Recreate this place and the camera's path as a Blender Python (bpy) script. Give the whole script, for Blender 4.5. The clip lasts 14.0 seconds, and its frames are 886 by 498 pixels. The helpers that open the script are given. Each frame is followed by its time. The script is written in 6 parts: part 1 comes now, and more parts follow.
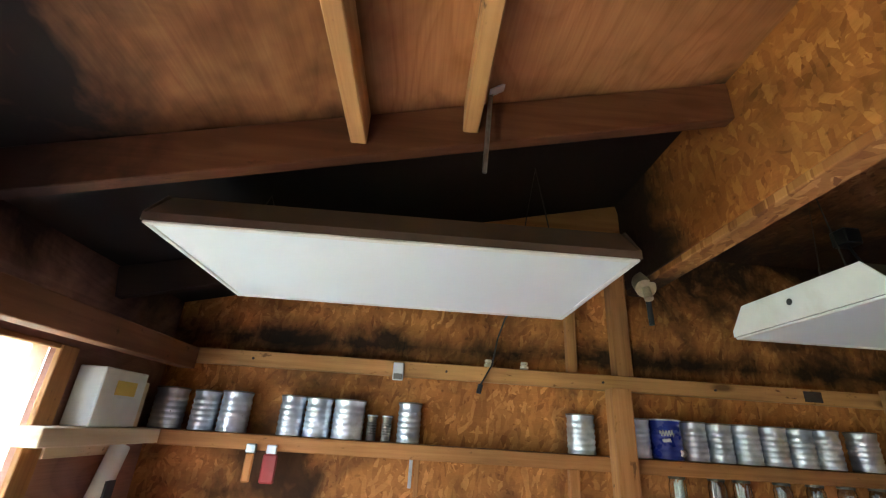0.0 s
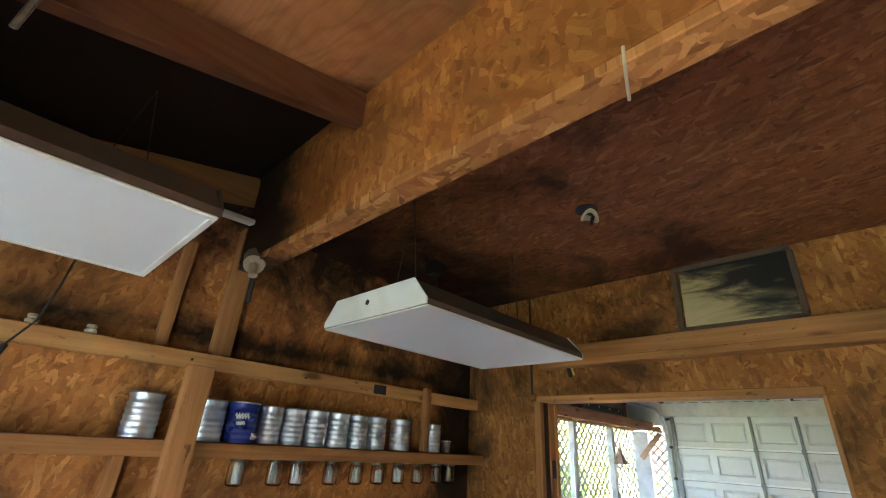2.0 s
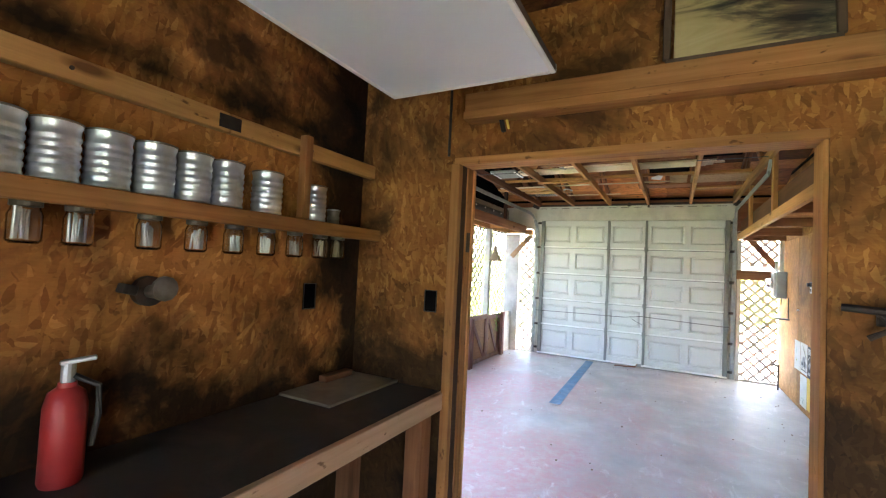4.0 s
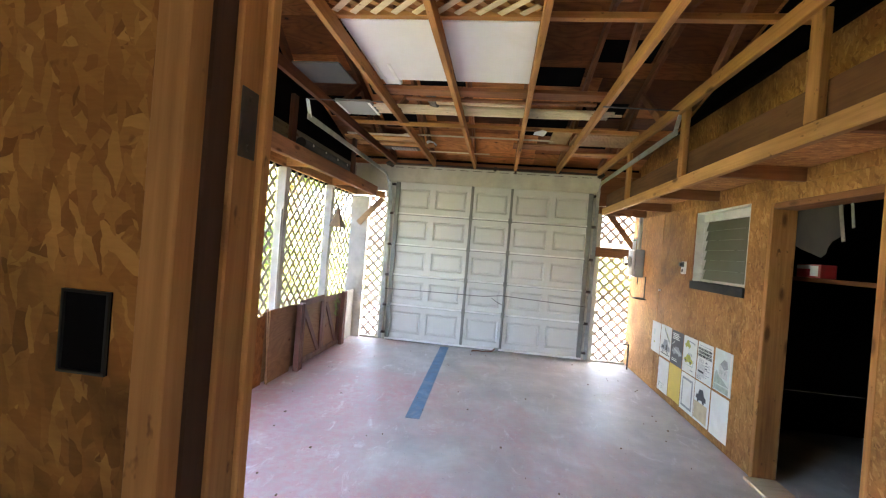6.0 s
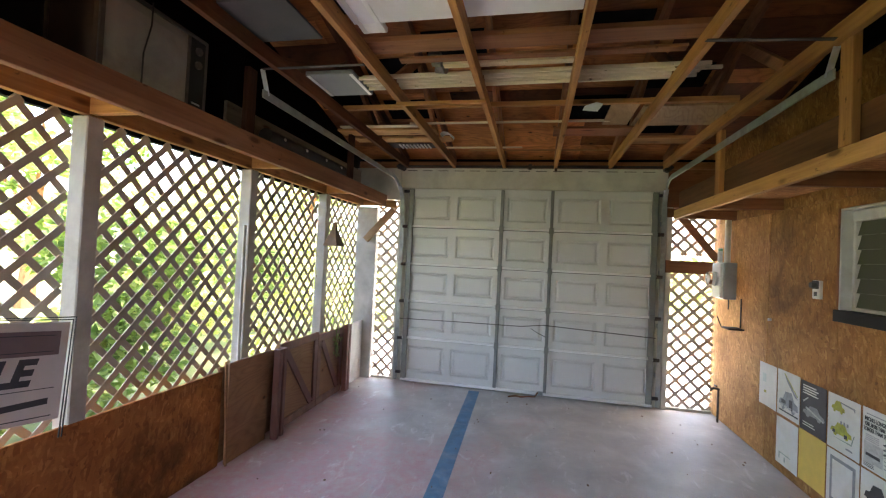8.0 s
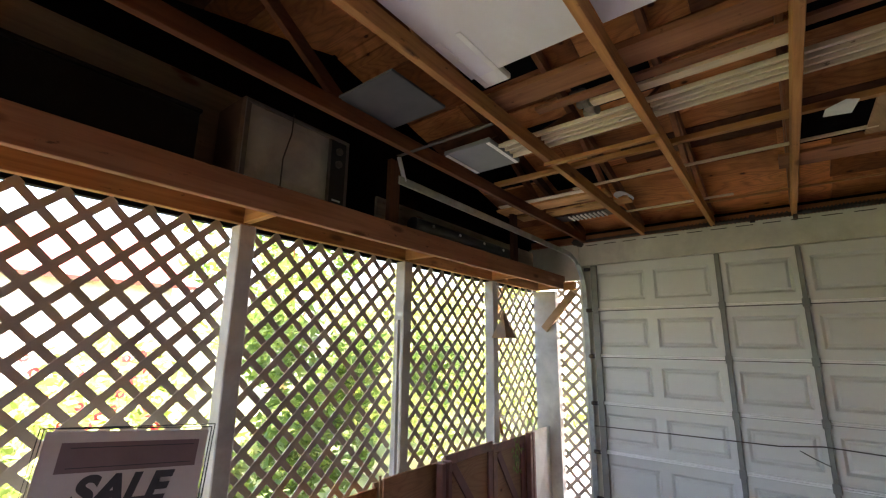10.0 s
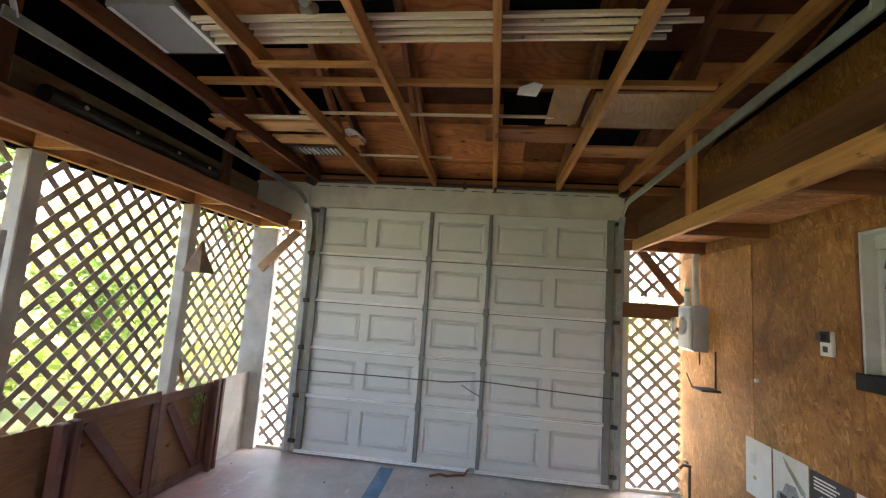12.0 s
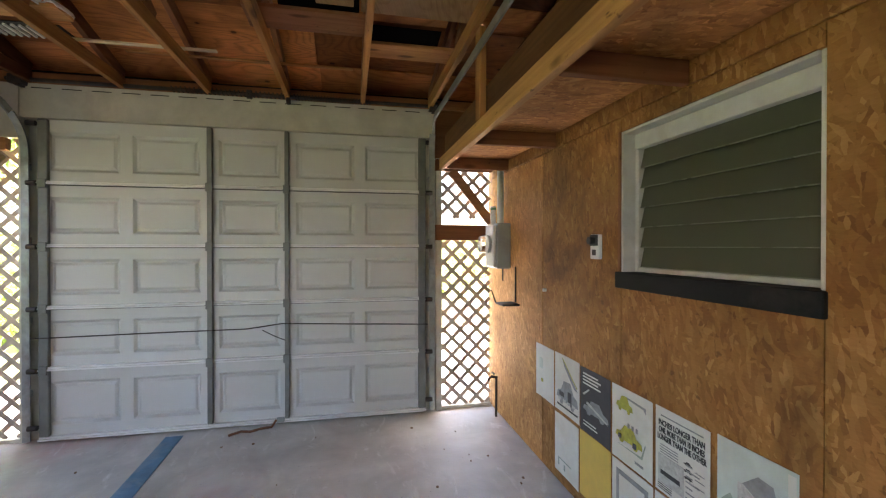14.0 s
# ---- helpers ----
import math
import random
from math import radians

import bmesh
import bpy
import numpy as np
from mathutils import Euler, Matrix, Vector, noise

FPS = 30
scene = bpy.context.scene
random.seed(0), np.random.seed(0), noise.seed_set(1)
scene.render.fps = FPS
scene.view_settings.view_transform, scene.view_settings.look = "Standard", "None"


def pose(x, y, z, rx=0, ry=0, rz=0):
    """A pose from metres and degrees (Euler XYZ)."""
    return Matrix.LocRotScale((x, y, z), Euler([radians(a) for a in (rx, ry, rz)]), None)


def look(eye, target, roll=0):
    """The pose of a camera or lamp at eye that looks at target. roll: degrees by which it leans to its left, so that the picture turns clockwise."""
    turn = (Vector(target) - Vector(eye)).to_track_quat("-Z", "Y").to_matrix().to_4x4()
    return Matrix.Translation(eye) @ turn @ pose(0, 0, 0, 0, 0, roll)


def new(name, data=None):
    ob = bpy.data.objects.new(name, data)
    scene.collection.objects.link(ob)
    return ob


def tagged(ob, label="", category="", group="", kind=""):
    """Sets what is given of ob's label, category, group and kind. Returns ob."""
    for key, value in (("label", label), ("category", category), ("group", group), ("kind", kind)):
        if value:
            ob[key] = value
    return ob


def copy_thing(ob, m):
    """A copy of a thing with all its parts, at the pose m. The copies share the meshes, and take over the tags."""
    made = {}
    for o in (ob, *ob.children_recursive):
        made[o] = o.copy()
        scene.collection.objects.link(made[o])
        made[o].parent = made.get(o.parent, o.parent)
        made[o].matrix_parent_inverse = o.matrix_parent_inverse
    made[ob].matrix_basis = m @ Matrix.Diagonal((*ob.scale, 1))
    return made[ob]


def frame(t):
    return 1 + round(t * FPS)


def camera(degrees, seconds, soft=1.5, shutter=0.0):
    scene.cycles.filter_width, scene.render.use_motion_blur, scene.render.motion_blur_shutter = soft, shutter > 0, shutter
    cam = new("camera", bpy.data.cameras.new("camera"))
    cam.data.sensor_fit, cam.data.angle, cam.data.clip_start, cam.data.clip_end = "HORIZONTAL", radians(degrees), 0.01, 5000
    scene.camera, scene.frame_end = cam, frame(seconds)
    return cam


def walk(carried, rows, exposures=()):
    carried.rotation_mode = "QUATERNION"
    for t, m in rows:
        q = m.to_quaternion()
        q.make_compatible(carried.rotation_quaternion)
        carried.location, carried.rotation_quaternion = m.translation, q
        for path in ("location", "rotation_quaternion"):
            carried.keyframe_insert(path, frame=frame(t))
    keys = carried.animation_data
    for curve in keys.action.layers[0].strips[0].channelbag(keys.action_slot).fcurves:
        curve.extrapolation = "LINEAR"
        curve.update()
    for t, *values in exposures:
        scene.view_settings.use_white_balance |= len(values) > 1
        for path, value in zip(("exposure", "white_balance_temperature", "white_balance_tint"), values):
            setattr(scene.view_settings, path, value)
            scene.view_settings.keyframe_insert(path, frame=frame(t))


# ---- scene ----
cam = camera(91.0, 14.0, 1.2)
PATH = [
    (0, (0.07, 0.078, 1.755), (0.137, 1.921, 2.531), 3.7),
    (0.5, (0.147, 0.072, 1.756), (0.622, 1.828, 2.587), 1.8),
    (1, (0.233, 0.045, 1.749), (1.092, 1.639, 2.599), 1.4),
    (1.5, (0.29, 0.042, 1.748), (1.41, 1.46, 2.606), 3.0),
    (2, (0.343, 0.065, 1.734), (1.618, 1.363, 2.562), 3.5),
    (2.5, (0.417, 0.215, 1.694), (1.859, 1.435, 2.352), 2.2),
    (3, (0.487, 0.404, 1.636), (2.039, 1.597, 2.047), 1.7),
    (3.2, (0.553, 0.461, 1.591), (2.144, 1.642, 1.861), 2.1),
    (5.3, (1.82, 1.115, 1.496), (3.751, 1.635, 1.512), 5.5),
    (5.5, (1.962, 1.162, 1.488), (3.909, 1.617, 1.493), 5.4),
    (6, (2.373, 1.272, 1.494), (4.357, 1.526, 1.485), 4.6),
    (6.5, (2.717, 1.238, 1.505), (4.707, 1.438, 1.479), 7.3),
    (7, (3.04, 1.295, 1.515), (5.034, 1.458, 1.499), 6.3),
    (7.5, (3.361, 1.319, 1.555), (5.357, 1.441, 1.565), 5.1),
    (8, (3.622, 1.321, 1.574), (5.578, 1.734, 1.616), 2.8),
    (8.2, (3.698, 1.363, 1.613), (5.578, 2.032, 1.747), 0.2),
    (10.3, (4.352, 1.282, 1.57), (5.889, 2.489, 1.998), 0.7),
    (10.5, (4.431, 1.306, 1.563), (6.064, 2.388, 1.965), 1.2),
    (11, (4.63, 1.311, 1.564), (6.45, 2.035, 1.967), 2.3),
    (11.5, (4.67, 1.203, 1.573), (6.578, 1.67, 1.95), 3.7),
    (12, (4.688, 1.079, 1.55), (6.659, 1.32, 1.793), 4.1),
    (12.5, (4.712, 0.986, 1.514), (6.711, 1.041, 1.538), 3.3),
    (13, (4.859, 0.909, 1.516), (6.85, 0.718, 1.523), 2.0),
    (13.5, (5.024, 0.841, 1.51), (6.998, 0.52, 1.512), 0.0),
    (14, (5.114, 0.617, 1.483), (7.07, 0.203, 1.47), 0.0),
]
EXPOSURE = [(0.0, 5.3, 6000, 9), (1.0, 5.5, 5900, 8), (2.0, 5.22, 5900, 8), (3.0, 5.45, 6200, 9), (5.5, 5.25, 6800, 14), (6.5, 4.75, 7000, 16), (7.5, 4.35, 7000, 16), (10.5, 4.0, 7200, 18), (12.5, 4.25, 7100, 17), (14.0, 4.2, 7100, 17)]
walk(cam, [(t, look(eye, target, roll)) for t, eye, target, roll in PATH], EXPOSURE)

# ---- world, sun, large lights ----
def build_light():
    world = bpy.data.worlds.new("sky")
    scene.world = world
    world.use_nodes = True
    nt = world.node_tree
    bg = nt.nodes["Background"]
    sky = nt.nodes.new("ShaderNodeTexSky")
    sky.sky_type, sky.sun_disc = "NISHITA", False
    sky.sun_elevation, sky.sun_rotation = radians(60), radians(165)
    sky.air_density, sky.dust_density = 1.0, 3.0
    nt.links.new(sky.outputs[0], bg.inputs[0])
    bg.inputs[1].default_value = SKY
    sun = new("sun", bpy.data.lights.new("sun", "SUN"))
    sun.data.energy, sun.data.angle, sun.data.color = SUN, radians(14), (1.0, 0.95, 0.88)
    # high sun over the house roof, softened by haze
    sun.matrix_world = look((0, 0, 0), (0.15, 0.55, -1.0))


def area(name, eye, target, sx, sy, watts, color):
    ob = new(name, bpy.data.lights.new(name, "AREA"))
    ob.data.shape, ob.data.size, ob.data.size_y = "RECTANGLE", sx, sy
    ob.data.energy, ob.data.color = watts, color
    ob.matrix_world = look(eye, target)
    return ob


SKY, SUN = 0.15, 5.0
build_light()
# daylight in the workshop's open side door and in its window
area("doorway_daylight", (-1.19, -1.12, 0.75), (2.0, 0.2, 1.6), 0.78, 1.3, 0.19, (0.80, 0.97, 1.26))
area("window_daylight", (-1.20, 1.255, 1.48), (2.0, 1.1, 1.3), 0.7, 0.88, 0.13, (0.80, 0.97, 1.26))


# ---- materials ----
def mat(name, rough=0.8, metal=0.0, gloss=0.5):
    m = bpy.data.materials.new(name)
    m.use_nodes = True
    b = m.node_tree.nodes["Principled BSDF"]
    b.inputs["Roughness"].default_value, b.inputs["Metallic"].default_value = rough, metal
    b.inputs["Specular IOR Level"].default_value = gloss
    return m, m.node_tree, b


def N(nt, kind, **kw):
    n = nt.nodes.new("ShaderNode" + kind)
    for k, v in kw.items():
        if k in n.inputs:
            n.inputs[k].default_value = v
    return n


def ramp(nt, fac, stops):
    r = nt.nodes.new("ShaderNodeValToRGB")
    el = r.color_ramp.elements
    while len(el) < len(stops):
        el.new(0.5)
    for e, (p, c) in zip(el, stops):
        e.position, e.color = p, (*c, 1)
    nt.links.new(fac, r.inputs[0])
    return r.outputs[0]


def mix(nt, fac, a, b, mode="MIX"):
    n = nt.nodes.new("ShaderNodeMix")
    n.data_type, n.blend_type = "RGBA", mode
    for sock, v in ((n.inputs[0], fac), (n.inputs[6], a), (n.inputs[7], b)):
        if hasattr(v, "is_linked"):
            nt.links.new(v, sock)
        elif isinstance(v, (int, float)):
            sock.default_value = v
        else:
            sock.default_value = (*v, 1)
    return n.outputs[2]


def maths(nt, op, a, b=0.0):
    n = nt.nodes.new("ShaderNodeMath")
    n.operation = op
    for sock, v in zip(n.inputs, (a, b)):
        if hasattr(v, "is_linked"):
            nt.links.new(v, sock)
        else:
            sock.default_value = v
    return n.outputs[0]


def bump(nt, b, height, strength=0.3, dist=0.004):
    n = nt.nodes.new("ShaderNodeBump")
    n.inputs["Strength"].default_value, n.inputs["Distance"].default_value = strength, dist
    nt.links.new(height, n.inputs["Height"])
    nt.links.new(n.outputs[0], b.inputs["Normal"])


def coords(nt):
    return nt.nodes.new("ShaderNodeTexCoord").outputs["Object"]


def mapped(nt, vec, scale=(1, 1, 1), rot=(0, 0, 0), loc=(0, 0, 0)):
    m = nt.nodes.new("ShaderNodeMapping")
    m.inputs["Scale"].default_value, m.inputs["Rotation"].default_value, m.inputs["Location"].default_value = scale, rot, loc
    nt.links.new(vec, m.inputs["Vector"])
    return m.outputs[0]


def noise_tex(nt, vec, scale, detail=4.0, rough=0.55, dist=0.0):
    n = N(nt, "TexNoise", Scale=scale, Detail=detail, Roughness=rough, Distortion=dist)
    nt.links.new(vec, n.inputs["Vector"])
    return n.outputs["Fac"]


def flat_coords(nt, axis):
    """The two coordinates within a sheet whose normal is that axis, as x and y."""
    sep = nt.nodes.new("ShaderNodeSeparateXYZ")
    nt.links.new(coords(nt), sep.inputs[0])
    com = nt.nodes.new("ShaderNodeCombineXYZ")
    a, b = {"x": (1, 2), "y": (0, 2), "z": (0, 1)}[axis]
    nt.links.new(sep.outputs[a], com.inputs[0])
    nt.links.new(sep.outputs[b], com.inputs[1])
    return com.outputs[0]


def soot_shade(nt, col, edges, amount=0.9, seed=0.0):
    """Black patches of soot and painted-in shade beyond the given planes (axis, place, way, softness) or, with no way,
    about them, with a ragged noise border.
    """
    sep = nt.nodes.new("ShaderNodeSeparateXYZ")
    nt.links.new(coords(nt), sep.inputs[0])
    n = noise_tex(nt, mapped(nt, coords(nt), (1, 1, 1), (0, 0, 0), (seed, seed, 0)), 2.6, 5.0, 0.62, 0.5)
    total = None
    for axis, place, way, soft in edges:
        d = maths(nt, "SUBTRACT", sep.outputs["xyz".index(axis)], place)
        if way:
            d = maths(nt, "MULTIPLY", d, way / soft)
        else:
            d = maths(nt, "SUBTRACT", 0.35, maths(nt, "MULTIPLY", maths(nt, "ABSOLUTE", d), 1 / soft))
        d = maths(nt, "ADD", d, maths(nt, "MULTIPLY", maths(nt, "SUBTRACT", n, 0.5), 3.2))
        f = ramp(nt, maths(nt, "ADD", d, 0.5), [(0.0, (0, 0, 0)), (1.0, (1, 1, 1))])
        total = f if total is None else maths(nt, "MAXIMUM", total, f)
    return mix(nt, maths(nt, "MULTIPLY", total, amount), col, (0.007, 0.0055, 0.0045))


def osb(name, axis, tint=(1, 1, 1), soot=0.0, seed=0.0, fire=(), amount=0.85, soften=0.15):
    """Oriented strand board: overlapping flakes of three directions, darker glue between them, and soot or dirt in patches."""
    m, nt, b = mat(name, 0.72, 0.0, 0.18)
    v = flat_coords(nt, axis)
    wn = N(nt, "TexNoise", Scale=34.0, Detail=3.0)
    nt.links.new(v, wn.inputs["Vector"])
    wob = nt.nodes.new("ShaderNodeVectorMath")
    wob.operation = "MULTIPLY_ADD"
    wob.inputs[1].default_value = (0.014, 0.014, 0.0)
    nt.links.new(wn.outputs["Color"], wob.inputs[0])
    nt.links.new(v, wob.inputs[2])
    v = wob.outputs[0]
    col = None
    height = None
    for k, (ang, sx, sy) in enumerate(((0.2, 15, 50), (1.05, 17, 58), (-0.75, 14, 52), (1.7, 19, 60))):
        rot = mapped(nt, v, (1, 1, 1), (0, 0, ang), (seed + 7 * k, 0, 0))
        vec = mapped(nt, rot, (sx, sy, 1))
        vo = N(nt, "TexVoronoi", Scale=1.0, Randomness=1.0)
        nt.links.new(vec, vo.inputs["Vector"])
        sep = nt.nodes.new("ShaderNodeSeparateColor")
        nt.links.new(vo.outputs["Color"], sep.inputs[0])
        c = ramp(nt, sep.outputs[0], [(0.0, (0.19, 0.088, 0.032)), (0.10, (0.31, 0.158, 0.058)), (0.45, (0.41, 0.222, 0.085)), (0.80, (0.48, 0.275, 0.108)), (1.0, (0.66, 0.43, 0.19))])
        if col is None:
            col, height = c, sep.outputs[1]
        else:
            pick = maths(nt, "GREATER_THAN", sep.outputs[2], 0.56)
            col = mix(nt, pick, col, c)
            height = maths(nt, "ADD", height, maths(nt, "MULTIPLY", pick, 0.5))
    col = mix(nt, soften, col, (0.41, 0.228, 0.098))
    grain = noise_tex(nt, mapped(nt, v, (30, 160, 1), (0, 0, 0.3)), 1.0, 3.0)
    col = mix(nt, 0.35, col, ramp(nt, grain, [(0.25, (0.55, 0.50, 0.45)), (0.75, (1.0, 1.0, 1.0))]), "MULTIPLY")
    big = noise_tex(nt, v, 1.7, 4.0, 0.6)
    col = mix(nt, 0.75, col, ramp(nt, big, [(0.3, (0.46, 0.39, 0.32)), (0.68, (1.18, 1.14, 1.08))]), "MULTIPLY")
    if soot:
        s1 = noise_tex(nt, mapped(nt, v, (1, 1, 1), (0, 0, 0), (seed * 5, 2, 0)), 1.3, 5.0, 0.62, 0.6)
        f = ramp(nt, s1, [(0.50, (0, 0, 0)), (0.64, (1, 1, 1))])
        f = maths(nt, "MULTIPLY", f, soot)
        col = mix(nt, f, col, (0.05, 0.028, 0.016))
        specks = ramp(nt, noise_tex(nt, v, 22.0, 2.0), [(0.68, (0, 0, 0)), (0.74, (1, 1, 1))])
        col = mix(nt, maths(nt, "MULTIPLY", specks, 0.55), col, (0.07, 0.04, 0.02))
    col = mix(nt, 1.0, col, tint, "MULTIPLY")
    # fire lists where soot and painted shade darken the sheet
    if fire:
        col = soot_shade(nt, col, fire, amount, seed)
    nt.links.new(col, b.inputs["Base Color"])
    bump(nt, b, height, 0.35, 0.0025)
    return m


def wood(name, axis, light=(0.64, 0.33, 0.122), dark=(0.28, 0.115, 0.037), rough=0.7, dirt=0.55, knots=True, fire=(), amount=0.8):
    """Sawn lumber whose grain runs along the axis."""
    m, nt, b = mat(name, rough, 0.0, 0.22)
    c = coords(nt)
    info = nt.nodes.new("ShaderNodeObjectInfo")
    off = nt.nodes.new("ShaderNodeVectorMath")
    off.operation = "MULTIPLY_ADD"
    off.inputs[1].default_value = (1, 1, 1)
    com = nt.nodes.new("ShaderNodeCombineXYZ")
    for k in range(3):
        nt.links.new(maths(nt, "MULTIPLY", info.outputs["Random"], 7.0 + 3 * k), com.inputs[k])
    nt.links.new(c, off.inputs[0])
    nt.links.new(com.outputs[0], off.inputs[2])
    c = off.outputs[0]
    k = "xyz".index(axis)
    sc = [38.0, 38.0, 38.0]
    sc[k] = 1.6
    g = noise_tex(nt, mapped(nt, c, sc), 1.0, 5.0, 0.62, 0.4)
    col = ramp(nt, g, [(0.16, dark), (0.5, tuple((a * 1.1 + d * 0.9) / 2 for a, d in zip(light, dark))), (0.84, light)])
    sc2 = [3.0, 3.0, 3.0]
    sc2[k] = 0.8
    patch = noise_tex(nt, mapped(nt, c, sc2), 1.0, 4.0, 0.6)
    col = mix(nt, dirt, col, ramp(nt, patch, [(0.32, (0.22, 0.16, 0.12)), (0.60, (1.06, 1.04, 1.0))]), "MULTIPLY")
    if knots:
        sk = [7.5, 7.5, 7.5]
        sk[k] = 2.6
        vo = N(nt, "TexVoronoi", Scale=1.0, Randomness=1.0)
        nt.links.new(mapped(nt, c, sk), vo.inputs["Vector"])
        kf = ramp(nt, vo.outputs["Distance"], [(0.09, (1, 1, 1)), (0.19, (0, 0, 0))])
        col = mix(nt, maths(nt, "MULTIPLY", kf, 0.8), col, (0.09, 0.035, 0.012))
    marks = ramp(nt, noise_tex(nt, mapped(nt, c, tuple(1.0 if i != k else 0.5 for i in range(3))), 30.0, 3.0, 0.6), [(0.66, (0, 0, 0)), (0.73, (1, 1, 1))])
    col = mix(nt, maths(nt, "MULTIPLY", marks, 0.7), col, (0.07, 0.03, 0.012))
    tone = ramp(nt, info.outputs["Random"], [(0.0, (0.82, 0.80, 0.78)), (1.0, (1.1, 1.08, 1.02))])
    col = mix(nt, 1.0, col, tone, "MULTIPLY")
    if fire:
        col = soot_shade(nt, col, fire, amount, 5.0)
    nt.links.new(col, b.inputs["Base Color"])
    bump(nt, b, g, 0.25, 0.002)
    return m


def plywood(name, axis, light=(0.56, 0.31, 0.13), dark=(0.33, 0.15, 0.055), turn=0.0, stain=0.5, fire=(), amount=0.85, boards=False):
    """Rotary-cut plywood: wide cathedral grain, knots and stains."""
    m, nt, b = mat(name, 0.66, 0.0, 0.2)
    v = flat_coords(nt, axis)
    v = mapped(nt, v, (1, 1, 1), (0, 0, turn))
    field = noise_tex(nt, mapped(nt, v, (0.9, 3.2, 1)), 1.0, 2.0, 0.45, 0.5)
    rings = maths(nt, "FRACT", maths(nt, "MULTIPLY", field, 17.0))
    line = ramp(nt, rings, [(0.0, (0.2, 0.2, 0.2)), (0.45, (1, 1, 1)), (0.9, (0.75, 0.75, 0.75)), (1.0, (0.2, 0.2, 0.2))])
    fine = noise_tex(nt, mapped(nt, v, (5, 150, 1)), 1.0, 4.0)
    f = mix(nt, 0.45, line, ramp(nt, fine, [(0.3, (0, 0, 0)), (0.7, (1, 1, 1))]))
    col = mix(nt, f, dark, light)
    vo = N(nt, "TexVoronoi", Scale=4.6, Randomness=1.0)
    nt.links.new(mapped(nt, v, (0.75, 1.15, 1)), vo.inputs["Vector"])
    k1 = ramp(nt, vo.outputs["Distance"], [(0.05, (1, 1, 1)), (0.085, (0, 0, 0))])
    k2 = ramp(nt, vo.outputs["Distance"], [(0.08, (1, 1, 1)), (0.17, (0, 0, 0))])
    col = mix(nt, maths(nt, "MULTIPLY", k2, 0.45), col, (0.30, 0.11, 0.03))
    col = mix(nt, maths(nt, "MULTIPLY", k1, 0.85), col, (0.05, 0.02, 0.008))
    big = noise_tex(nt, v, 1.1, 5.0, 0.6, 0.4)
    col = mix(nt, stain, col, ramp(nt, big, [(0.36, (0.13, 0.095, 0.075)), (0.60, (1, 1, 1))]), "MULTIPLY")
    if boards:
        g = nt.nodes.new("ShaderNodeNewGeometry")
        tone = ramp(nt, g.outputs["Random Per Island"], [(0.0, (0.18, 0.14, 0.13)), (0.3, (0.62, 0.54, 0.47)), (0.65, (1.08, 1.02, 0.97)), (1.0, (1.35, 1.3, 1.2))])
        col = mix(nt, 1.0, col, tone, "MULTIPLY")
    if fire:
        col = soot_shade(nt, col, fire, amount, 2.0)
    nt.links.new(col, b.inputs["Base Color"])
    bump(nt, b, fine, 0.15, 0.0015)
    return m


def plain(name, color, rough=0.6, metal=0.0, var=0.2, scale=6.0, bumps=0.0, dirt=None, gloss=0.5):
    """A painted, plastic or metal surface with slight unevenness and, if given, dirt of a colour in patches."""
    m, nt, b = mat(name, rough, metal, gloss)
    c = coords(nt)
    n = noise_tex(nt, c, scale, 5.0, 0.6)
    lo = tuple(x * (1 - var) for x in color)
    hi = tuple(min(1.0, x * (1 + var * 0.5)) for x in color)
    col = ramp(nt, n, [(0.3, lo), (0.7, hi)])
    if dirt:
        d = noise_tex(nt, c, scale * 0.45, 6.0, 0.65, 0.5)
        f = ramp(nt, d, [(0.5, (0, 0, 0)), (0.72, (1, 1, 1))])
        col = mix(nt, maths(nt, "MULTIPLY", f, 0.55), col, dirt)
    nt.links.new(col, b.inputs["Base Color"])
    fine = noise_tex(nt, c, scale * 14, 3.0)
    r = ramp(nt, n, [(0.2, (max(0.0, rough - 0.12),) * 3), (0.8, (min(1.0, rough + 0.12),) * 3)])
    nt.links.new(r, b.inputs["Roughness"])
    if bumps:
        bump(nt, b, fine, bumps, 0.002)
    return m


def glass(name, tint=(1, 1, 1), rough=0.02, ior=1.45):
    m, nt, b = mat(name, rough)
    b.inputs["Transmission Weight"].default_value = 1.0
    b.inputs["Base Color"].default_value = (*tint, 1)
    b.inputs["IOR"].default_value = ior
    return m


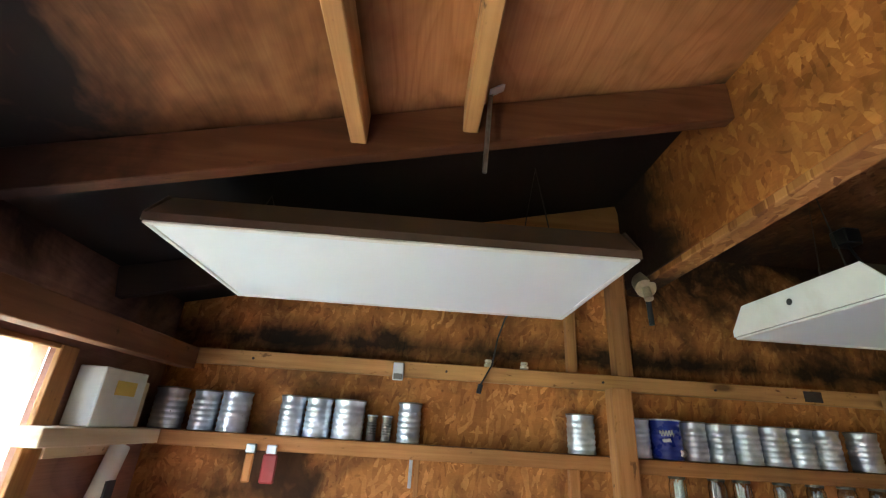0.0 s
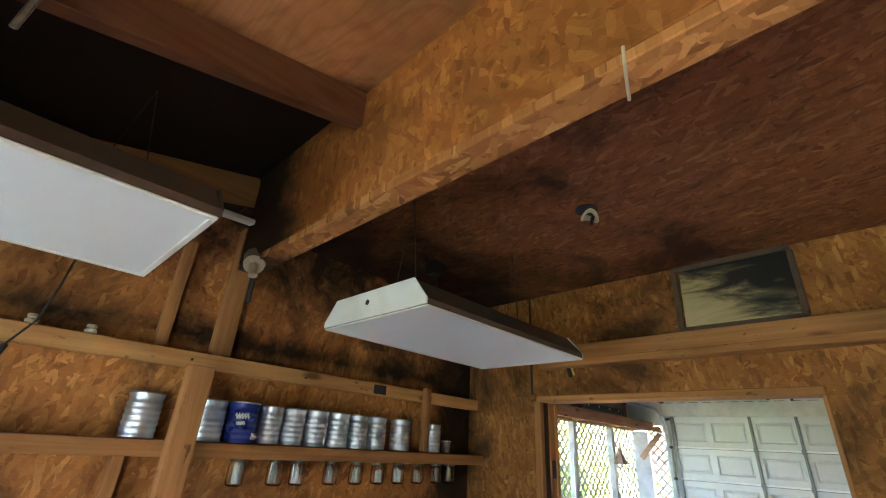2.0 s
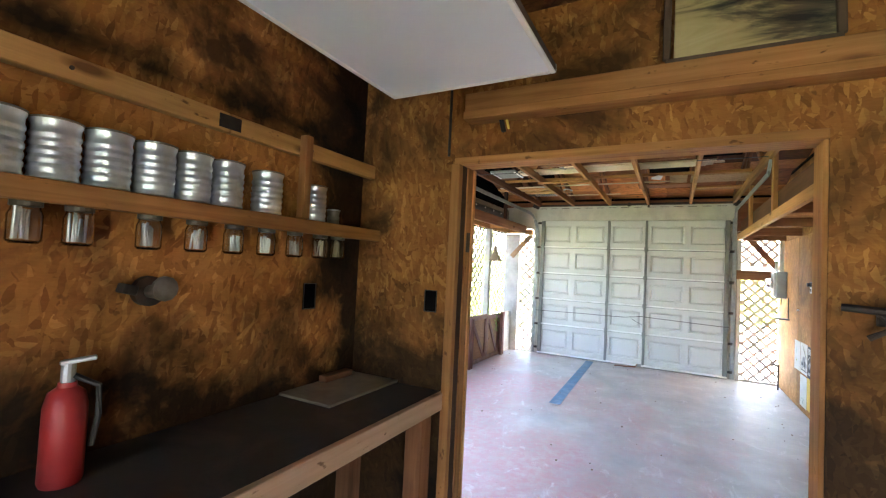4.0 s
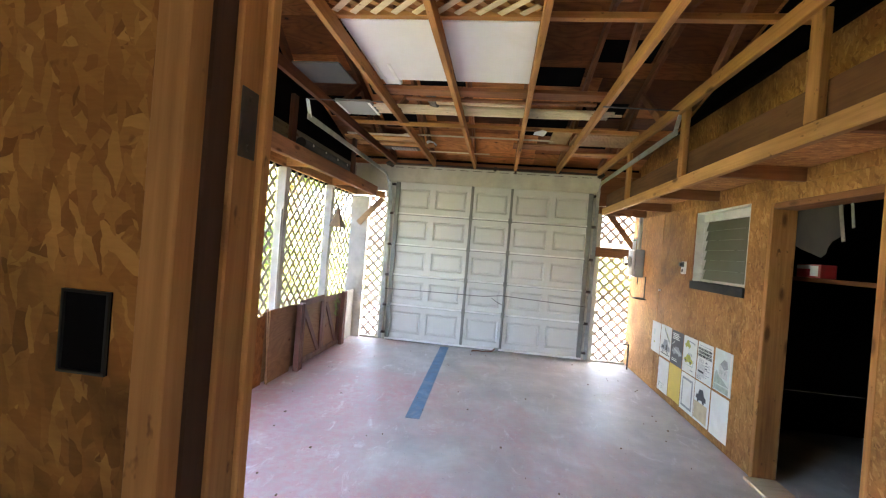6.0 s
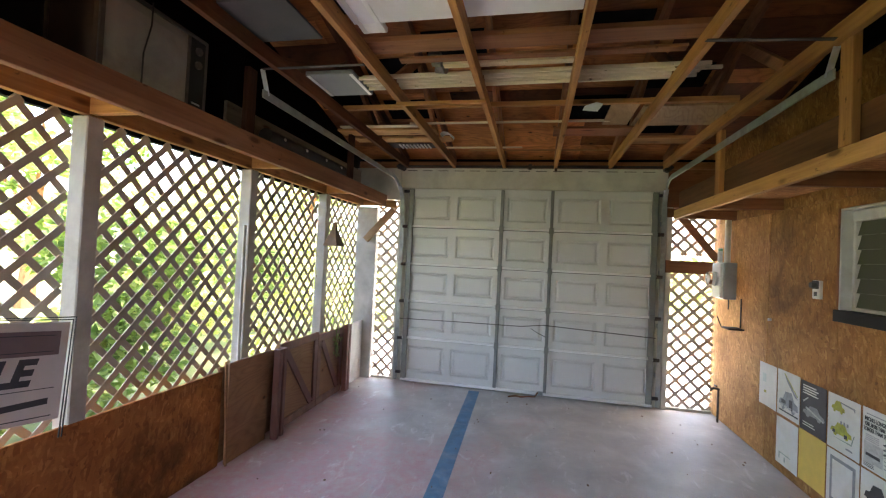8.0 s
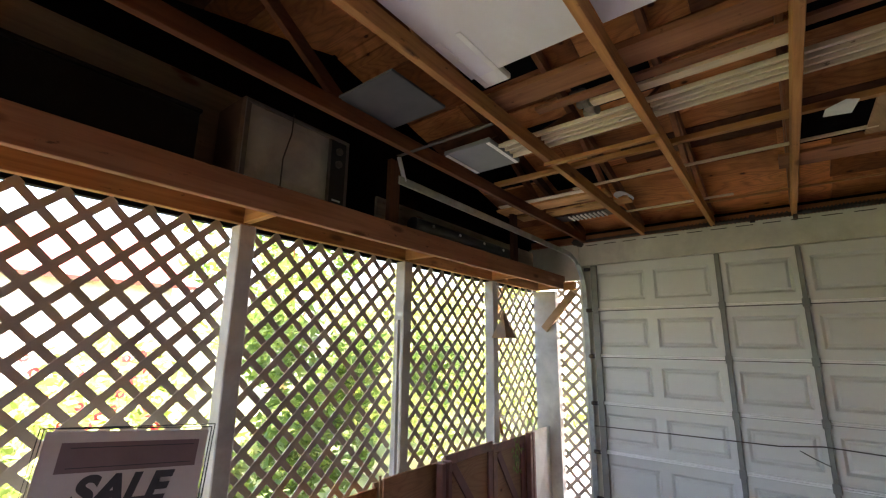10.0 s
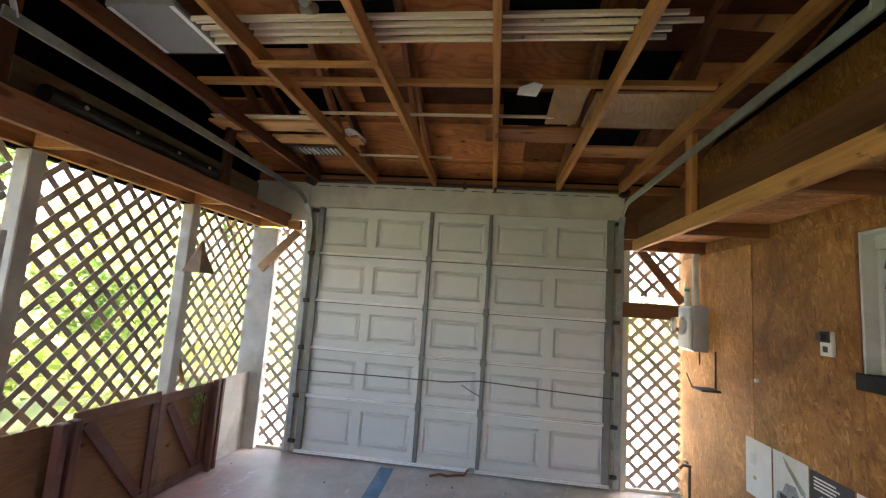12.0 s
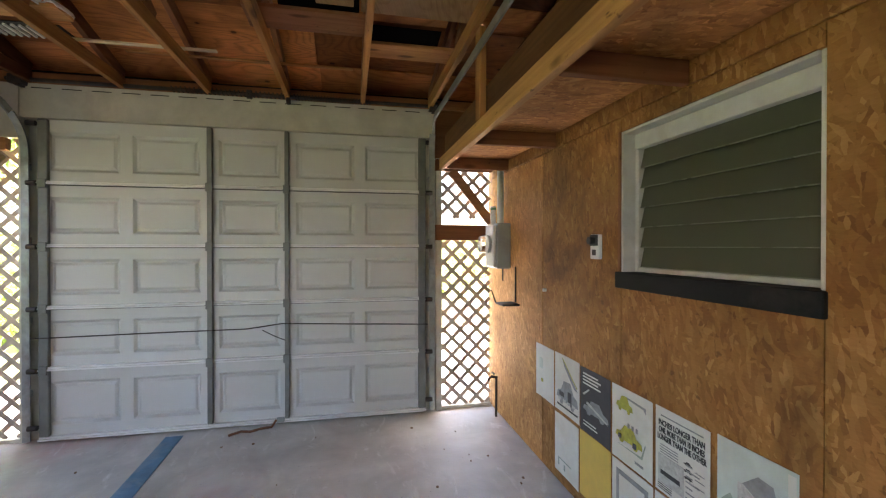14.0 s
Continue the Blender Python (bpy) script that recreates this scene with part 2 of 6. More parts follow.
def concrete(name):
    """A worn slab: grey-white, a faded red-pink paint in patches, scuffs and small dark spots."""
    m, nt, b = mat(name, 0.55)
    c = coords(nt)
    base = noise_tex(nt, c, 2.2, 7.0, 0.62, 0.3)
    col = ramp(nt, base, [(0.3, (0.41, 0.395, 0.36)), (0.52, (0.55, 0.53, 0.485)), (0.72, (0.69, 0.67, 0.62))])
    pk = noise_tex(nt, mapped(nt, c, (0.55, 0.8, 1), (0, 0, 0.3), (0.4, -0.6, 0)), 1.0, 5.0, 0.6, 0.3)
    sep = nt.nodes.new("ShaderNodeSeparateXYZ")
    nt.links.new(c, sep.inputs[0])
    # the old paint survives best toward the house end and along the garden side
    lane = maths(nt, "ADD", maths(nt, "MULTIPLY", sep.outputs[0], -0.055), maths(nt, "MULTIPLY", sep.outputs[1], 0.10))
    pf = ramp(nt, maths(nt, "ADD", pk, lane), [(0.22, (0, 0, 0)), (0.44, (1, 1, 1))])
    worn = noise_tex(nt, c, 13.0, 6.0, 0.7)
    pf = maths(nt, "MULTIPLY", pf, ramp(nt, worn, [(0.3, (0.25,) * 3), (0.6, (0.8,) * 3)]))
    col = mix(nt, pf, col, (0.60, 0.30, 0.29))
    scuff = ramp(nt, noise_tex(nt, mapped(nt, c, (1, 2.2, 1), (0, 0, 0.9)), 3.0, 6.0, 0.7, 1.2), [(0.58, (0, 0, 0)), (0.7, (1, 1, 1))])
    col = mix(nt, maths(nt, "MULTIPLY", scuff, 0.62), col, (0.80, 0.79, 0.76))
    spots = ramp(nt, noise_tex(nt, c, 38.0, 2.0), [(0.70, (0, 0, 0)), (0.74, (1, 1, 1))])
    col = mix(nt, maths(nt, "MULTIPLY", spots, 0.5), col, (0.20, 0.17, 0.15))
    nt.links.new(col, b.inputs["Base Color"])
    fine = noise_tex(nt, c, 120.0, 3.0)
    nt.links.new(ramp(nt, base, [(0.3, (0.42,) * 3), (0.7, (0.62,) * 3)]), b.inputs["Roughness"])
    bump(nt, b, fine, 0.2, 0.002)
    return m


def leaf_mat(name, a, bcol):
    m, nt, b = mat(name, 0.5)
    g = nt.nodes.new("ShaderNodeNewGeometry")
    col = ramp(nt, g.outputs["Random Per Island"], [(0.0, a), (1.0, bcol)])
    nt.links.new(col, b.inputs["Base Color"])
    b.inputs["Subsurface Weight"].default_value = 0.0
    tr = nt.nodes.new("ShaderNodeBsdfTranslucent")
    nt.links.new(col, tr.inputs["Color"])
    ms = nt.nodes.new("ShaderNodeMixShader")
    ms.inputs[0].default_value = 0.45
    nt.links.new(b.outputs[0], ms.inputs[1])
    nt.links.new(tr.outputs[0], ms.inputs[2])
    nt.links.new(ms.outputs[0], nt.nodes["Material Output"].inputs["Surface"])
    return m


# Partition sheet; its lower part is darkened with soot and painted shade.
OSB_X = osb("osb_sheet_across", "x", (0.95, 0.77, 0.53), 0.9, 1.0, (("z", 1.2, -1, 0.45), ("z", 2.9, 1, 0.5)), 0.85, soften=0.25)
# Shelf wall sheet, blacker at the top, low down, above the rail and eastward.
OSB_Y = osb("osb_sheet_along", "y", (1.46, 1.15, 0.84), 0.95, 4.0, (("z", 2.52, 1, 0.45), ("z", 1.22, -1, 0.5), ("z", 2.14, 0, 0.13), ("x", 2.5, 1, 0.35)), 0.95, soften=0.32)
# Ceiling sheet, blacker toward the shelf wall.
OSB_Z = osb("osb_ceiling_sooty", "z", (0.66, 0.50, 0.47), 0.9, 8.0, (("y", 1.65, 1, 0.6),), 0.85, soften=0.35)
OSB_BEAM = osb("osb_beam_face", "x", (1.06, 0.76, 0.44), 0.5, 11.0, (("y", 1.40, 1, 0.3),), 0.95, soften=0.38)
OSB_WALL = osb("osb_garage_wall", "y", (0.98, 0.905, 0.77), 0.55, 15.0, soften=0.40)
# Pale last sheet, brightened further as if daylight from the lattice fell on it.
OSB_PALE_LIT = osb("osb_pale_lit_sheet", "y", (1.50, 1.46, 1.36), 0.35, 41.0, soften=0.5)
OSB_UNDER = osb("osb_beam_underside", "z", (1.16, 0.95, 0.76), 0.5, 33.0, (("y", 1.45, 1, 0.35),), 0.9)
# Dark rafter lumber whose west end carries painted shade with the soot.
WX_R = wood("sooty_shaded_rafter_x", "x", (0.20, 0.082, 0.034), (0.09, 0.033, 0.014), 0.75, 0.55, True, (("x", -0.75, -1, 0.3), ("y", 1.6, 1, 0.3)), 0.85)
# Low wall sheet, blacker along the floor.
PLY_LOW = osb("stained_low_wall_sheet", "y", (1.2, 0.84, 0.64), 0.8, 21.0, (("z", 0.02, -1, 0.12),), 0.7, soften=0.45)
OSB_DECK = osb("osb_loft_deck", "z", (1.40, 1.22, 1.04), 0.2, 27.0, soften=0.35)
WX, WY, WZ = (wood("lumber_" + a, a) for a in "xyz")
WX_D, WY_D, WZ_D = (wood("old_lumber_" + a, a, (0.36, 0.165, 0.08), (0.17, 0.07, 0.032), 0.75, 0.5) for a in "xyz")
WX_O, WY_O = (wood("orange_lumber_" + a, a, (0.80, 0.455, 0.175), (0.42, 0.205, 0.07), 0.65, 0.5) for a in "xy")
# Black past the rafter and to the west: soot plus painted shade.
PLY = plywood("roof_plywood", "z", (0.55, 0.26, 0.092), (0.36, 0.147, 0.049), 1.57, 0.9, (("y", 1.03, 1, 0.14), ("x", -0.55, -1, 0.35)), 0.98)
PLY_G = plywood("garage_roof_boards", "z", (0.72, 0.31, 0.11), (0.30, 0.11, 0.037), 1.57, 0.65, boards=True)
PLY_L = plywood("low_wall_plywood", "y", (0.36, 0.20, 0.105), (0.22, 0.11, 0.055), 0.0, 0.4)
RED = plain("red_brown_paint", (0.165, 0.062, 0.045), 0.6, 0, 0.35, 9, 0.2, (0.2, 0.13, 0.1))
WHITE_PAINT = plain("weathered_white_paint", (0.66, 0.65, 0.61), 0.6, 0, 0.18, 5, 0.2, (0.33, 0.28, 0.22))
POST = plain("weathered_post_paint", (0.50, 0.475, 0.43), 0.6, 0, 0.25, 5, 0.2, (0.26, 0.20, 0.15))
LATTICE = plain("lattice_cream_vinyl", (0.54, 0.455, 0.36), 0.55, 0, 0.15, 7, 0.1, (0.3, 0.24, 0.18))
DOOR_W = plain("garage_door_enamel", (0.64, 0.64, 0.60), 0.42, 0, 0.07, 1.1, 0.05, (0.52, 0.51, 0.46))
# Brighter than the door enamel, so the lips look caught by light.
LIP_W = plain("lip_highlight_white", (0.88, 0.88, 0.85), 0.35, 0, 0.05, 3, 0.0)
DOOR_RIB = plain("door_stile_galvanised", (0.19, 0.195, 0.18), 0.5, 0.2, 0.25, 8, 0.1, (0.2, 0.18, 0.16))
TRIM_W = plain("header_cream_paint", (0.58, 0.56, 0.47), 0.6, 0, 0.2, 4, 0.15, (0.36, 0.31, 0.24))
STEEL = plain("galvanised_track", (0.34, 0.37, 0.36), 0.42, 0.4, 0.3, 12, 0.1, (0.22, 0.15, 0.1))
DARKSTEEL = plain("rusty_dark_iron", (0.06, 0.05, 0.045), 0.6, 0.5, 0.4, 20, 0.2, (0.13, 0.06, 0.03))
FIX_W = plain("fixture_white_enamel", (0.80, 0.80, 0.76), 0.5, 0, 0.08, 6, 0.05, (0.55, 0.5, 0.42))
DIFF = plain("acrylic_diffuser", (0.79, 0.83, 0.85), 0.45, 0, 0.05, 1.2, 0.05)
BLACK = plain("black_plastic", (0.02, 0.02, 0.02), 0.5, 0, 0.3, 20)
CONC = concrete("worn_painted_slab")
BLUE = plain("faded_blue_tape", (0.12, 0.27, 0.42), 0.6, 0, 0.3, 9, 0.1, (0.45, 0.46, 0.47))


# ---- mesh helpers ----
def part(name, bm, material, parent=None, label=""):
    me = bpy.data.meshes.new(name)
    bm.normal_update()
    bm.to_mesh(me)
    bm.free()
    me.materials.append(material)
    ob = new(name, me)
    if parent is not None:
        ob.parent = parent
    if label:
        ob["label"] = label
    return ob


def box(bm, lo, hi, bevel=0.0):
    lo, hi = Vector(lo), Vector(hi)
    made = bmesh.ops.create_cube(bm, size=1.0, matrix=Matrix.Translation((lo + hi) / 2) @ Matrix.Diagonal((*(hi - lo), 1)))
    if bevel:
        edges = list({e for v in made["verts"] for e in v.link_edges})
        bmesh.ops.bevel(bm, geom=edges, offset=bevel, segments=1, affect="EDGES", profile=0.6)
    return bm


def boxes(*spans, bevel=0.0):
    bm = bmesh.new()
    for lo, hi in spans:
        box(bm, lo, hi, bevel)
    return bm


def beam(bm, a, b, w, h, up=(0, 0, 1), bevel=0.003):
    """A bar of section w by h from a to b."""
    a, b = Vector(a), Vector(b)
    d = (b - a)
    side = d.cross(Vector(up)).normalized()
    top = side.cross(d).normalized()
    m = Matrix((side, d.normalized(), top)).transposed().to_4x4()
    m.translation = (a + b) / 2
    made = bmesh.ops.create_cube(bm, size=1.0, matrix=m @ Matrix.Diagonal((w, d.length, h, 1)))
    if bevel:
        edges = list({e for v in made["verts"] for e in v.link_edges})
        bmesh.ops.bevel(bm, geom=edges, offset=bevel, segments=1, affect="EDGES", profile=0.6)
    return bm


def rod(bm, a, b, r, n=10, r2=None):
    a, b = Vector(a), Vector(b)
    q = (b - a).to_track_quat("Z", "Y").to_matrix().to_4x4()
    q.translation = (a + b) / 2
    bmesh.ops.create_cone(bm, cap_ends=True, segments=n, radius1=r, radius2=r if r2 is None else r2, depth=(b - a).length, matrix=q)
    return bm


def tube(bm, pts, r, n=7):
    """A bent wire or pipe through the points."""
    pts = [Vector(p) for p in pts]
    rings = []
    for i, p in enumerate(pts):
        d = (pts[min(i + 1, len(pts) - 1)] - pts[max(i - 1, 0)]).normalized()
        s = d.cross(Vector((0.31, 0.17, 0.93))).normalized()
        u = s.cross(d)
        rings.append([bm.verts.new(p + r * (math.cos(2 * math.pi * k / n) * s + math.sin(2 * math.pi * k / n) * u)) for k in range(n)])
    for a, b in zip(rings, rings[1:]):
        for k in range(n):
            bm.faces.new((a[k], a[(k + 1) % n], b[(k + 1) % n], b[k]))
    bm.faces.new(list(reversed(rings[0])))
    bm.faces.new(rings[-1])
    return bm


def lathe(bm, centre, profile, n=24):
    """A round thing about the vertical: profile rows of radius and height."""
    cx, cy, cz = centre
    rings = [[bm.verts.new((cx + r * math.cos(2 * math.pi * k / n), cy + r * math.sin(2 * math.pi * k / n), cz + z)) for k in range(n)] for r, z in profile]
    for a, b in zip(rings, rings[1:]):
        for k in range(n):
            bm.faces.new((a[k], a[(k + 1) % n], b[(k + 1) % n], b[k]))
    bm.faces.new(list(reversed(rings[0])))
    bm.faces.new(rings[-1])
    return bm


def smooth(ob, degrees=40):
    for p in ob.data.polygons:
        p.use_smooth = True
    ob.data.set_sharp_from_angle(angle=radians(degrees))
    return ob


def thing(name, label, category, group="", kind="", at=(0, 0, 0)):
    ob = new(name)
    ob.empty_display_size = 0.1
    ob.location = at
    return tagged(ob, label, category, group, kind)


def board(name, lo, hi, material, parent=None, bevel=0.003, label="", category="", kind="", group=""):
    ob = part(name, boxes((lo, hi), bevel=bevel), material, parent, "" if parent is None else label)
    return tagged(ob, label, category, group, kind) if parent is None else ob


# ---- the large structure ----
BROWN_METAL = plain("rust_brown_steel", (0.10, 0.062, 0.042), 0.7, 0.0, 0.3, 12, 0.1, (0.05, 0.03, 0.02))
WEST, EAST, SHELF_Y, BACK_Y = -1.13, 2.885, 2.28, -2.4
PART_E = 3.0
DOOR_X, LAT_Y, RIGHT_Y = 8.97, 3.52, -0.66


def structure():
    tagged(board("floor", (-1.4, -2.6, -0.12), (9.2, 3.75, 0.0), CONC, bevel=0, label="worn concrete slab with faded red-pink paint and scuffs", category="floor"), kind="structure")
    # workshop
    tagged(part("wall_north", boxes(((WEST - 0.1, SHELF_Y, 0), (EAST, SHELF_Y + 0.1, 2.75))), OSB_Y), "soot-stained bare OSB wall behind the can shelves, darker at its edges", "wall", kind="structure")
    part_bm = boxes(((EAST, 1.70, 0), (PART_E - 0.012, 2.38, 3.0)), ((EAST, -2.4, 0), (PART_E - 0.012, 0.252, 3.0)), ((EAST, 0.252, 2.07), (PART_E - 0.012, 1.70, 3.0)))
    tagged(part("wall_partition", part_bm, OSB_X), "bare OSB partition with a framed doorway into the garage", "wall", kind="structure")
    west = boxes(((WEST - 0.1, -2.4, 0), (WEST, -1.55, 2.5)), ((WEST - 0.1, -1.55, 1.95), (WEST, -0.70, 2.5)), ((WEST - 0.1, -0.70, 0), (WEST, 0.88, 2.5)), ((WEST - 0.1, 1.63, 0), (WEST, SHELF_Y, 2.5)), ((WEST - 0.1, 0.88, 0), (WEST, 1.63, 1.0)), ((WEST - 0.1, 0.88, 1.945), (WEST, 1.63, 2.5)))
    tagged(part("wall_west", west, PLY_X), "stained reddish plywood wall with a window and open door", "wall", kind="structure")
    tagged(part("wall_south", boxes(((-1.23, -2.5, 0), (3.0, -2.4, 2.75))), OSB_Y), "bare OSB wall", "wall", kind="structure")
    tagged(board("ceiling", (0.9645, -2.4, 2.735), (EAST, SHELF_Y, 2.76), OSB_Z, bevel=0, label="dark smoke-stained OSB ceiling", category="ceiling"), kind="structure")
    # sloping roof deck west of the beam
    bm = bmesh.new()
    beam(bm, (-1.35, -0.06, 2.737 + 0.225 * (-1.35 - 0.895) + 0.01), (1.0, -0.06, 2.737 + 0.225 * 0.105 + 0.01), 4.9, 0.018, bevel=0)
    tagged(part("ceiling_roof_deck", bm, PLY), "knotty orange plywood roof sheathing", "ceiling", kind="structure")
    # garage
    right = boxes(((PART_E, RIGHT_Y - 0.09, 0), (4.826, RIGHT_Y, 3.0)), ((4.826, RIGHT_Y - 0.09, 2.0), (5.82, RIGHT_Y, 3.0)), ((5.82, RIGHT_Y - 0.09, 0), (6.07, RIGHT_Y - 0.012, 3.0)),
                  ((6.07, RIGHT_Y - 0.09, 0), (6.99, RIGHT_Y - 0.012, 1.284)), ((6.07, RIGHT_Y - 0.09, 2.03), (6.99, RIGHT_Y - 0.012, 3.0)), ((6.99, RIGHT_Y - 0.09, 0), (9.1, RIGHT_Y - 0.012, 3.0)))
    tagged(part("wall_house", right, OSB_WALL), "OSB-sheathed house wall along the garage", "wall", kind="structure")
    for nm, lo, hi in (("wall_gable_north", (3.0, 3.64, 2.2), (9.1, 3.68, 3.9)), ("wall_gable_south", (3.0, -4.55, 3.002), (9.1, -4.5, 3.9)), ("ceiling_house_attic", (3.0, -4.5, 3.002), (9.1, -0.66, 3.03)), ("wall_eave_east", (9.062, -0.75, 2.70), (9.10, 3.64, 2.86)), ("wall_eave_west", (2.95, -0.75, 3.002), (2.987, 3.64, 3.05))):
        tagged(part(nm, boxes((lo, hi)), VOID_BLACK), "boarding closing the loft, painted black as unlit depth", "wall", kind="structure")
    bm = bmesh.new()
    beam(bm, (9.25, 1.40, 2.812), (5.95, 1.40, 3.632), 4.64, 0.010, bevel=0)
    beam(bm, (5.95, 1.40, 3.632), (2.7, 1.40, 2.812), 4.64, 0.010, bevel=0)
    rng = random.Random(12)
    for x0, x1, z0, z1 in ((9.25, 5.97, 2.80, 3.615), (2.7, 5.93, 2.80, 3.615)):
        u = 0.0
        while u < 0.985:
            v = min(1.0, u + rng.choice((0.055, 0.075, 0.11, 0.16)))
            cuts = [-0.75] + sorted(rng.uniform(0.0, 3.2) for _ in range(2)) + [3.7]
            for y0, y1 in zip(cuts, cuts[1:]):
                lift = rng.uniform(-0.004, 0.002)
                p, q = (Vector((x0 + (x1 - x0) * k, (y0 + y1) / 2, z0 + (z1 - z0) * k + lift)) for k in (u + 0.0012, v - 0.0012))
                beam(bm, p, q, y1 - y0 - 0.006, 0.010, bevel=0)
            u = v
    tagged(part("ceiling_garage_roof", bm, PLY_G), "dark stained roof sheathing boards with open joints", "ceiling", kind="structure")
    bm = bmesh.new()
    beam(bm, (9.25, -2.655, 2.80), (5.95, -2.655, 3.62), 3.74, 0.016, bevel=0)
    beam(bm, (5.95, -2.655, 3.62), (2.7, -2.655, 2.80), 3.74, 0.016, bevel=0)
    tagged(part("ceiling_house_roof", bm, VOID_BLACK), "house roof underside beyond the loft, painted black as unlit", "ceiling", kind="structure")
    # black patches under the sheathing, painted as unlit gaps between boards
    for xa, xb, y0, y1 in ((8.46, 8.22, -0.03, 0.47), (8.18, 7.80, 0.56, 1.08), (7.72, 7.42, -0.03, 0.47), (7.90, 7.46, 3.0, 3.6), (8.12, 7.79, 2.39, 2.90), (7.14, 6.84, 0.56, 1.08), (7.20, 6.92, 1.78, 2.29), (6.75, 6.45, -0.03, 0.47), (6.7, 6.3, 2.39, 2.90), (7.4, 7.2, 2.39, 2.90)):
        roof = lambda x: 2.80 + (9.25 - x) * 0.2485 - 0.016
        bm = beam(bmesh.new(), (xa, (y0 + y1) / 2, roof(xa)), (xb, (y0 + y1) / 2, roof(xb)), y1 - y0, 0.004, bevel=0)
        tagged(part("roof_gap", bm, VOID_BLACK), "black patch painted as an unlit gap in the sheathing", "gap", "roof gaps", "structure")


# Near-black that puts the unlit depth of roof, loft and holes into colour.
VOID_BLACK = plain("unlit_void_black", (0.006, 0.005, 0.005), 0.95, 0, 0.3, 6, 0.2, None, 0.05)
PLY_X = plywood("reddish_plywood", "x", (0.44, 0.22, 0.15), (0.28, 0.13, 0.09), 0.0, 0.5, (("z", 2.2, 1, 0.3),), 0.9)
structure()


WZ_K = wood("dark_lumber_z", "z", (0.10, 0.045, 0.025), (0.04, 0.02, 0.012), 0.8, 0.5)


def opening_frame():
    f = thing("door_frame", "rough lumber frame of the doorway between workshop and garage", "door frame", kind="structure")
    board("jamb", (2.845, 1.655, 0.0), (2.885, 1.70, 2.03), WZ, f)
    # dark board set in as the shade of the open groove
    board("groove", (2.889, 1.656, 0.0), (2.938, 1.6985, 2.03), WZ_K, f)
    board("jamb", (2.939, 1.650, 0.0), (3.0, 1.698, 2.03), WZ, f)
    board("stop", (3.002, 1.645, 0.0), (3.03, 1.72, 2.03), WZ, f)
    board("jamb", (2.882, 0.254, 0.0), (3.0, 0.270, 2.03), WZ, f)
    plate = board("strike_plate", (2.946, 1.6465, 1.60), (2.986, 1.6495, 1.70), DARKSTEEL, f, 0.001, "rusty steel strike plate")
    for z in (1.615, 1.685):
        part("screw", rod(bmesh.new(), (2.966, 1.6464, z), (2.966, 1.6445, z), 0.005, 8), DARKSTEEL, plate)
    board("head", (2.875, 0.254, 2.031), (3.0, 1.70, 2.068), WY, f)


opening_frame()


WY_S = wood("sooty_beam_y", "y", (0.40, 0.20, 0.09), (0.20, 0.09, 0.035), 0.8, 0.5, True, (("y", 1.7, 1, 0.2),), 0.95)


def osb_beam():
    b = thing("roof_beam", "boxed roof beam clad in bright orange OSB", "beam", kind="structure")
    board("face", (0.888, -2.4, 2.335), (0.904, 1.74, 2.735), OSB_BEAM, b, 0.002)
    board("underside", (0.89, -2.4, 2.31), (0.966, 1.74, 2.335), OSB_UNDER, b, 0.003)
    board("core", (0.906, -2.4, 2.337), (0.964, 1.745, 2.733), WY_S, b, 0.0)


osb_beam()


# Brighter copy of the rafter lumber, painted as lit, blackened to the west.
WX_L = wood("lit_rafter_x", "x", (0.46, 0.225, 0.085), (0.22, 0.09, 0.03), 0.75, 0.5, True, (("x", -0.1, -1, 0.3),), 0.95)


def rafters():
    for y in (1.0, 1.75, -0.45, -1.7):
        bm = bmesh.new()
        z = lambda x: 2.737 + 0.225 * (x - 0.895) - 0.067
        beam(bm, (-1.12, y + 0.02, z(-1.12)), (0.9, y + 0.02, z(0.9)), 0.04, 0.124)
        # the rafter nearest the shelf wall gets the lit copy
        tagged(part("rafter", bm, WX_L if y > 1.5 else WX_R), "weathered rafter under the plywood roof", "rafter", "workshop rafters", "structure")
    for x in (-0.125, 0.155):
        z = 2.737 + 0.225 * (x - 0.895)
        tagged(part("purlin", boxes(((x - 0.02, -0.42, z - 0.10), (x + 0.02, 0.995, z - 0.006)), bevel=0.003), WY_O), "pale sawn purlin nailed under the plywood roof", "purlin", "workshop purlins", "structure")


rafters()


def truss(y):
    t = thing("roof_truss", "sawn lumber roof truss over the garage", "truss", "garage trusses", "structure")
    part("bottom_chord", boxes(((3.02, y - 0.019, 2.70), (8.92, y + 0.019, 2.79)), bevel=0.003), WX, t)
    for a, b in (((8.92, y, 2.80), (5.95, y, 3.545)), ((5.95, y, 3.545), (3.02, y, 2.80))):
        part("top_chord", beam(bmesh.new(), a, b, 0.038, 0.09), WX_D, t)
    for a, b in (((7.9, y, 2.79), (7.1, y, 3.22)), ((7.1, y, 3.22), (6.5, y, 2.79)), ((4.1, y, 2.79), (4.9, y, 3.22)), ((4.9, y, 3.22), (5.5, y, 2.79))):
        part("web", beam(bmesh.new(), a, b, 0.036, 0.07), WX_D, t)
    return t


WX_R2 = wood("dark_lumber_x", "x", (0.17, 0.07, 0.03), (0.07, 0.028, 0.013), 0.8, 0.5)
TRUSS_Y = (2.95, 2.34, 1.725, 1.125, 0.515, -0.07)
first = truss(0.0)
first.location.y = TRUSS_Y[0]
for ty in TRUSS_Y[1:]:
    copy_thing(first, pose(0, ty, 0))
# the truss over the loft shelf gets the darker lumber
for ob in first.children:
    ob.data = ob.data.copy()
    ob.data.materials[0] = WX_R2


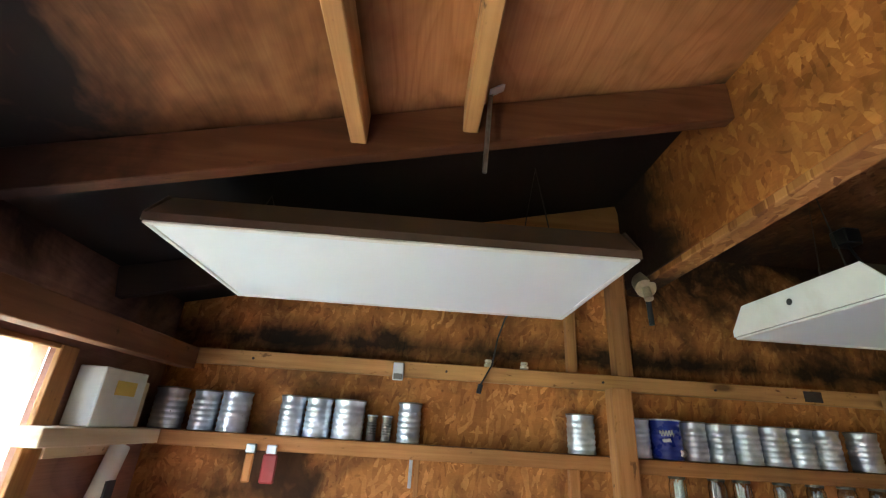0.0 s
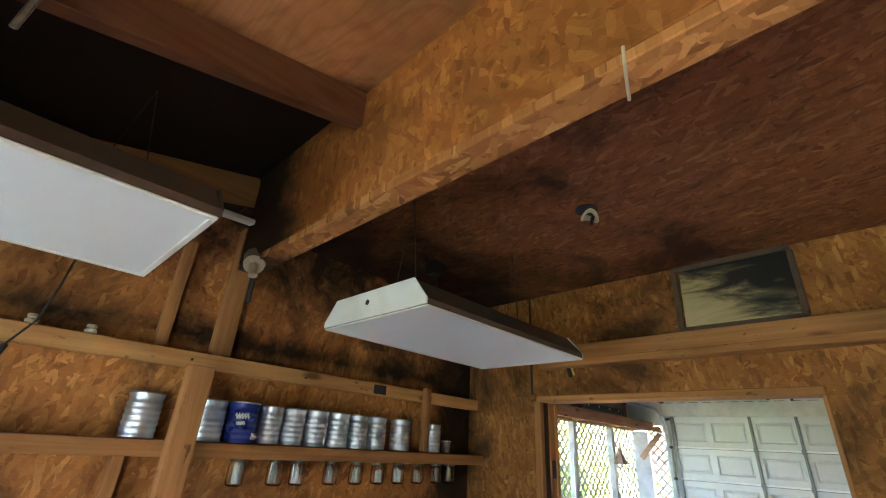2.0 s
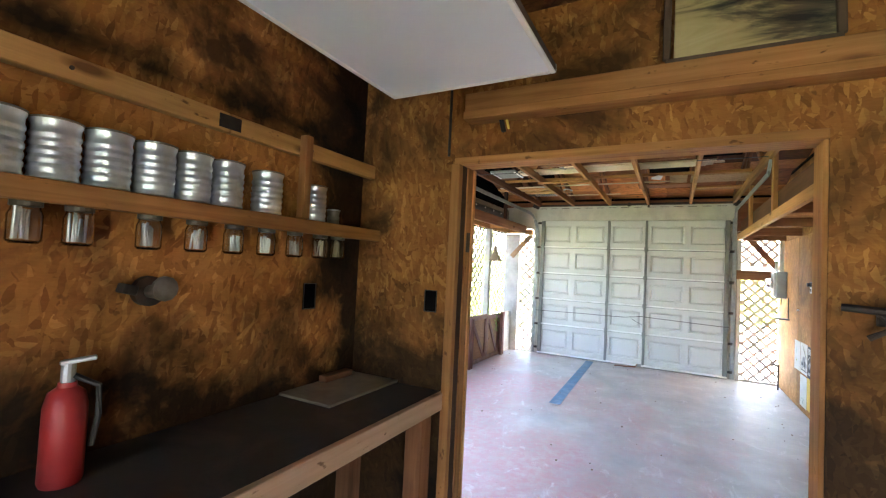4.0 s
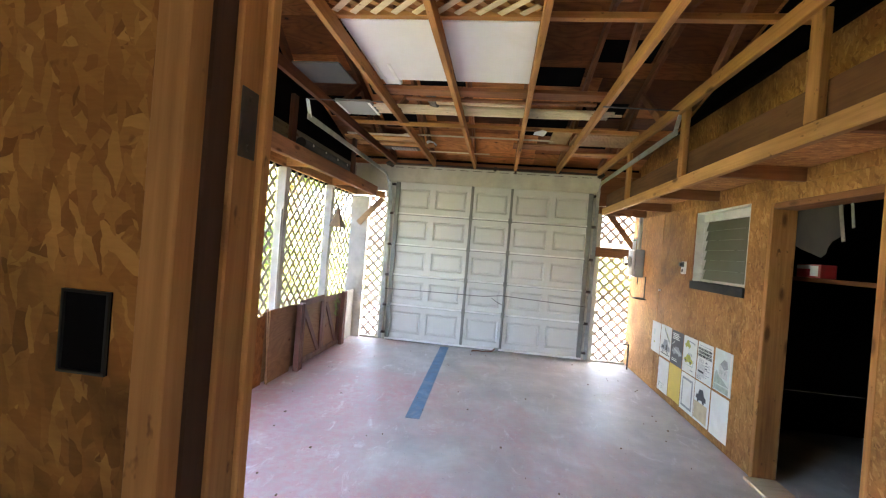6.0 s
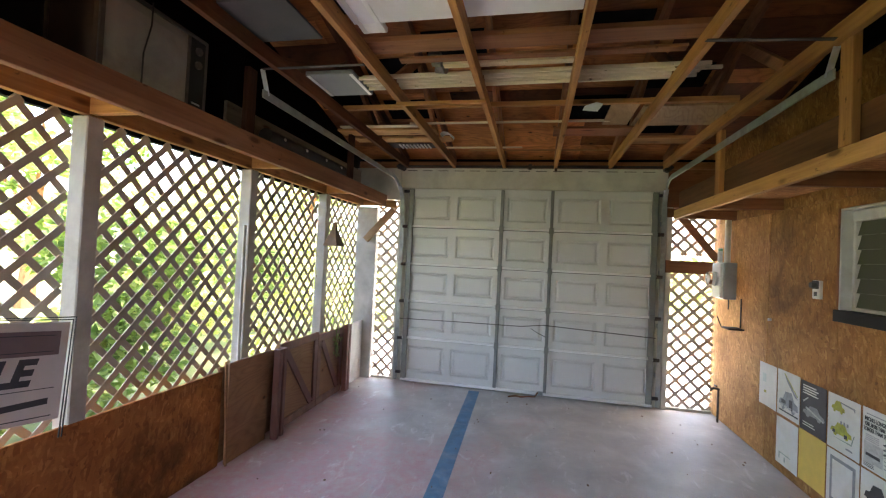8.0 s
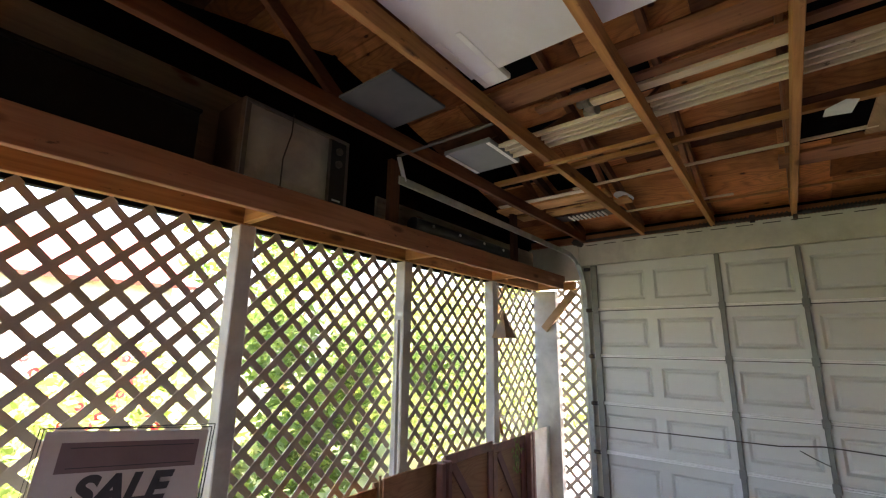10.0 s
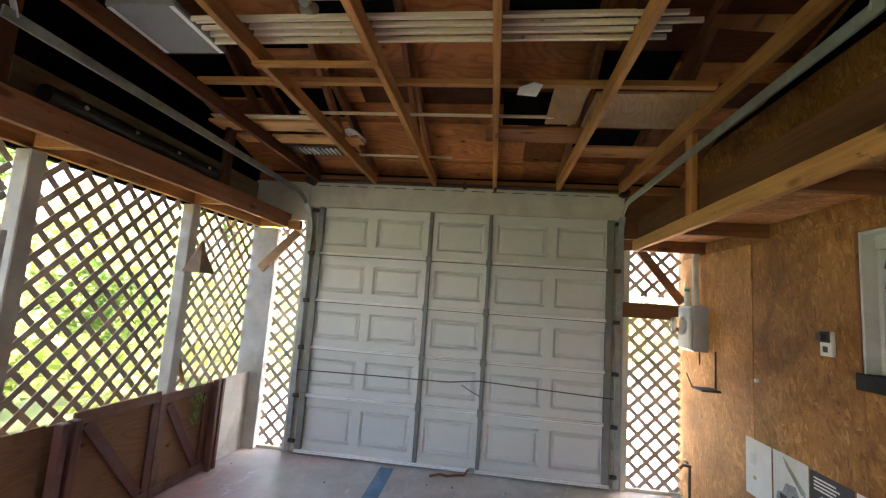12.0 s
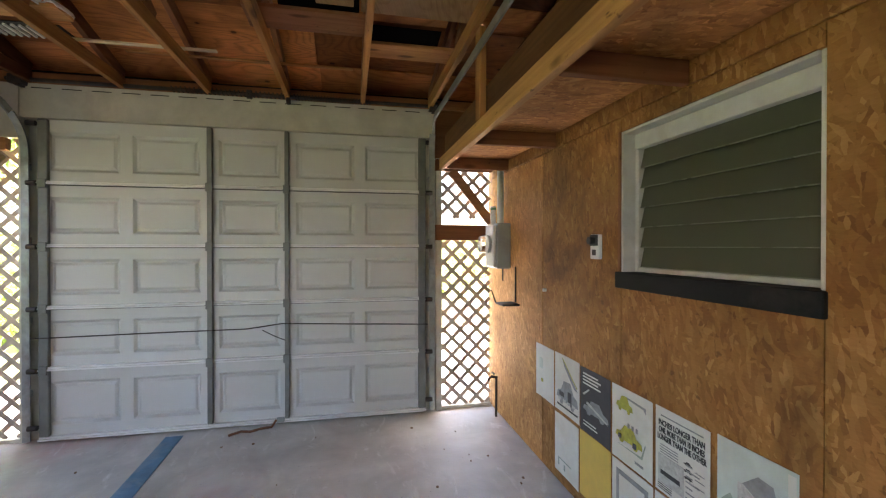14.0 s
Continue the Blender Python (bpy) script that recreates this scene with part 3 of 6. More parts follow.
def garage_door():
    """Five hinged sections with pressed panels and dark stiles."""
    d = thing("garage_door", "white five-section steel garage door, closed, seen from inside", "garage door")
    x0 = DOOR_X
    zs = [0.02, 0.546, 1.01, 1.478, 1.955, 2.45]
    left, right = 2.915, -0.035
    cols = [(2.915, 1.762), (1.70, 1.165), (1.115, -0.035)]
    for z0, z1 in zip(zs, zs[1:]):
        za, zb = z0 + 0.007, z1 - 0.007
        bm = boxes(((x0 + 0.023, right, za), (x0 + 0.035, left, zb)))
        box(bm, (x0, right, zb - 0.09), (x0 + 0.0228, left, zb))
        box(bm, (x0, right, za), (x0 + 0.0228, left, za + 0.09))
        holes = []
        for (a, c), n, m in zip(cols, (2, 1, 2), (0.045, 0.03, 0.045)):
            w = (a - c) / n
            holes += [(a - (k + 1) * w + m, a - k * w - m) for k in range(n)]
        edges = [left] + [e for h0, h1 in holes for e in (h1, h0)] + [right]
        for k in range(0, len(edges), 2):
            box(bm, (x0, edges[k + 1], za + 0.0902), (x0 + 0.0228, edges[k], zb - 0.0902))
        sec = part("section", bm, DOOR_W, d)
        part("flange", boxes(((x0 - 0.050, right, z0 - 0.004), (x0 - 0.001, left, z0 + 0.009)), ((x0 - 0.038, right, z0 + 0.011), (x0 - 0.001, left, z0 + 0.021)), bevel=0.002), LIP_W, sec, "section lip painted bright as a highlight")
        # dark strip painted as the shadow line under the lip
        part("gap_seal", boxes(((x0 - 0.020, right, z0 - 0.011), (x0 - 0.001, left, z0 - 0.0045))), DARKSTEEL, sec)
        for h0, h1 in holes:
            part("panel", recessed_panel(x0, h0, h1, za + 0.0902, zb - 0.0902), DOOR_W, sec)
        for ya, yb in ((2.915, 2.85), (1.752, 1.712), (1.158, 1.122), (0.03, -0.035)):
            part("stile", boxes(((x0 - 0.034, yb, z0 + 0.0215), (x0 - 0.001, ya, z1 - 0.010)), bevel=0.004), DOOR_RIB, sec)
    return d


def recessed_panel(x, y0, y1, z0, z1):
    """A pressed panel: a bevel that runs back to a slightly raised flat field."""
    bm = bmesh.new()
    rows = ((0.0, 0.0), (0.020, 0.0222), (0.028, 0.0222), (0.046, 0.0120))
    loops = []
    for inset, back in rows:
        loops.append([bm.verts.new((x + back, y, z)) for y, z in ((y0 + inset, z0 + inset), (y1 - inset, z0 + inset), (y1 - inset, z1 - inset), (y0 + inset, z1 - inset))])
    for a, c in zip(loops, loops[1:]):
        for k in range(4):
            bm.faces.new((a[k], a[(k + 1) % 4], c[(k + 1) % 4], c[k]))
    bm.faces.new(loops[-1])
    return bm


garage_door()


def door_surround():
    s = thing("door_header", "cream-painted header board above the garage door", "header", kind="structure")
    board("header", (DOOR_X - 0.03, -0.12, 2.448), (DOOR_X + 0.03, 3.03, 2.70), TRIM_W, s)
    board("top_seal", (DOOR_X + 0.038, -0.017, 2.36), (DOOR_X + 0.052, 2.897, 2.598), TRIM_W, s)
    board("plate", (DOOR_X - 0.05, -0.66, 2.702), (DOOR_X + 0.09, 3.6, 2.78), WY_D, s)
    rail = part("slotted_angle", boxes(((DOOR_X - 0.036, -0.10, 2.648), (DOOR_X - 0.031, 3.02, 2.700))), TRIM_W, s)
    for k in range(15):
        y = 0.02 + 0.2 * k
        part("slot", boxes(((DOOR_X - 0.0385, y, 2.664), (DOOR_X - 0.0362, y + 0.13, 2.671))), DARKSTEEL, rail)
    part("shaft", rod(bmesh.new(), (DOOR_X - 0.066, -0.16, 2.716), (DOOR_X - 0.066, 3.09, 2.716), 0.0155, 10), DARKSTEEL, s)
    for y in (-0.12, 1.42, 3.05):
        board("bearing", (DOOR_X - 0.09, y - 0.02, 2.68), (DOOR_X - 0.0515, y + 0.02, 2.745), DARKSTEEL, s)
    board("end_block", (DOOR_X - 0.03, 3.034, 2.292), (DOOR_X + 0.03, 3.638, 2.70), TRIM_W, s)
    board("end_block", (DOOR_X - 0.03, -0.655, 2.27), (DOOR_X + 0.03, -0.124, 2.70), WY_D, s)
    for y0, y1 in ((2.90, 3.045), (-0.185, -0.02)):
        board("side_jamb", (DOOR_X + 0.037, y0, 0.0), (DOOR_X + 0.08, y1, 2.60), TRIM_W, s)
    board("side_stop", (DOOR_X - 0.02, 3.005, 0.0), (DOOR_X + 0.036, 3.045, 2.447), TRIM_W, s)
    board("side_stop", (DOOR_X - 0.02, -0.185, 0.0), (DOOR_X + 0.036, -0.13, 2.447), TRIM_W, s)


door_surround()


WX_LOFT = wood("reddish_loft_lumber_x", "x", (0.48, 0.235, 0.125), (0.25, 0.11, 0.055), 0.7, 0.45)


def left_side():
    xs = [3.05, 4.10, 5.376, 6.646, 7.895, 8.91]
    for x in xs[:-1]:
        tagged(part("post", boxes(((x - 0.045, LAT_Y - 0.03, 0), (x + 0.045, LAT_Y + 0.068, 2.19)), bevel=0.006), POST), "weathered white-painted wooden post of the lattice wall", "post", "lattice wall posts", "structure")
    # low boarded wall
    tagged(part("wall_low", boxes(((3.0, LAT_Y - 0.016, 0.0), (6.40, LAT_Y - 0.032, 0.68)), bevel=0.0), PLY_LOW), "low dark stained plywood boarding under the lattice", "wall", kind="structure")
    tagged(board("wall_low_end", (6.40, LAT_Y - 0.004, 0.0), (8.9, LAT_Y + 0.012, 0.70), PLY_L, bevel=0, label="low plywood boarding under the lattice", category="wall"), kind="structure")
    # loft shelf
    s = thing("loft_shelf", "long overhead storage shelf of red-brown lumber above the lattice", "shelf", kind="structure")
    board("edge_beam", (3.02, 3.20, 2.20), (8.92, 3.24, 2.345), WX_LOFT, s)
    board("wall_plate", (3.02, 3.52, 2.20), (8.94, 3.56, 2.29), WX, s)
    for x in xs:
        board("bracket", (x - 0.02, 3.244, 2.205), (x + 0.02, 3.516, 2.295), WY, s)
    board("deck", (3.02, 3.244, 2.30), (8.80, 3.58, 2.315), OSB_DECK, s, 0)


left_side()


def lattice(name, axis, at, a0, a1, z0, z1, mid=None, label="diagonal cream vinyl lattice panel letting daylight through"):
    """Crossing diagonal slats clipped to a rectangle; axis: the way the panel runs."""
    th = thing(name, label, "lattice", "lattice panels")
    pitch, w, t = 0.155, 0.036, 0.005
    def place(u, z, d):
        return (u, at + d, z) if axis == "x" else (at + d, u, z)
    for layer, sign in ((-0.004, 1), (0.004, -1)):
        c = a0 - (z1 - z0) if sign == 1 else a0
        end = a1 if sign == 1 else a1 + (z1 - z0)
        k = c + 0.04
        while k < end:
            # u - sign * (z - z0) = k is the slat's middle line
            lo, hi = (max(a0, k), min(a1, k + z1 - z0)) if sign == 1 else (max(a0, k - (z1 - z0)), min(a1, k))
            if hi - lo > 0.03:
                zz = (lambda u: z0 + (u - k) * sign)
                bm = bmesh.new()
                up = (0, 1, 0) if axis == "x" else (1, 0, 0)
                beam(bm, place(lo, zz(lo), layer), place(hi, zz(hi), layer), w, t, up, 0)
                part("slat", bm, LATTICE, th)
            k += pitch
    return th


for x0, x1 in ((3.10, 4.055), (4.145, 5.331), (5.421, 6.601), (6.691, 7.85), (7.94, 8.915)):
    lattice("lattice_screen", "x", LAT_Y + 0.075, x0, x1, 0.62, 2.2)
lattice("lattice_screen", "y", DOOR_X + 0.03, 3.05, 3.322, 0.03, 2.29)
lattice("lattice_screen", "y", DOOR_X + 0.03, -0.65, -0.19, 0.03, 1.56)
lattice("lattice_screen", "y", DOOR_X + 0.03, -0.65, -0.19, 1.74, 2.26)


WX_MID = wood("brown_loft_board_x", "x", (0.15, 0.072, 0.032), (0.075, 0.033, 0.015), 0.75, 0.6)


def right_side():
    s = thing("loft_shelf", "overhead storage shelf of new lumber and OSB along the house wall", "shelf", kind="structure")
    board("edge_beam", (3.02, -0.12, 2.10), (8.55, -0.08, 2.19), WX_O, s)
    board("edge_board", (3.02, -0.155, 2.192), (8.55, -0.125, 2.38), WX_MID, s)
    board("ledger", (3.02, -0.657, 2.10), (8.9, -0.645, 2.19), OSB_WALL, s)
    for x in (3.3, 4.35, 5.45, 6.56, 7.66, 8.50):
        board("bracket", (x - 0.02, -0.643, 2.10), (x + 0.02, -0.122, 2.19), WY_D, s)
    board("deck", (3.02, -0.655, 2.192), (8.55, -0.157, 2.205), OSB_DECK, s, 0)


right_side()


def troffer(name, x0, x1, y0, y1, z, cap_mat):
    f = thing(name, "white two-by-four fluorescent shop light hung from the ceiling", "light fixture", "workshop lights")
    bm = bmesh.new()
    c = [(x0, y0), (x1, y0), (x1, y1), (x0, y1)]
    i = 0.07
    t = [(x0 + 0.01, y0 + i), (x1 - 0.01, y0 + i), (x1 - 0.01, y1 - i), (x0 + 0.01, y1 - i)]
    lo = [bm.verts.new((*p, z)) for p in c]
    mid = [bm.verts.new((*p, z + 0.02)) for p in c]
    hi = [bm.verts.new((*p, z + 0.10)) for p in t]
    for a, b in ((lo, mid), (mid, hi)):
        for k in range(4):
            bm.faces.new((a[k], a[(k + 1) % 4], b[(k + 1) % 4], b[k]))
    bm.faces.new(hi)
    bm.faces.new(list(reversed(lo)))
    part("housing", bm, BROWN_METAL, f)
    for xe, s in ((x0, -1), (x1, 1)):
        cap = bmesh.new()
        a = [cap.verts.new((xe, yy, zz)) for yy, zz in ((y0, z), (y1, z), (y1, z + 0.022), (y1 - i, z + 0.104), (y0 + i, z + 0.104), (y0, z + 0.022))]
        q = [cap.verts.new((v.co.x + 0.006 * s, v.co.y, v.co.z)) for v in a]
        for k in range(6):
            cap.faces.new((a[k], a[(k + 1) % 6], q[(k + 1) % 6], q[k]))
        cap.faces.new(list(reversed(a)))
        cap.faces.new(q)
        bmesh.ops.recalc_face_normals(cap, faces=cap.faces)
        part("end_cap", cap, cap_mat, f)
        part("knockout", rod(bmesh.new(), (xe + 0.0062 * s, (y0 + y1) / 2 + 0.02, z + 0.06), (xe + 0.008 * s, (y0 + y1) / 2 + 0.02, z + 0.06), 0.011, 12), BLACK, f)
    fr = bmesh.new()
    e = 0.016
    for lo_, hi_ in (((x0, y0), (x1, y0 + e)), ((x0, y1 - e), (x1, y1)), ((x0, y0 + e), (x0 + e, y1 - e)), ((x1 - e, y0 + e), (x1, y1 - e))):
        box(fr, (*lo_, z - 0.008), (*hi_, z - 0.0005), 0.002)
    part("door_frame", fr, FIX_W, f)
    part("diffuser", boxes(((x0 + e, y0 + e, z - 0.005), (x1 - e, y1 - e, z - 0.001))), DIFF, f)
    return f


troffer("shop_light", -0.615, 0.595, 1.05, 1.665, 2.18, BROWN_METAL)
troffer("shop_light", 1.265, 2.29, 1.06, 1.67, 2.155, FIX_W)


def shelf_wall():
    s = thing("can_shelf", "long lumber shelf on the OSB wall, holding coffee cans", "shelf")
    board("front_edge", (WEST, 2.13, 1.640), (EAST - 0.01, 2.168, 1.70), WX, s)
    board("plank", (WEST, 2.1685, 1.672), (EAST - 0.01, 2.278, 1.6995), WX_D, s)
    for x in (-0.9, 0.3, 1.6, 2.75):
        board("cleat", (x - 0.02, 2.1685, 1.645), (x + 0.02, 2.278, 1.6715), WY_D, s)
    r = thing("wall_rail", "long lumber rail across the OSB wall", "rail")
    board("rail", (-1.0, 2.19, 1.985), (1.985, 2.228, 2.055), WX_O, r)
    board("rail", (1.99, 2.19, 1.985), (EAST - 0.005, 2.228, 2.055), WX_O, r)
    board("splice_plate", (1.94, 2.186, 1.995), (2.03, 2.1895, 2.045), DARKSTEEL, r, 0.001)
    for x in (-0.7, 0.2, 0.95, 1.5, 2.4):
        part("nail", rod(bmesh.new(), (x, 2.1895, 2.02), (x, 2.185, 2.02), 0.006, 8), DARKSTEEL, r)
    p = thing("post", "square lumber post under the boxed roof beam", "post", kind="structure")
    board("shaft", (0.90, 1.98, 0.0), (0.985, 2.06, 1.975), WZ, p)
    board("upper_shaft", (1.03, 2.20, 2.056), (1.11, 2.277, 2.70), WZ, p)


shelf_wall()


BENCH = plain("black_rubber_mat", (0.045, 0.04, 0.034), 0.75, 0, 0.4, 6, 0.2, (0.10, 0.08, 0.06))


WX_PALE = wood("planed_pale_lumber_x", "x", (0.60, 0.42, 0.29), (0.42, 0.27, 0.17), 0.65, 0.3)


def bench():
    b = thing("workbench", "dark workbench along the shelf wall", "workbench")
    board("top", (1.10, 1.72, 0.87), (EAST - 0.01, 2.275, 0.91), BENCH, b)
    board("front_lip", (1.10, 1.69, 0.83), (EAST - 0.01, 1.718, 0.912), WX_PALE, b)
    for x in (1.2, 2.75):
        board("leg", (x, 1.74, 0.0), (x + 0.09, 1.83, 0.869), WZ_D, b)
        board("leg", (x, 2.15, 0.0), (x + 0.09, 2.24, 0.869), WZ_D, b)


bench()


def house_window():
    w = thing("window_1", "jalousie window with grey-green glass louvres, white frame and black sill", "window", kind="structure")
    x0, x1, z0, z1 = 6.07, 6.99, 1.36, 2.03
    y = RIGHT_Y
    board("casing", (x1 - 0.004, y - 0.088, z0), (x1 + 0.012, y + 0.012, z1 + 0.004), WZ_D, w)
    board("reveal", (x1 - 0.018, y - 0.20, z0), (x1 - 0.005, y + 0.006, z1), WHITE_PAINT, w)
    board("reveal", (x0, y - 0.20, z0), (x0 + 0.014, y - 0.003, z1), WHITE_PAINT, w)
    board("reveal_top", (x0 + 0.015, y - 0.20, z1 - 0.014), (x1 - 0.019, y + 0.004, z1), WHITE_PAINT, w)
    board("sash_top", (x0 + 0.015, y - 0.11, z1 - 0.085), (x1 - 0.019, y - 0.055, z1 - 0.0145), WHITE_PAINT, w)
    board("sash_side", (x1 - 0.042, y - 0.11, z0 + 0.001), (x1 - 0.0185, y - 0.06, z1 - 0.086), WHITE_PAINT, w)
    board("sash_bottom", (x0 + 0.015, y - 0.11, z0 + 0.001), (x1 - 0.043, y - 0.06, z0 + 0.022), WHITE_PAINT, w)
    board("sill", (x0 - 0.01, y - 0.085, z0 - 0.078), (x1 + 0.028, y + 0.018, z0 - 0.001), SILL, w)
    board("backing", (x0 + 0.015, y - 0.205, z0), (x1 - 0.019, y - 0.2015, z1), ROOM_DARK, w)
    step = (z1 - 0.085 - z0 - 0.022) / 6
    for k in range(6):
        za = z0 + 0.022 + k * step
        bm = bmesh.new()
        beam(bm, (x0 + 0.016, y - 0.085, za + step / 2 + 0.006), (x1 - 0.044, y - 0.085, za + step / 2 + 0.006), 0.006, step + 0.012, (0, -0.22, 1), 0.001)
        lv = part("louvre", bm, LOUVRE, w)
        part("edge", beam(bmesh.new(), (x0 + 0.016, y - 0.0715, za + 0.003), (x1 - 0.044, y - 0.0715, za + 0.003), 0.003, 0.004, (0, 0, 1), 0), EDGE, lv)


SILL = plain("worn_black_paint", (0.012, 0.012, 0.012), 0.7, 0, 0.3, 9, 0.3, (0.05, 0.045, 0.04), 0.25)
EDGE = plain("louvre_glass_edge", (0.19, 0.205, 0.165), 0.3, 0, 0.2, 20)
# Dark sheet behind the louvres, painting the unlit room.
ROOM_DARK = plain("dark_room_beyond", (0.02, 0.02, 0.018), 0.8, 0, 0.1, 3)
LOUVRE = plain("grey_green_louvre_glass", (0.085, 0.092, 0.058), 0.38, 0, 0.06, 3)
house_window()


def ground():
    tagged(board("ground", (-60, -60, -0.4), (80, 80, -0.14), GRASS, bevel=0, label="green garden ground", category="ground"), kind="structure")


GRASS = plain("garden_soil_and_grass", (0.10, 0.13, 0.05), 0.9, 0, 0.5, 2, 0.3, (0.2, 0.16, 0.1))
ground()


# ---- workshop things ----
TIN = plain("ribbed_tinplate", (0.70, 0.76, 0.84), 0.36, 0.75, 0.25, 14, 0.05, (0.30, 0.27, 0.24))
TIN_DARK = plain("tarnished_tin", (0.30, 0.28, 0.25), 0.5, 0.7, 0.35, 18, 0.1, (0.14, 0.09, 0.05))
BLUE_CAN = plain("blue_can_paint", (0.014, 0.03, 0.26), 0.3, 0, 0.2, 9)
GLASS = glass("jar_glass", (0.98, 0.99, 0.98), 0.08, 1.6)
LID = plain("jar_lid_metal", (0.16, 0.14, 0.11), 0.4, 0.7, 0.3, 18, 0.05, (0.25, 0.15, 0.08))
PAPER = plain("off_white_paper", (0.72, 0.73, 0.69), 0.8, 0, 0.08, 10, 0.05, (0.6, 0.57, 0.48))
INK = plain("printing_ink", (0.06, 0.06, 0.065), 0.7, 0, 0.3, 25)
GREY_INK = plain("faded_grey_ink", (0.30, 0.32, 0.33), 0.7, 0, 0.3, 25)
YELLOW = plain("yellow_paper", (0.72, 0.52, 0.12), 0.8, 0, 0.1, 10, 0.05)
OLIVE = plain("yellow_green_print", (0.42, 0.42, 0.07), 0.75, 0, 0.35, 30)
GREEN_INK = plain("green_grey_print", (0.36, 0.44, 0.39), 0.75, 0, 0.3, 20)
REDP = plain("red_enamel", (0.42, 0.03, 0.03), 0.4, 0, 0.2, 10, 0.0, (0.2, 0.05, 0.04))
ORANGE = plain("orange_varnish", (0.55, 0.22, 0.05), 0.45, 0, 0.2, 20)
IVORY = plain("ivory_porcelain", (0.52, 0.46, 0.32), 0.35, 0, 0.12, 14, 0.0, (0.4, 0.33, 0.2))
OLD_IVORY = plain("sooty_porcelain", (0.36, 0.30, 0.19), 0.5, 0, 0.3, 18, 0.0, (0.10, 0.07, 0.04))
WHITE_PL = plain("white_plastic", (0.75, 0.75, 0.73), 0.45, 0, 0.08, 12)
GREYBOX = plain("grey_enamel_box", (0.34, 0.36, 0.37), 0.45, 0.2, 0.12, 8, 0.05, (0.25, 0.22, 0.2))
FOAM = plain("white_foam_board", (0.74, 0.73, 0.74), 0.7, 0, 0.05, 3, 0.05, (0.6, 0.56, 0.5))
PINE = wood("pale_trim_y", "y", (0.78, 0.66, 0.46), (0.58, 0.44, 0.27), 0.65, 0.2, False)
# Near-black for a stored box and, as painted shade, the unlit room's walls.
DARKWALL = plain("unlit_room_and_box_black", (0.012, 0.010, 0.009), 0.9, 0, 0.4, 5, 0.0, None, 0.1)


def can(x, r, h=0.165, material=None, y=2.205, z=1.702, label="ribbed bare tin coffee can standing on the lumber shelf"):
    c = thing("tin_can", label, "can", "cans on the shelf")
    prof = [(r - 0.004, 0.0), (r, 0.003), (r, 0.010), (r - 0.002, 0.014)]
    n = 5
    for k in range(n):
        z0 = 0.022 + k * (h - 0.05) / n
        d = (h - 0.05) / n
        prof += [(r - 0.002, z0), (r + 0.0005, z0 + 0.25 * d), (r + 0.0005, z0 + 0.55 * d), (r - 0.003, z0 + 0.85 * d)]
    prof += [(r - 0.002, h - 0.016), (r + 0.001, h - 0.010), (r + 0.001, h - 0.002), (r - 0.003, h)]
    bm = lathe(bmesh.new(), (0, 0, 0), prof, 28)
    smooth(part("body", bm, material or TIN, c), 50)
    smooth(part("rim", lathe(bmesh.new(), (0, 0, h - 0.004), [(r + 0.001, 0), (r + 0.003, 0.002), (r + 0.003, 0.005), (r - 0.002, 0.007)], 28), TIN_DARK if material is None else TIN, c), 50)
    c.matrix_basis = pose(x, y, z, 0, 0, random.uniform(0, 360))
    return c


for x, r in ((-1.02, 0.066), (-0.862, 0.055), (-0.73, 0.064), (-0.482, 0.054), (-0.364, 0.058), (-0.228, 0.070), (0.045, 0.052), (0.833, 0.062),
             (1.085, 0.062), (1.364, 0.056), (1.484, 0.056), (1.608, 0.059), (1.737, 0.059), (1.862, 0.057), (1.99, 0.059), (2.173, 0.060), (2.446, 0.056)):
    can(x, r, random.uniform(0.160, 0.168), y=2.20 + random.uniform(-0.008, 0.006))
bc = can(1.228, 0.069, 0.167, BLUE_CAN, label="dark blue painted coffee can with white script and label")
for dz, a0, a1, amp in ((0.108, 214, 262, 0.013), (0.078, 222, 250, 0.008)):
    pts = []
    for k in range(25):
        a = radians(a0 + (a1 - a0) * k / 24)
        pts.append((0.0705 * math.cos(a), 0.0705 * math.sin(a), dz + 0.004 * k / 24 + amp * math.sin(k * 1.3)))
    part("script", tube(bmesh.new(), pts, 0.0026, 5), WHITE_PL, bc, "white script lettering")
pts = [(0.0705 * math.cos(radians(a)), 0.0705 * math.sin(radians(a)), 0.03) for a in range(285, 321, 6)]
part("paper_label", tube(bmesh.new(), pts, 0.014, 4), WHITE_PL, bc, "small white label")
bc.matrix_basis = pose(1.228, 2.20, 1.702, 0, 0, 10)
for x in (-0.122, -0.055):
    can(x, 0.022, 0.105, TIN_DARK, label="slim tarnished tin standing between coffee cans")
can(2.58, 0.03, 0.07, TIN_DARK, label="small dark tin at the end of the shelf")


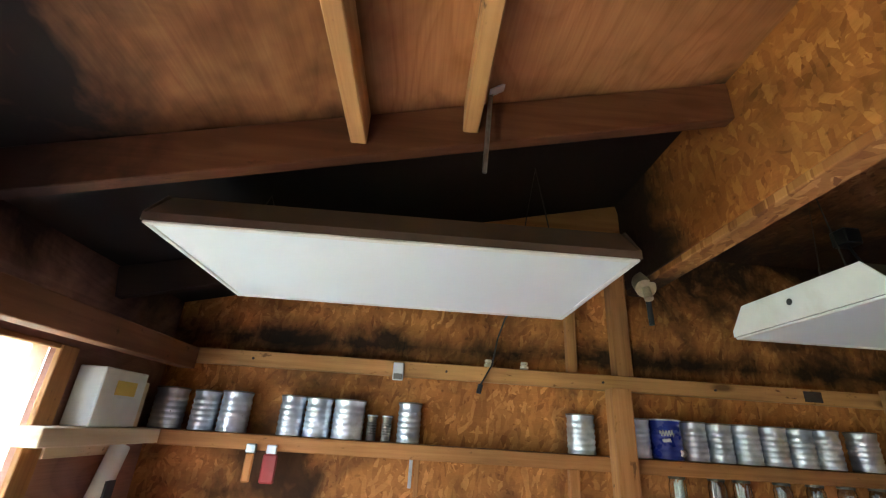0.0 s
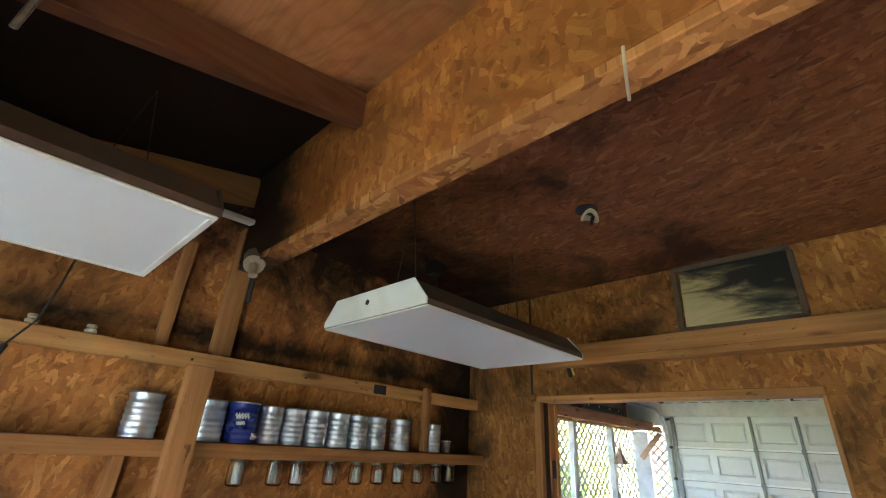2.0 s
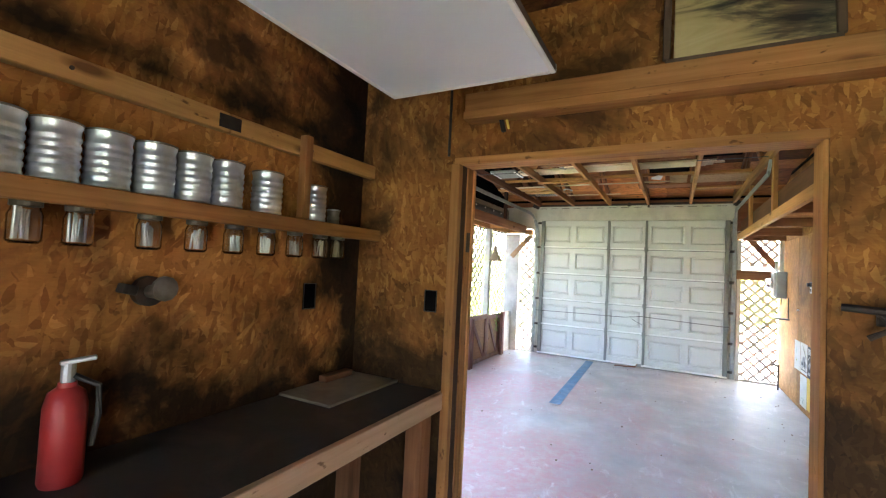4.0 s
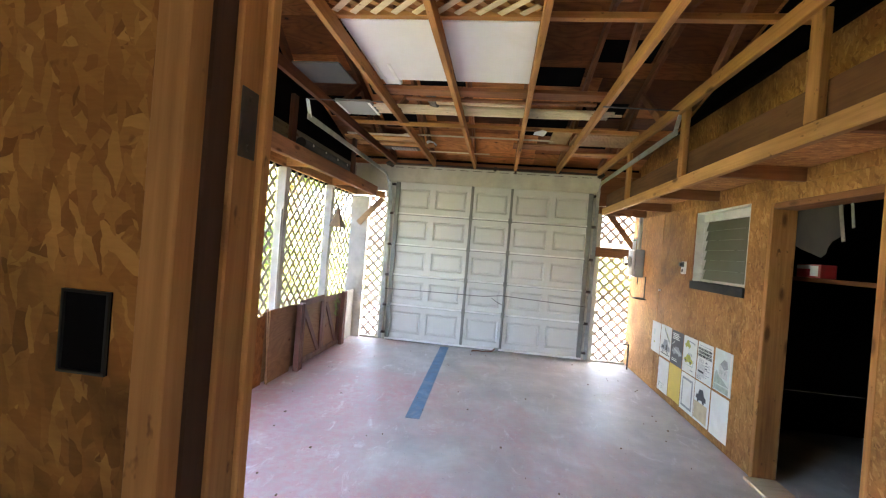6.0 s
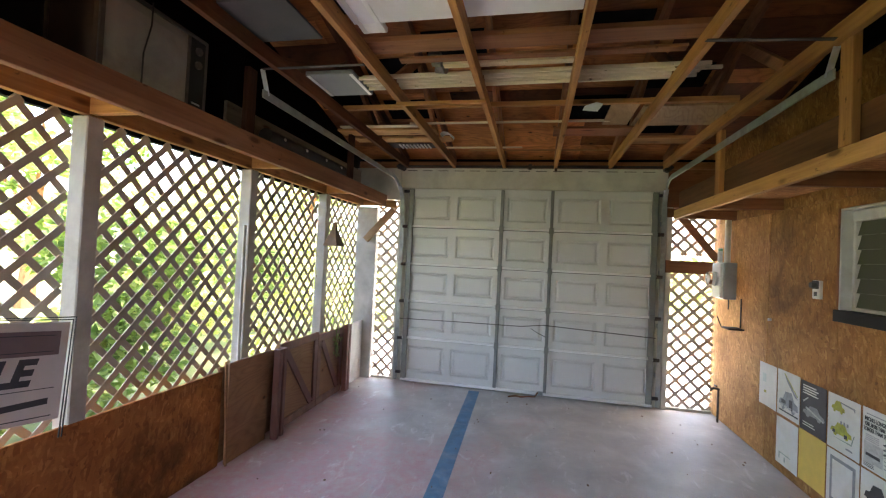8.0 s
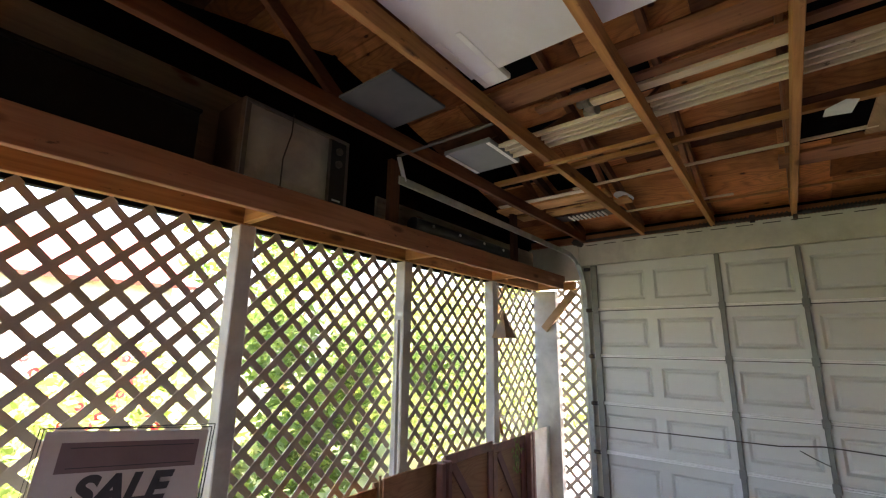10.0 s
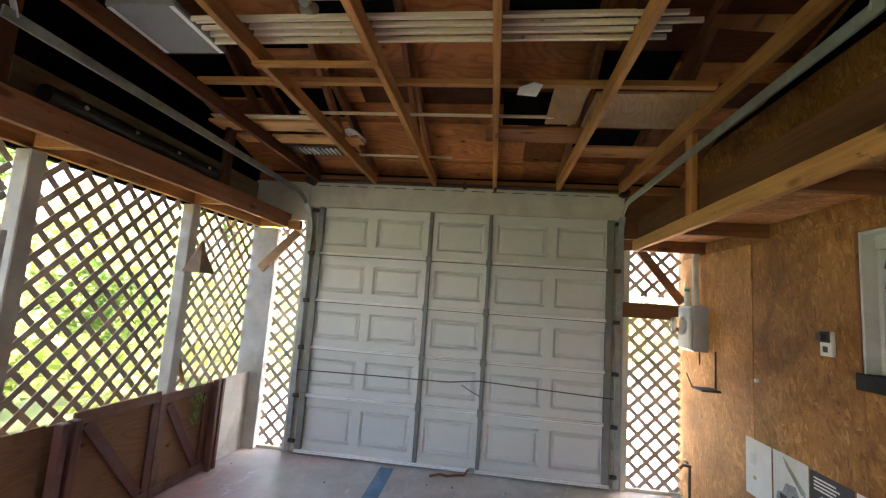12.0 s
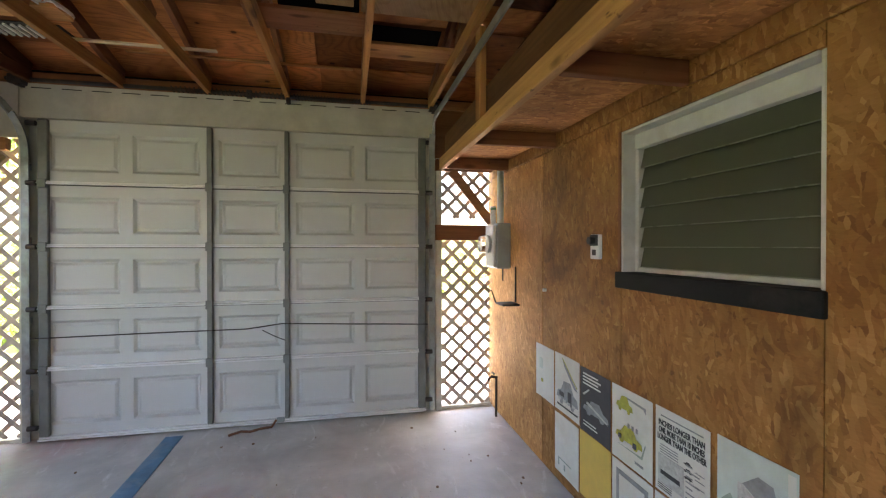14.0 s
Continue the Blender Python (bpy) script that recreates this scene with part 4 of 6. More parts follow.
def jar(x, fill):
    j = thing("glass_jar", "clear glass jar with bright rods for glints, hung under the shelf", "jar", "jars under the shelf")
    r = 0.036
    prof = [(0.002, 0.0), (0.028, 0.0), (r, 0.008), (r, 0.075), (0.030, 0.090), (0.030, 0.098), (0.027, 0.098), (0.027, 0.090), (r - 0.003, 0.074), (r - 0.003, 0.010), (0.026, 0.005), (0.002, 0.005)]
    smooth(part("glass", lathe(bmesh.new(), (0, 0, 0), prof, 18), GLASS, j), 60)
    part("lid", lathe(bmesh.new(), (0, 0, 0), [(0.033, 0.095), (0.034, 0.097), (0.034, 0.111), (0.032, 0.113)], 18), LID, j, "dull metal lid screwed to the shelf")
    # upright bright rods, added to look like glints of the glass
    bm = bmesh.new()
    for k in range(9):
        a, q = random.uniform(0, 6.28), random.uniform(0.008, 0.022)
        p = Vector((q * math.cos(a), q * math.sin(a), 0.010))
        rod(bm, p, p + Vector((random.uniform(-0.006, 0.006), random.uniform(-0.006, 0.006), fill + random.uniform(0.02, 0.04))), 0.004, 6)
    part("nails", bm, TIN if x < 2.2 else IVORY, j)
    j.matrix_basis = pose(x, 2.19, 1.532, 0, 0, 30 * x)


for x in (1.25, 1.43, 1.545, 1.73, 1.885, 2.03, 2.18, 2.33, 2.485, 2.605):
    jar(x, random.uniform(0.02, 0.05))


def outlet_hole(parent, axis, face, a0, a1, z0, z1):
    """An empty outlet box: a thin rim round a black back."""
    def put(lo, hi, d0, d1):
        if axis == "y":
            return ((lo[0], face - d1, lo[1]), (hi[0], face - d0, hi[1]))
        return ((face - d1, lo[0], lo[1]), (face - d0, hi[0], hi[1]))
    # flat black back paints the dark of the open hole
    part("back", boxes(put((a0, z0), (a1, z1), 0.0, 0.002)), VOID_BLACK, parent)
    e = 0.004
    part("rim", boxes(put((a0, z0), (a0 + e, z1), 0.0022, 0.006), put((a1 - e, z0), (a1, z1), 0.0022, 0.006), put((a0 + e, z0), (a1 - e, z0 + e), 0.0022, 0.006), put((a0 + e, z1 - e), (a1 - e, z1), 0.0022, 0.006)), BLACK, parent)


def small_workshop():
    # battens
    for lo, hi in (((0.785, 2.235, 0.0), (0.83, 2.277, 1.64)), ((2.325, 2.145, 1.703), (2.365, 2.188, 2.07)), ((0.80, 2.235, 2.06), (0.85, 2.277, 2.55))):
        tagged(part("batten", boxes((lo, hi), bevel=0.003), WZ), "short sawn wooden batten on the OSB wall", "batten", "wall battens")
    # rail and shelf on the window wall
    tagged(part("wall_rail", boxes(((-1.02, -1.5, 1.955), (-0.95, 2.186, 2.05)), bevel=0.003), WY_D), "reddish lumber plate along the window wall", "rail")
    sh = thing("corner_shelf", "short pale pine shelf in the corner beside the window", "shelf")
    board("plank", (-1.105, 1.50, 1.645), (-0.99, 2.128, 1.70), PINE, sh)
    board("cleat", (-1.1285, 1.69, 1.60), (-1.106, 2.12, 1.70), PINE, sh)
    ca = thing("carton", "white printed carton with yellow label on the corner shelf", "box")
    part("body", boxes(((-1.115, 1.72, 1.702), (-1.02, 1.98, 1.90)), bevel=0.004), PAPER, ca)
    part("label", boxes(((-1.0195, 1.80, 1.81), (-1.018, 1.92, 1.86))), YELLOW, ca)
    part("flap", boxes(((-1.11, 1.985, 1.702), (-1.03, 2.02, 1.87)), bevel=0.002), PINE, ca)
    w = thing("window_2", "small workshop window with a pale lumber frame", "window", kind="structure")
    board("frame_side", (WEST + 0.001, 1.605, 0.98), (WEST + 0.022, 1.685, 1.95), WZ, w)
    board("frame_side", (WEST + 0.001, 0.84, 0.98), (WEST + 0.022, 0.91, 1.95), WZ, w)
    board("frame_top", (WEST + 0.001, 0.91, 1.935), (WEST + 0.02, 1.605, 1.952), WY, w)
    board("sill", (WEST + 0.001, 0.91, 0.98), (WEST + 0.05, 1.605, 1.02), WY, w)
    pane = part("pane", boxes(((WEST - 0.04, 0.882, 1.002), (WEST - 0.036, 1.628, 1.943))), GLASS, w)
    pane.visible_shadow = False
    tb = thing("caulk_tube", "white tube with dark print leaning in the corner under the shelf", "tube")
    smooth(part("body", rod(bmesh.new(), (-1.06, 1.90, 1.30), (-1.07, 2.02, 1.63), 0.035, 16), PAPER, tb))
    part("print", boxes(((-1.03, 1.93, 1.45), (-1.022, 1.98, 1.52))), INK, tb)
    # brushes on the shelf's edge
    for x, m, wd in ((-0.60, ORANGE, 0.035), (-0.515, REDP, 0.06)):
        b = thing("paint_brush", "paint brush with %s handle hung on the shelf edge" % ("an orange" if wd < 0.05 else "a wide red"), "brush", "hung brushes")
        part("ferrule", boxes(((x - 0.02, 2.108, 1.63), (x + 0.02, 2.126, 1.665)), bevel=0.003), TIN, b)
        part("handle", boxes(((x - wd / 2, 2.11, 1.52), (x + wd / 2, 2.124, 1.629)), bevel=0.006), m, b)
    tg = thing("parts_bag", "small clear bag of screws pinned to the rail", "bag")
    part("bag", boxes(((-0.05, 2.176, 1.965), (0.0, 2.188, 2.045)), bevel=0.004), WHITE_PL, tg)
    part("screws", boxes(((-0.045, 2.172, 1.97), (-0.005, 2.177, 1.995)), bevel=0.002), TIN_DARK, tg)
    cl = thing("chisel", "narrow tool hung under the shelf", "tool")
    part("blade", boxes(((0.06, 2.16, 1.53), (0.075, 2.166, 1.643)), bevel=0.002), TIN, cl)
    part("handle", boxes(((0.085, 2.155, 1.50), (0.105, 2.17, 1.643)), bevel=0.003), WZ, cl)
    for x in (0.40, 0.575):
        k = thing("insulator", "white porcelain knob insulator on the rail", "insulator", "porcelain knobs")
        smooth(part("knob", lathe(bmesh.new(), (x, 2.205, 2.056), [(0.014, 0), (0.02, 0.004), (0.02, 0.014), (0.012, 0.018), (0.018, 0.024), (0.016, 0.034)], 14), IVORY, k))
    cd = thing("extension_lead", "thin dark hanging cord with a black plug", "cord")
    part("wire", tube(bmesh.new(), [(0.43, 1.66, 2.25), (0.43, 1.95, 2.23), (0.43, 2.12, 2.18), (0.41, 2.15, 2.06), (0.36, 2.16, 1.97)], 0.004), BLACK, cd)
    part("plug", rod(bmesh.new(), (0.36, 2.16, 1.97), (0.35, 2.16, 1.93), 0.011, 10), BLACK, cd)
    # outlets
    for x0, x1, z0, z1 in ((1.296, 1.372, 1.29, 1.41), (2.485, 2.565, 1.285, 1.41)):
        o = thing("outlet", "empty black outlet box set in the OSB wall", "outlet", "outlets")
        outlet_hole(o, "y", 2.2795, x0, x1, z0, z1)
    o = thing("outlet", "empty black outlet box set in the OSB partition", "outlet", "outlets")
    outlet_hole(o, "x", 2.8845, 1.767, 1.838, 1.29, 1.40)
    vl = thing("wall_valve", "dark iron valve with a round handle on the wall", "valve")
    part("flange", rod(bmesh.new(), (1.78, 2.279, 1.395), (1.78, 2.25, 1.395), 0.05, 16), DARKSTEEL, vl)
    part("stem", rod(bmesh.new(), (1.78, 2.249, 1.395), (1.78, 2.16, 1.395), 0.022, 12), TIN_DARK, vl)
    part("wheel", rod(bmesh.new(), (1.77, 2.159, 1.41), (1.77, 2.145, 1.41), 0.04, 12), TIN_DARK, vl)
    part("lever", beam(bmesh.new(), (1.72, 2.23, 1.40), (1.68, 2.23, 1.41), 0.05, 0.03), DARKSTEEL, vl)
    ex = thing("fire_extinguisher", "small red fire extinguisher with a grey nozzle on the bench", "extinguisher")
    smooth(part("cylinder", lathe(bmesh.new(), (1.52, 2.12, 0.912), [(0.044, 0), (0.048, 0.01), (0.048, 0.20), (0.040, 0.235), (0.022, 0.25), (0.02, 0.262)], 20), REDP, ex))
    part("valve", rod(bmesh.new(), (1.52, 2.12, 1.174), (1.52, 2.12, 1.23), 0.016, 12), TIN, ex)
    part("lever", beam(bmesh.new(), (1.50, 2.12, 1.225), (1.57, 2.09, 1.235), 0.018, 0.012), TIN, ex)
    part("hose", tube(bmesh.new(), [(1.53, 2.11, 1.19), (1.575, 2.08, 1.16), (1.578, 2.08, 1.08), (1.57, 2.09, 1.0)], 0.008), BLACK, ex)
    sb = thing("bench_sheet", "loose sheet of pale hardboard on the workbench", "board")
    part("sheet", boxes(((2.36, 1.965, 0.912), (2.868, 2.262, 0.924)), bevel=0.002), PAPERB, sb)
    bk = thing("wood_block", "rough lumber offcuts at the back of the bench", "offcut")
    part("block", boxes(((2.60, 2.205, 0.9245), (2.80, 2.258, 0.955)), bevel=0.004), WX_D, bk)
    ps = thing("power_strip", "white switch plate on the lumber post", "switch")
    part("plate", boxes(((0.905, 1.966, 1.275), (0.98, 1.979, 1.315)), bevel=0.003), WHITE_PL, ps)
    for k in range(3):
        part("toggle", boxes(((0.917 + 0.02 * k, 1.960, 1.288), (0.925 + 0.02 * k, 1.9655, 1.302)), bevel=0.001), WHITE_PL, ps)
    lh = thing("lamp_holder", "ivory porcelain lamp holder at the end of the beam", "lamp holder")
    smooth(part("base", rod(bmesh.new(), (0.905, 1.625, 2.335), (0.885, 1.575, 2.290), 0.042, 20, 0.036), OLD_IVORY, lh))
    part("socket", rod(bmesh.new(), (0.885, 1.575, 2.290), (0.884, 1.56, 2.245), 0.016, 14), OLD_IVORY, lh)
    part("chain", rod(bmesh.new(), (0.90, 1.60, 2.30), (0.905, 1.60, 2.16), 0.010, 8), BLACK, lh)
    br = thing("light_bracket", "white steel bracket arm between beam and shop light", "bracket")
    part("arm", beam(bmesh.new(), (0.887, 1.70, 2.50), (0.66, 1.66, 2.475), 0.035, 0.02), FIX_W, br)
    part("strap", beam(bmesh.new(), (0.66, 1.655, 2.475), (0.585, 1.60, 2.275), 0.02, 0.004, (0, 1, 0)), BLACK, br)
    hk = thing("metal_hook", "galvanised hanger strap hooked over the purlin", "hook")
    part("strap", beam(bmesh.new(), (0.200, 0.955, 2.57), (0.187, 0.945, 2.32), 0.012, 0.004, (0, 1, 0)), TIN_DARK, hk)
    part("clip", beam(bmesh.new(), (0.195, 0.95, 2.565), (0.245, 0.95, 2.60), 0.03, 0.006), WHITE_PL, hk)
    # partition
    lg = thing("ledger", "long lumber ledge on the partition above the doorway", "ledge")
    board("ledge", (2.80, -2.3, 2.265), (2.884, 1.62, 2.352), WY, lg)
    board("lip", (2.785, -2.3, 2.225), (2.884, 1.62, 2.2645), WY, lg)
    pc = thing("picture", "smoke-blackened framed picture leaning on the ledge", "picture")
    part("canvas", beam(bmesh.new(), (2.862, 0.25, 2.545), (2.862, 0.74, 2.545), 0.010, 0.36, (0.12, 0, 1)), PICTURE, pc)
    for a, b in (((2.84, 0.23, 2.367), (2.84, 0.77, 2.367)), ((2.872, 0.23, 2.72), (2.872, 0.77, 2.72))):
        part("frame_bar", beam(bmesh.new(), a, b, 0.016, 0.028), BROWN_METAL, pc)
    for y in (0.235, 0.765):
        part("frame_bar", beam(bmesh.new(), (2.842, y, 2.38), (2.872, y, 2.705), 0.028, 0.016), BROWN_METAL, pc)
    hk = thing("wall_hook", "black iron hook on the partition beside the doorway", "hook")
    part("plate", boxes(((2.872, 0.05, 1.40), (2.884, 0.13, 1.45)), bevel=0.003), DARKSTEEL, hk)
    part("arm", tube(bmesh.new(), [(2.87, 0.22, 1.455), (2.84, 0.12, 1.45), (2.84, 0.05, 1.46), (2.85, -0.02, 1.42)], 0.013), DARKSTEEL, hk)
    part("arm", tube(bmesh.new(), [(2.86, 0.13, 1.44), (2.83, 0.10, 1.40), (2.84, 0.16, 1.36)], 0.010), DARKSTEEL, hk)
    ph = thing("brush_handle", "short black and yellow handle hung under the ledge", "handle")
    part("grip", beam(bmesh.new(), (2.86, 1.46, 2.25), (2.86, 1.44, 2.17), 0.02, 0.02), BLACK, ph)
    part("stripe", beam(bmesh.new(), (2.86, 1.435, 2.25), (2.86, 1.415, 2.18), 0.008, 0.012), YELLOW, ph)
    cn = thing("conduit", "thin dark conduit down the partition", "pipe")
    part("pipe", rod(bmesh.new(), (2.878, 1.735, 2.08), (2.878, 1.735, 2.733), 0.007, 8), DARKSTEEL, cn)
    # ceiling
    co = thing("wire_coil", "white cable coiled out of a ceiling hole", "cable")
    part("hole", rod(bmesh.new(), (1.968, 0.823, 2.7345), (1.968, 0.823, 2.730), 0.05, 16), BLACK, co)
    for k in range(3):
        part("loop", tube(bmesh.new(), [(1.975 + (0.035 + 0.004 * k) * math.cos(a), 0.815 + 0.03 * math.sin(a), 2.705 - 0.006 * k + 0.012 * math.sin(2 * a)) for a in [2 * math.pi * q / 16 for q in range(17)]], 0.006, 6), IVORY, co)
    part("end", tube(bmesh.new(), [(1.96, 0.80, 2.70), (1.955, 0.79, 2.68), (1.95, 0.80, 2.64)], 0.008), BLACK, co)
    bb = thing("junction_box", "black electrical box under the ceiling with a cord to the light", "box")
    part("box", boxes(((1.955, 1.765, 2.655), (2.035, 1.845, 2.733)), bevel=0.006), BLACK, bb)
    part("cord", tube(bmesh.new(), [(1.99, 1.80, 2.655), (1.985, 1.76, 2.55), (1.97, 1.62, 2.38), (1.95, 1.55, 2.262)], 0.006), BLACK, bb)
    zt = thing("string_loop", "loop of white string round the beam", "string")
    part("string", tube(bmesh.new(), [(0.886, 0.231, 2.34), (0.887, 0.233, 2.306), (0.925, 0.246, 2.304), (0.968, 0.260, 2.305), (0.9695, 0.262, 2.33)], 0.003), IVORY, zt)
    # chains of the lights
    for x, y, z0, z1 in ((-0.45, 1.35, 2.28, 2.43), (0.42, 1.35, 2.28, 2.62), (1.42, 1.36, 2.255, 2.735), (2.15, 1.36, 2.255, 2.735)):
        ch = thing("light_chain", "thin twisted wire holding a shop light", "wire", "light hangers")
        part("wire", tube(bmesh.new(), [(x - 0.06, y, z0 - 0.002), (x, y, z1), (x + 0.06, y, z0 - 0.002)], 0.003, 5), DARKSTEEL, ch)


def picture_mat():
    m, nt, b = mat("smoked_canvas", 0.6)
    v = flat_coords(nt, "x")
    n = noise_tex(nt, mapped(nt, v, (2.2, 9.0, 1), (0, 0, 0.35)), 1.0, 5.0, 0.6, 1.0)
    sep = nt.nodes.new("ShaderNodeSeparateXYZ")
    nt.links.new(v, sep.inputs[0])
    g = maths(nt, "ADD", n, maths(nt, "MULTIPLY", maths(nt, "SUBTRACT", sep.outputs[0], 0.5), 0.7))
    g = maths(nt, "SUBTRACT", g, maths(nt, "MULTIPLY", maths(nt, "SUBTRACT", sep.outputs[1], 2.53), 1.2))
    col = ramp(nt, g, [(0.36, (0.010, 0.009, 0.008)), (0.46, (0.10, 0.08, 0.045)), (0.58, (0.42, 0.33, 0.15)), (0.8, (0.55, 0.46, 0.25))])
    nt.links.new(col, b.inputs["Base Color"])
    return m


PICTURE = picture_mat()
PAPERB = plain("hardboard_sheet", (0.36, 0.31, 0.21), 0.7, 0, 0.15, 6, 0.1, (0.15, 0.11, 0.08))
small_workshop()


# ---- garage things ----
def lettering(text, size, material, parent, m, weight=0.02, slant=0.0):
    cu = bpy.data.curves.new("lettering", "FONT")
    cu.body, cu.size, cu.align_x, cu.align_y, cu.extrude = text, size, "CENTER", "CENTER", 0.0008
    cu.offset, cu.shear = size * weight, slant
    ob = new("lettering_source", cu)
    me = bpy.data.meshes.new_from_object(ob.evaluated_get(bpy.context.evaluated_depsgraph_get()))
    bpy.data.objects.remove(ob)
    me.transform(m)
    me.materials.clear()
    me.materials.append(material)
    t = new("lettering", me)
    t.parent = parent
    return t


def posters():
    y = RIGHT_Y - 0.012 + 0.014
    top = [(7.956, 7.685), (7.668, 7.368), (7.358, 7.066), (7.052, 6.756), (6.738, 6.450), (6.42, 6.132)]
    low = [(7.668, 7.376), (7.362, 7.062), (7.05, 6.752), (6.742, 6.452), (6.432, 6.142)]
    kinds = ["faded", "car", "dark", "yellow_cars", "text", "house"]
    lows = ["sketch", "yellow", "framed", "truck", "blank"]
    labels = {"faded": "faded pale magazine page tacked to the OSB wall", "car": "magazine page with a grey car drawing tacked to the wall", "dark": "dark magazine page with white text and a car",
              "yellow_cars": "magazine page with two yellow-green cars", "text": "magazine page with bold black headline and a car", "house": "pale green-grey page picturing a house and car",
              "sketch": "white page with a small green sketch", "yellow": "plain yellow sheet tacked to the wall", "framed": "page with a grey-bordered picture", "truck": "page with a dark car over a tan field", "blank": "blank white sheet tacked to the wall"}

    def place(u, v, x1, z0, w, h, d):
        return (x1 - u * w, y + d, z0 + v * h)

    for row, names, z0, z1 in ((top, kinds, 0.458, 0.812), (low, lows, 0.082, 0.444)):
        for (xa, xb), k in zip(row, names):
            dz = random.uniform(-0.006, 0.006)
            p = thing("poster", labels[k], "poster", "pages on the house wall")
            base = {"dark": INK, "yellow": YELLOW, "house": GREEN_PAGE}.get(k, PAPER)
            # slightly curled sheet
            bm = bmesh.new()
            n = 6
            cols_ = []
            for i in range(n + 1):
                u = i / n
                lift = 0.001 + 0.004 * abs(math.sin(3.1 * u + xa)) * (1 if i in (0, n) else 0.4)
                cols_.append([bm.verts.new((xa + (xb - xa) * u, y + lift, zz + dz)) for zz in (z0, z1)])
            for a, b in zip(cols_, cols_[1:]):
                bm.faces.new((a[0], b[0], b[1], a[1]))
            ext = bmesh.ops.extrude_face_region(bm, geom=list(bm.faces))
            bmesh.ops.translate(bm, vec=(0, 0.0012, 0), verts=[v for v in ext["geom"] if isinstance(v, bmesh.types.BMVert)])
            bmesh.ops.recalc_face_normals(bm, faces=bm.faces)
            part("sheet", bm, base, p)
            w, h = xa - xb, z1 - z0

            def bar(u0, v0, u1, v1, m, nm="print", d=0.0058):
                part(nm, boxes(((xa - u1 * w, y + d, z0 + dz + v0 * h), (xa - u0 * w, y + d + 0.0008, z0 + dz + v1 * h))), m, p)

            def carshape(u0, v0, u1, v1, m):
                pts = [(0, .25), (.05, .5), (.22, .58), (.34, .95), (.66, 1.0), (.8, .6), (.97, .5), (1, .22), (.86, .2), (.8, .0), (.7, .0), (.64, .18), (.34, .16), (.28, 0), (.18, 0), (.13, .2)]
                bm2 = bmesh.new()
                vs = [bm2.verts.new((xa - (u0 + a * (u1 - u0)) * w, y + 0.0062, z0 + dz + (v0 + b * (v1 - v0)) * h)) for a, b in pts]
                f = bm2.faces.new(vs)
                bmesh.ops.triangulate(bm2, faces=[f])
                part("car_print", bm2, m, p)

            def poly(pts, m):
                bm3 = bmesh.new()
                f3 = bm3.faces.new([bm3.verts.new((xa - u * w, y + 0.0064, z0 + dz + v * h)) for u, v in pts])
                bmesh.ops.triangulate(bm3, faces=[f3])
                part("print", bm3, m, p)

            if k == "car":
                poly(((0.30, 0.95), (0.42, 0.80), (0.80, 0.52), (0.95, 0.50), (0.62, 0.74)), GREY_INK)
                poly(((0.30, 0.955), (0.335, 0.955), (0.93, 0.56), (0.90, 0.55)), OLIVE)
                carshape(0.08, 0.14, 0.95, 0.58, GREY_INK)
                for i in range(4):
                    bar(0.16 + 0.19 * i, 0.20, 0.28 + 0.19 * i, 0.25, PALE_INK, d=0.0066)
                bar(0.10, 0.10, 0.94, 0.13, INK, d=0.0066)
                bar(0.2, 0.28, 0.4, 0.36, INK, d=0.0066)
                bar(0.55, 0.2, 0.7, 0.42, INK, d=0.0066)
            elif k == "dark":
                for i in range(4):
                    bar(0.1, 0.90 - i * 0.05, 0.62 + 0.08 * (i % 2), 0.925 - i * 0.05, PAPER)
                carshape(0.1, 0.3, 0.95, 0.55, GREY_INK)
                poly(((0.08, 0.58), (0.30, 0.70), (0.34, 0.69), (0.14, 0.57)), PALE_INK)
                poly(((0.25, 0.50), (0.9, 0.36), (0.92, 0.33), (0.22, 0.46)), PALE_INK)
                bar(0.12, 0.16, 0.55, 0.18, PAPER)
                bar(0.12, 0.11, 0.6, 0.13, PAPER)
            elif k == "yellow_cars":
                carshape(0.12, 0.68, 0.55, 0.90, OLIVE)
                poly(((0.40, 0.90), (0.86, 0.88), (0.86, 0.80), (0.80, 0.85), (0.42, 0.875)), GREY_INK)
                for u in (0.42, 0.52, 0.62):
                    bar(u, 0.50, u + 0.05, 0.56, GREY_INK)
                poly(((0.12, 0.22), (0.75, 0.24), (0.84, 0.42), (0.86, 0.41), (0.78, 0.21)), GREEN_INK)
                carshape(0.1, 0.26, 0.78, 0.52, OLIVE)
                bar(0.18, 0.30, 0.26, 0.36, INK, d=0.0066)
                bar(0.55, 0.28, 0.64, 0.35, INK, d=0.0066)
                bar(0.6, 0.10, 0.8, 0.13, GREY_INK)
            elif k == "text":
                bar(0.12, 0.90, 0.9, 0.915, GREY_INK)
                for i, (tx, sx) in enumerate((("INCHES LONGER THAN", 0.70), ("ONE, MORE THAN 10 INCHES", 0.55), ("LONGER THAN THE OTHER", 0.62))):
                    lettering(tx, 0.033, INK, p, pose((xa + xb) / 2, y + 0.0062, z0 + dz + h * (0.82 - 0.085 * i), 90, 0, 180) @ Matrix.Diagonal((sx, 1, 1, 1)))
                for i in range(3):
                    carshape(0.56, 0.50 - 0.075 * i, 0.72, 0.545 - 0.075 * i, INK)
                    bar(0.76, 0.48 - 0.075 * i, 0.92, 0.49 - 0.075 * i, GREY_INK)
                for i in range(4):
                    bar(0.10, 0.47 + 0.03 * i, 0.46, 0.48 + 0.03 * i, GREY_INK)
                bar(0.07, 0.12, 0.57, 0.45, PALE_INK, d=0.0060)
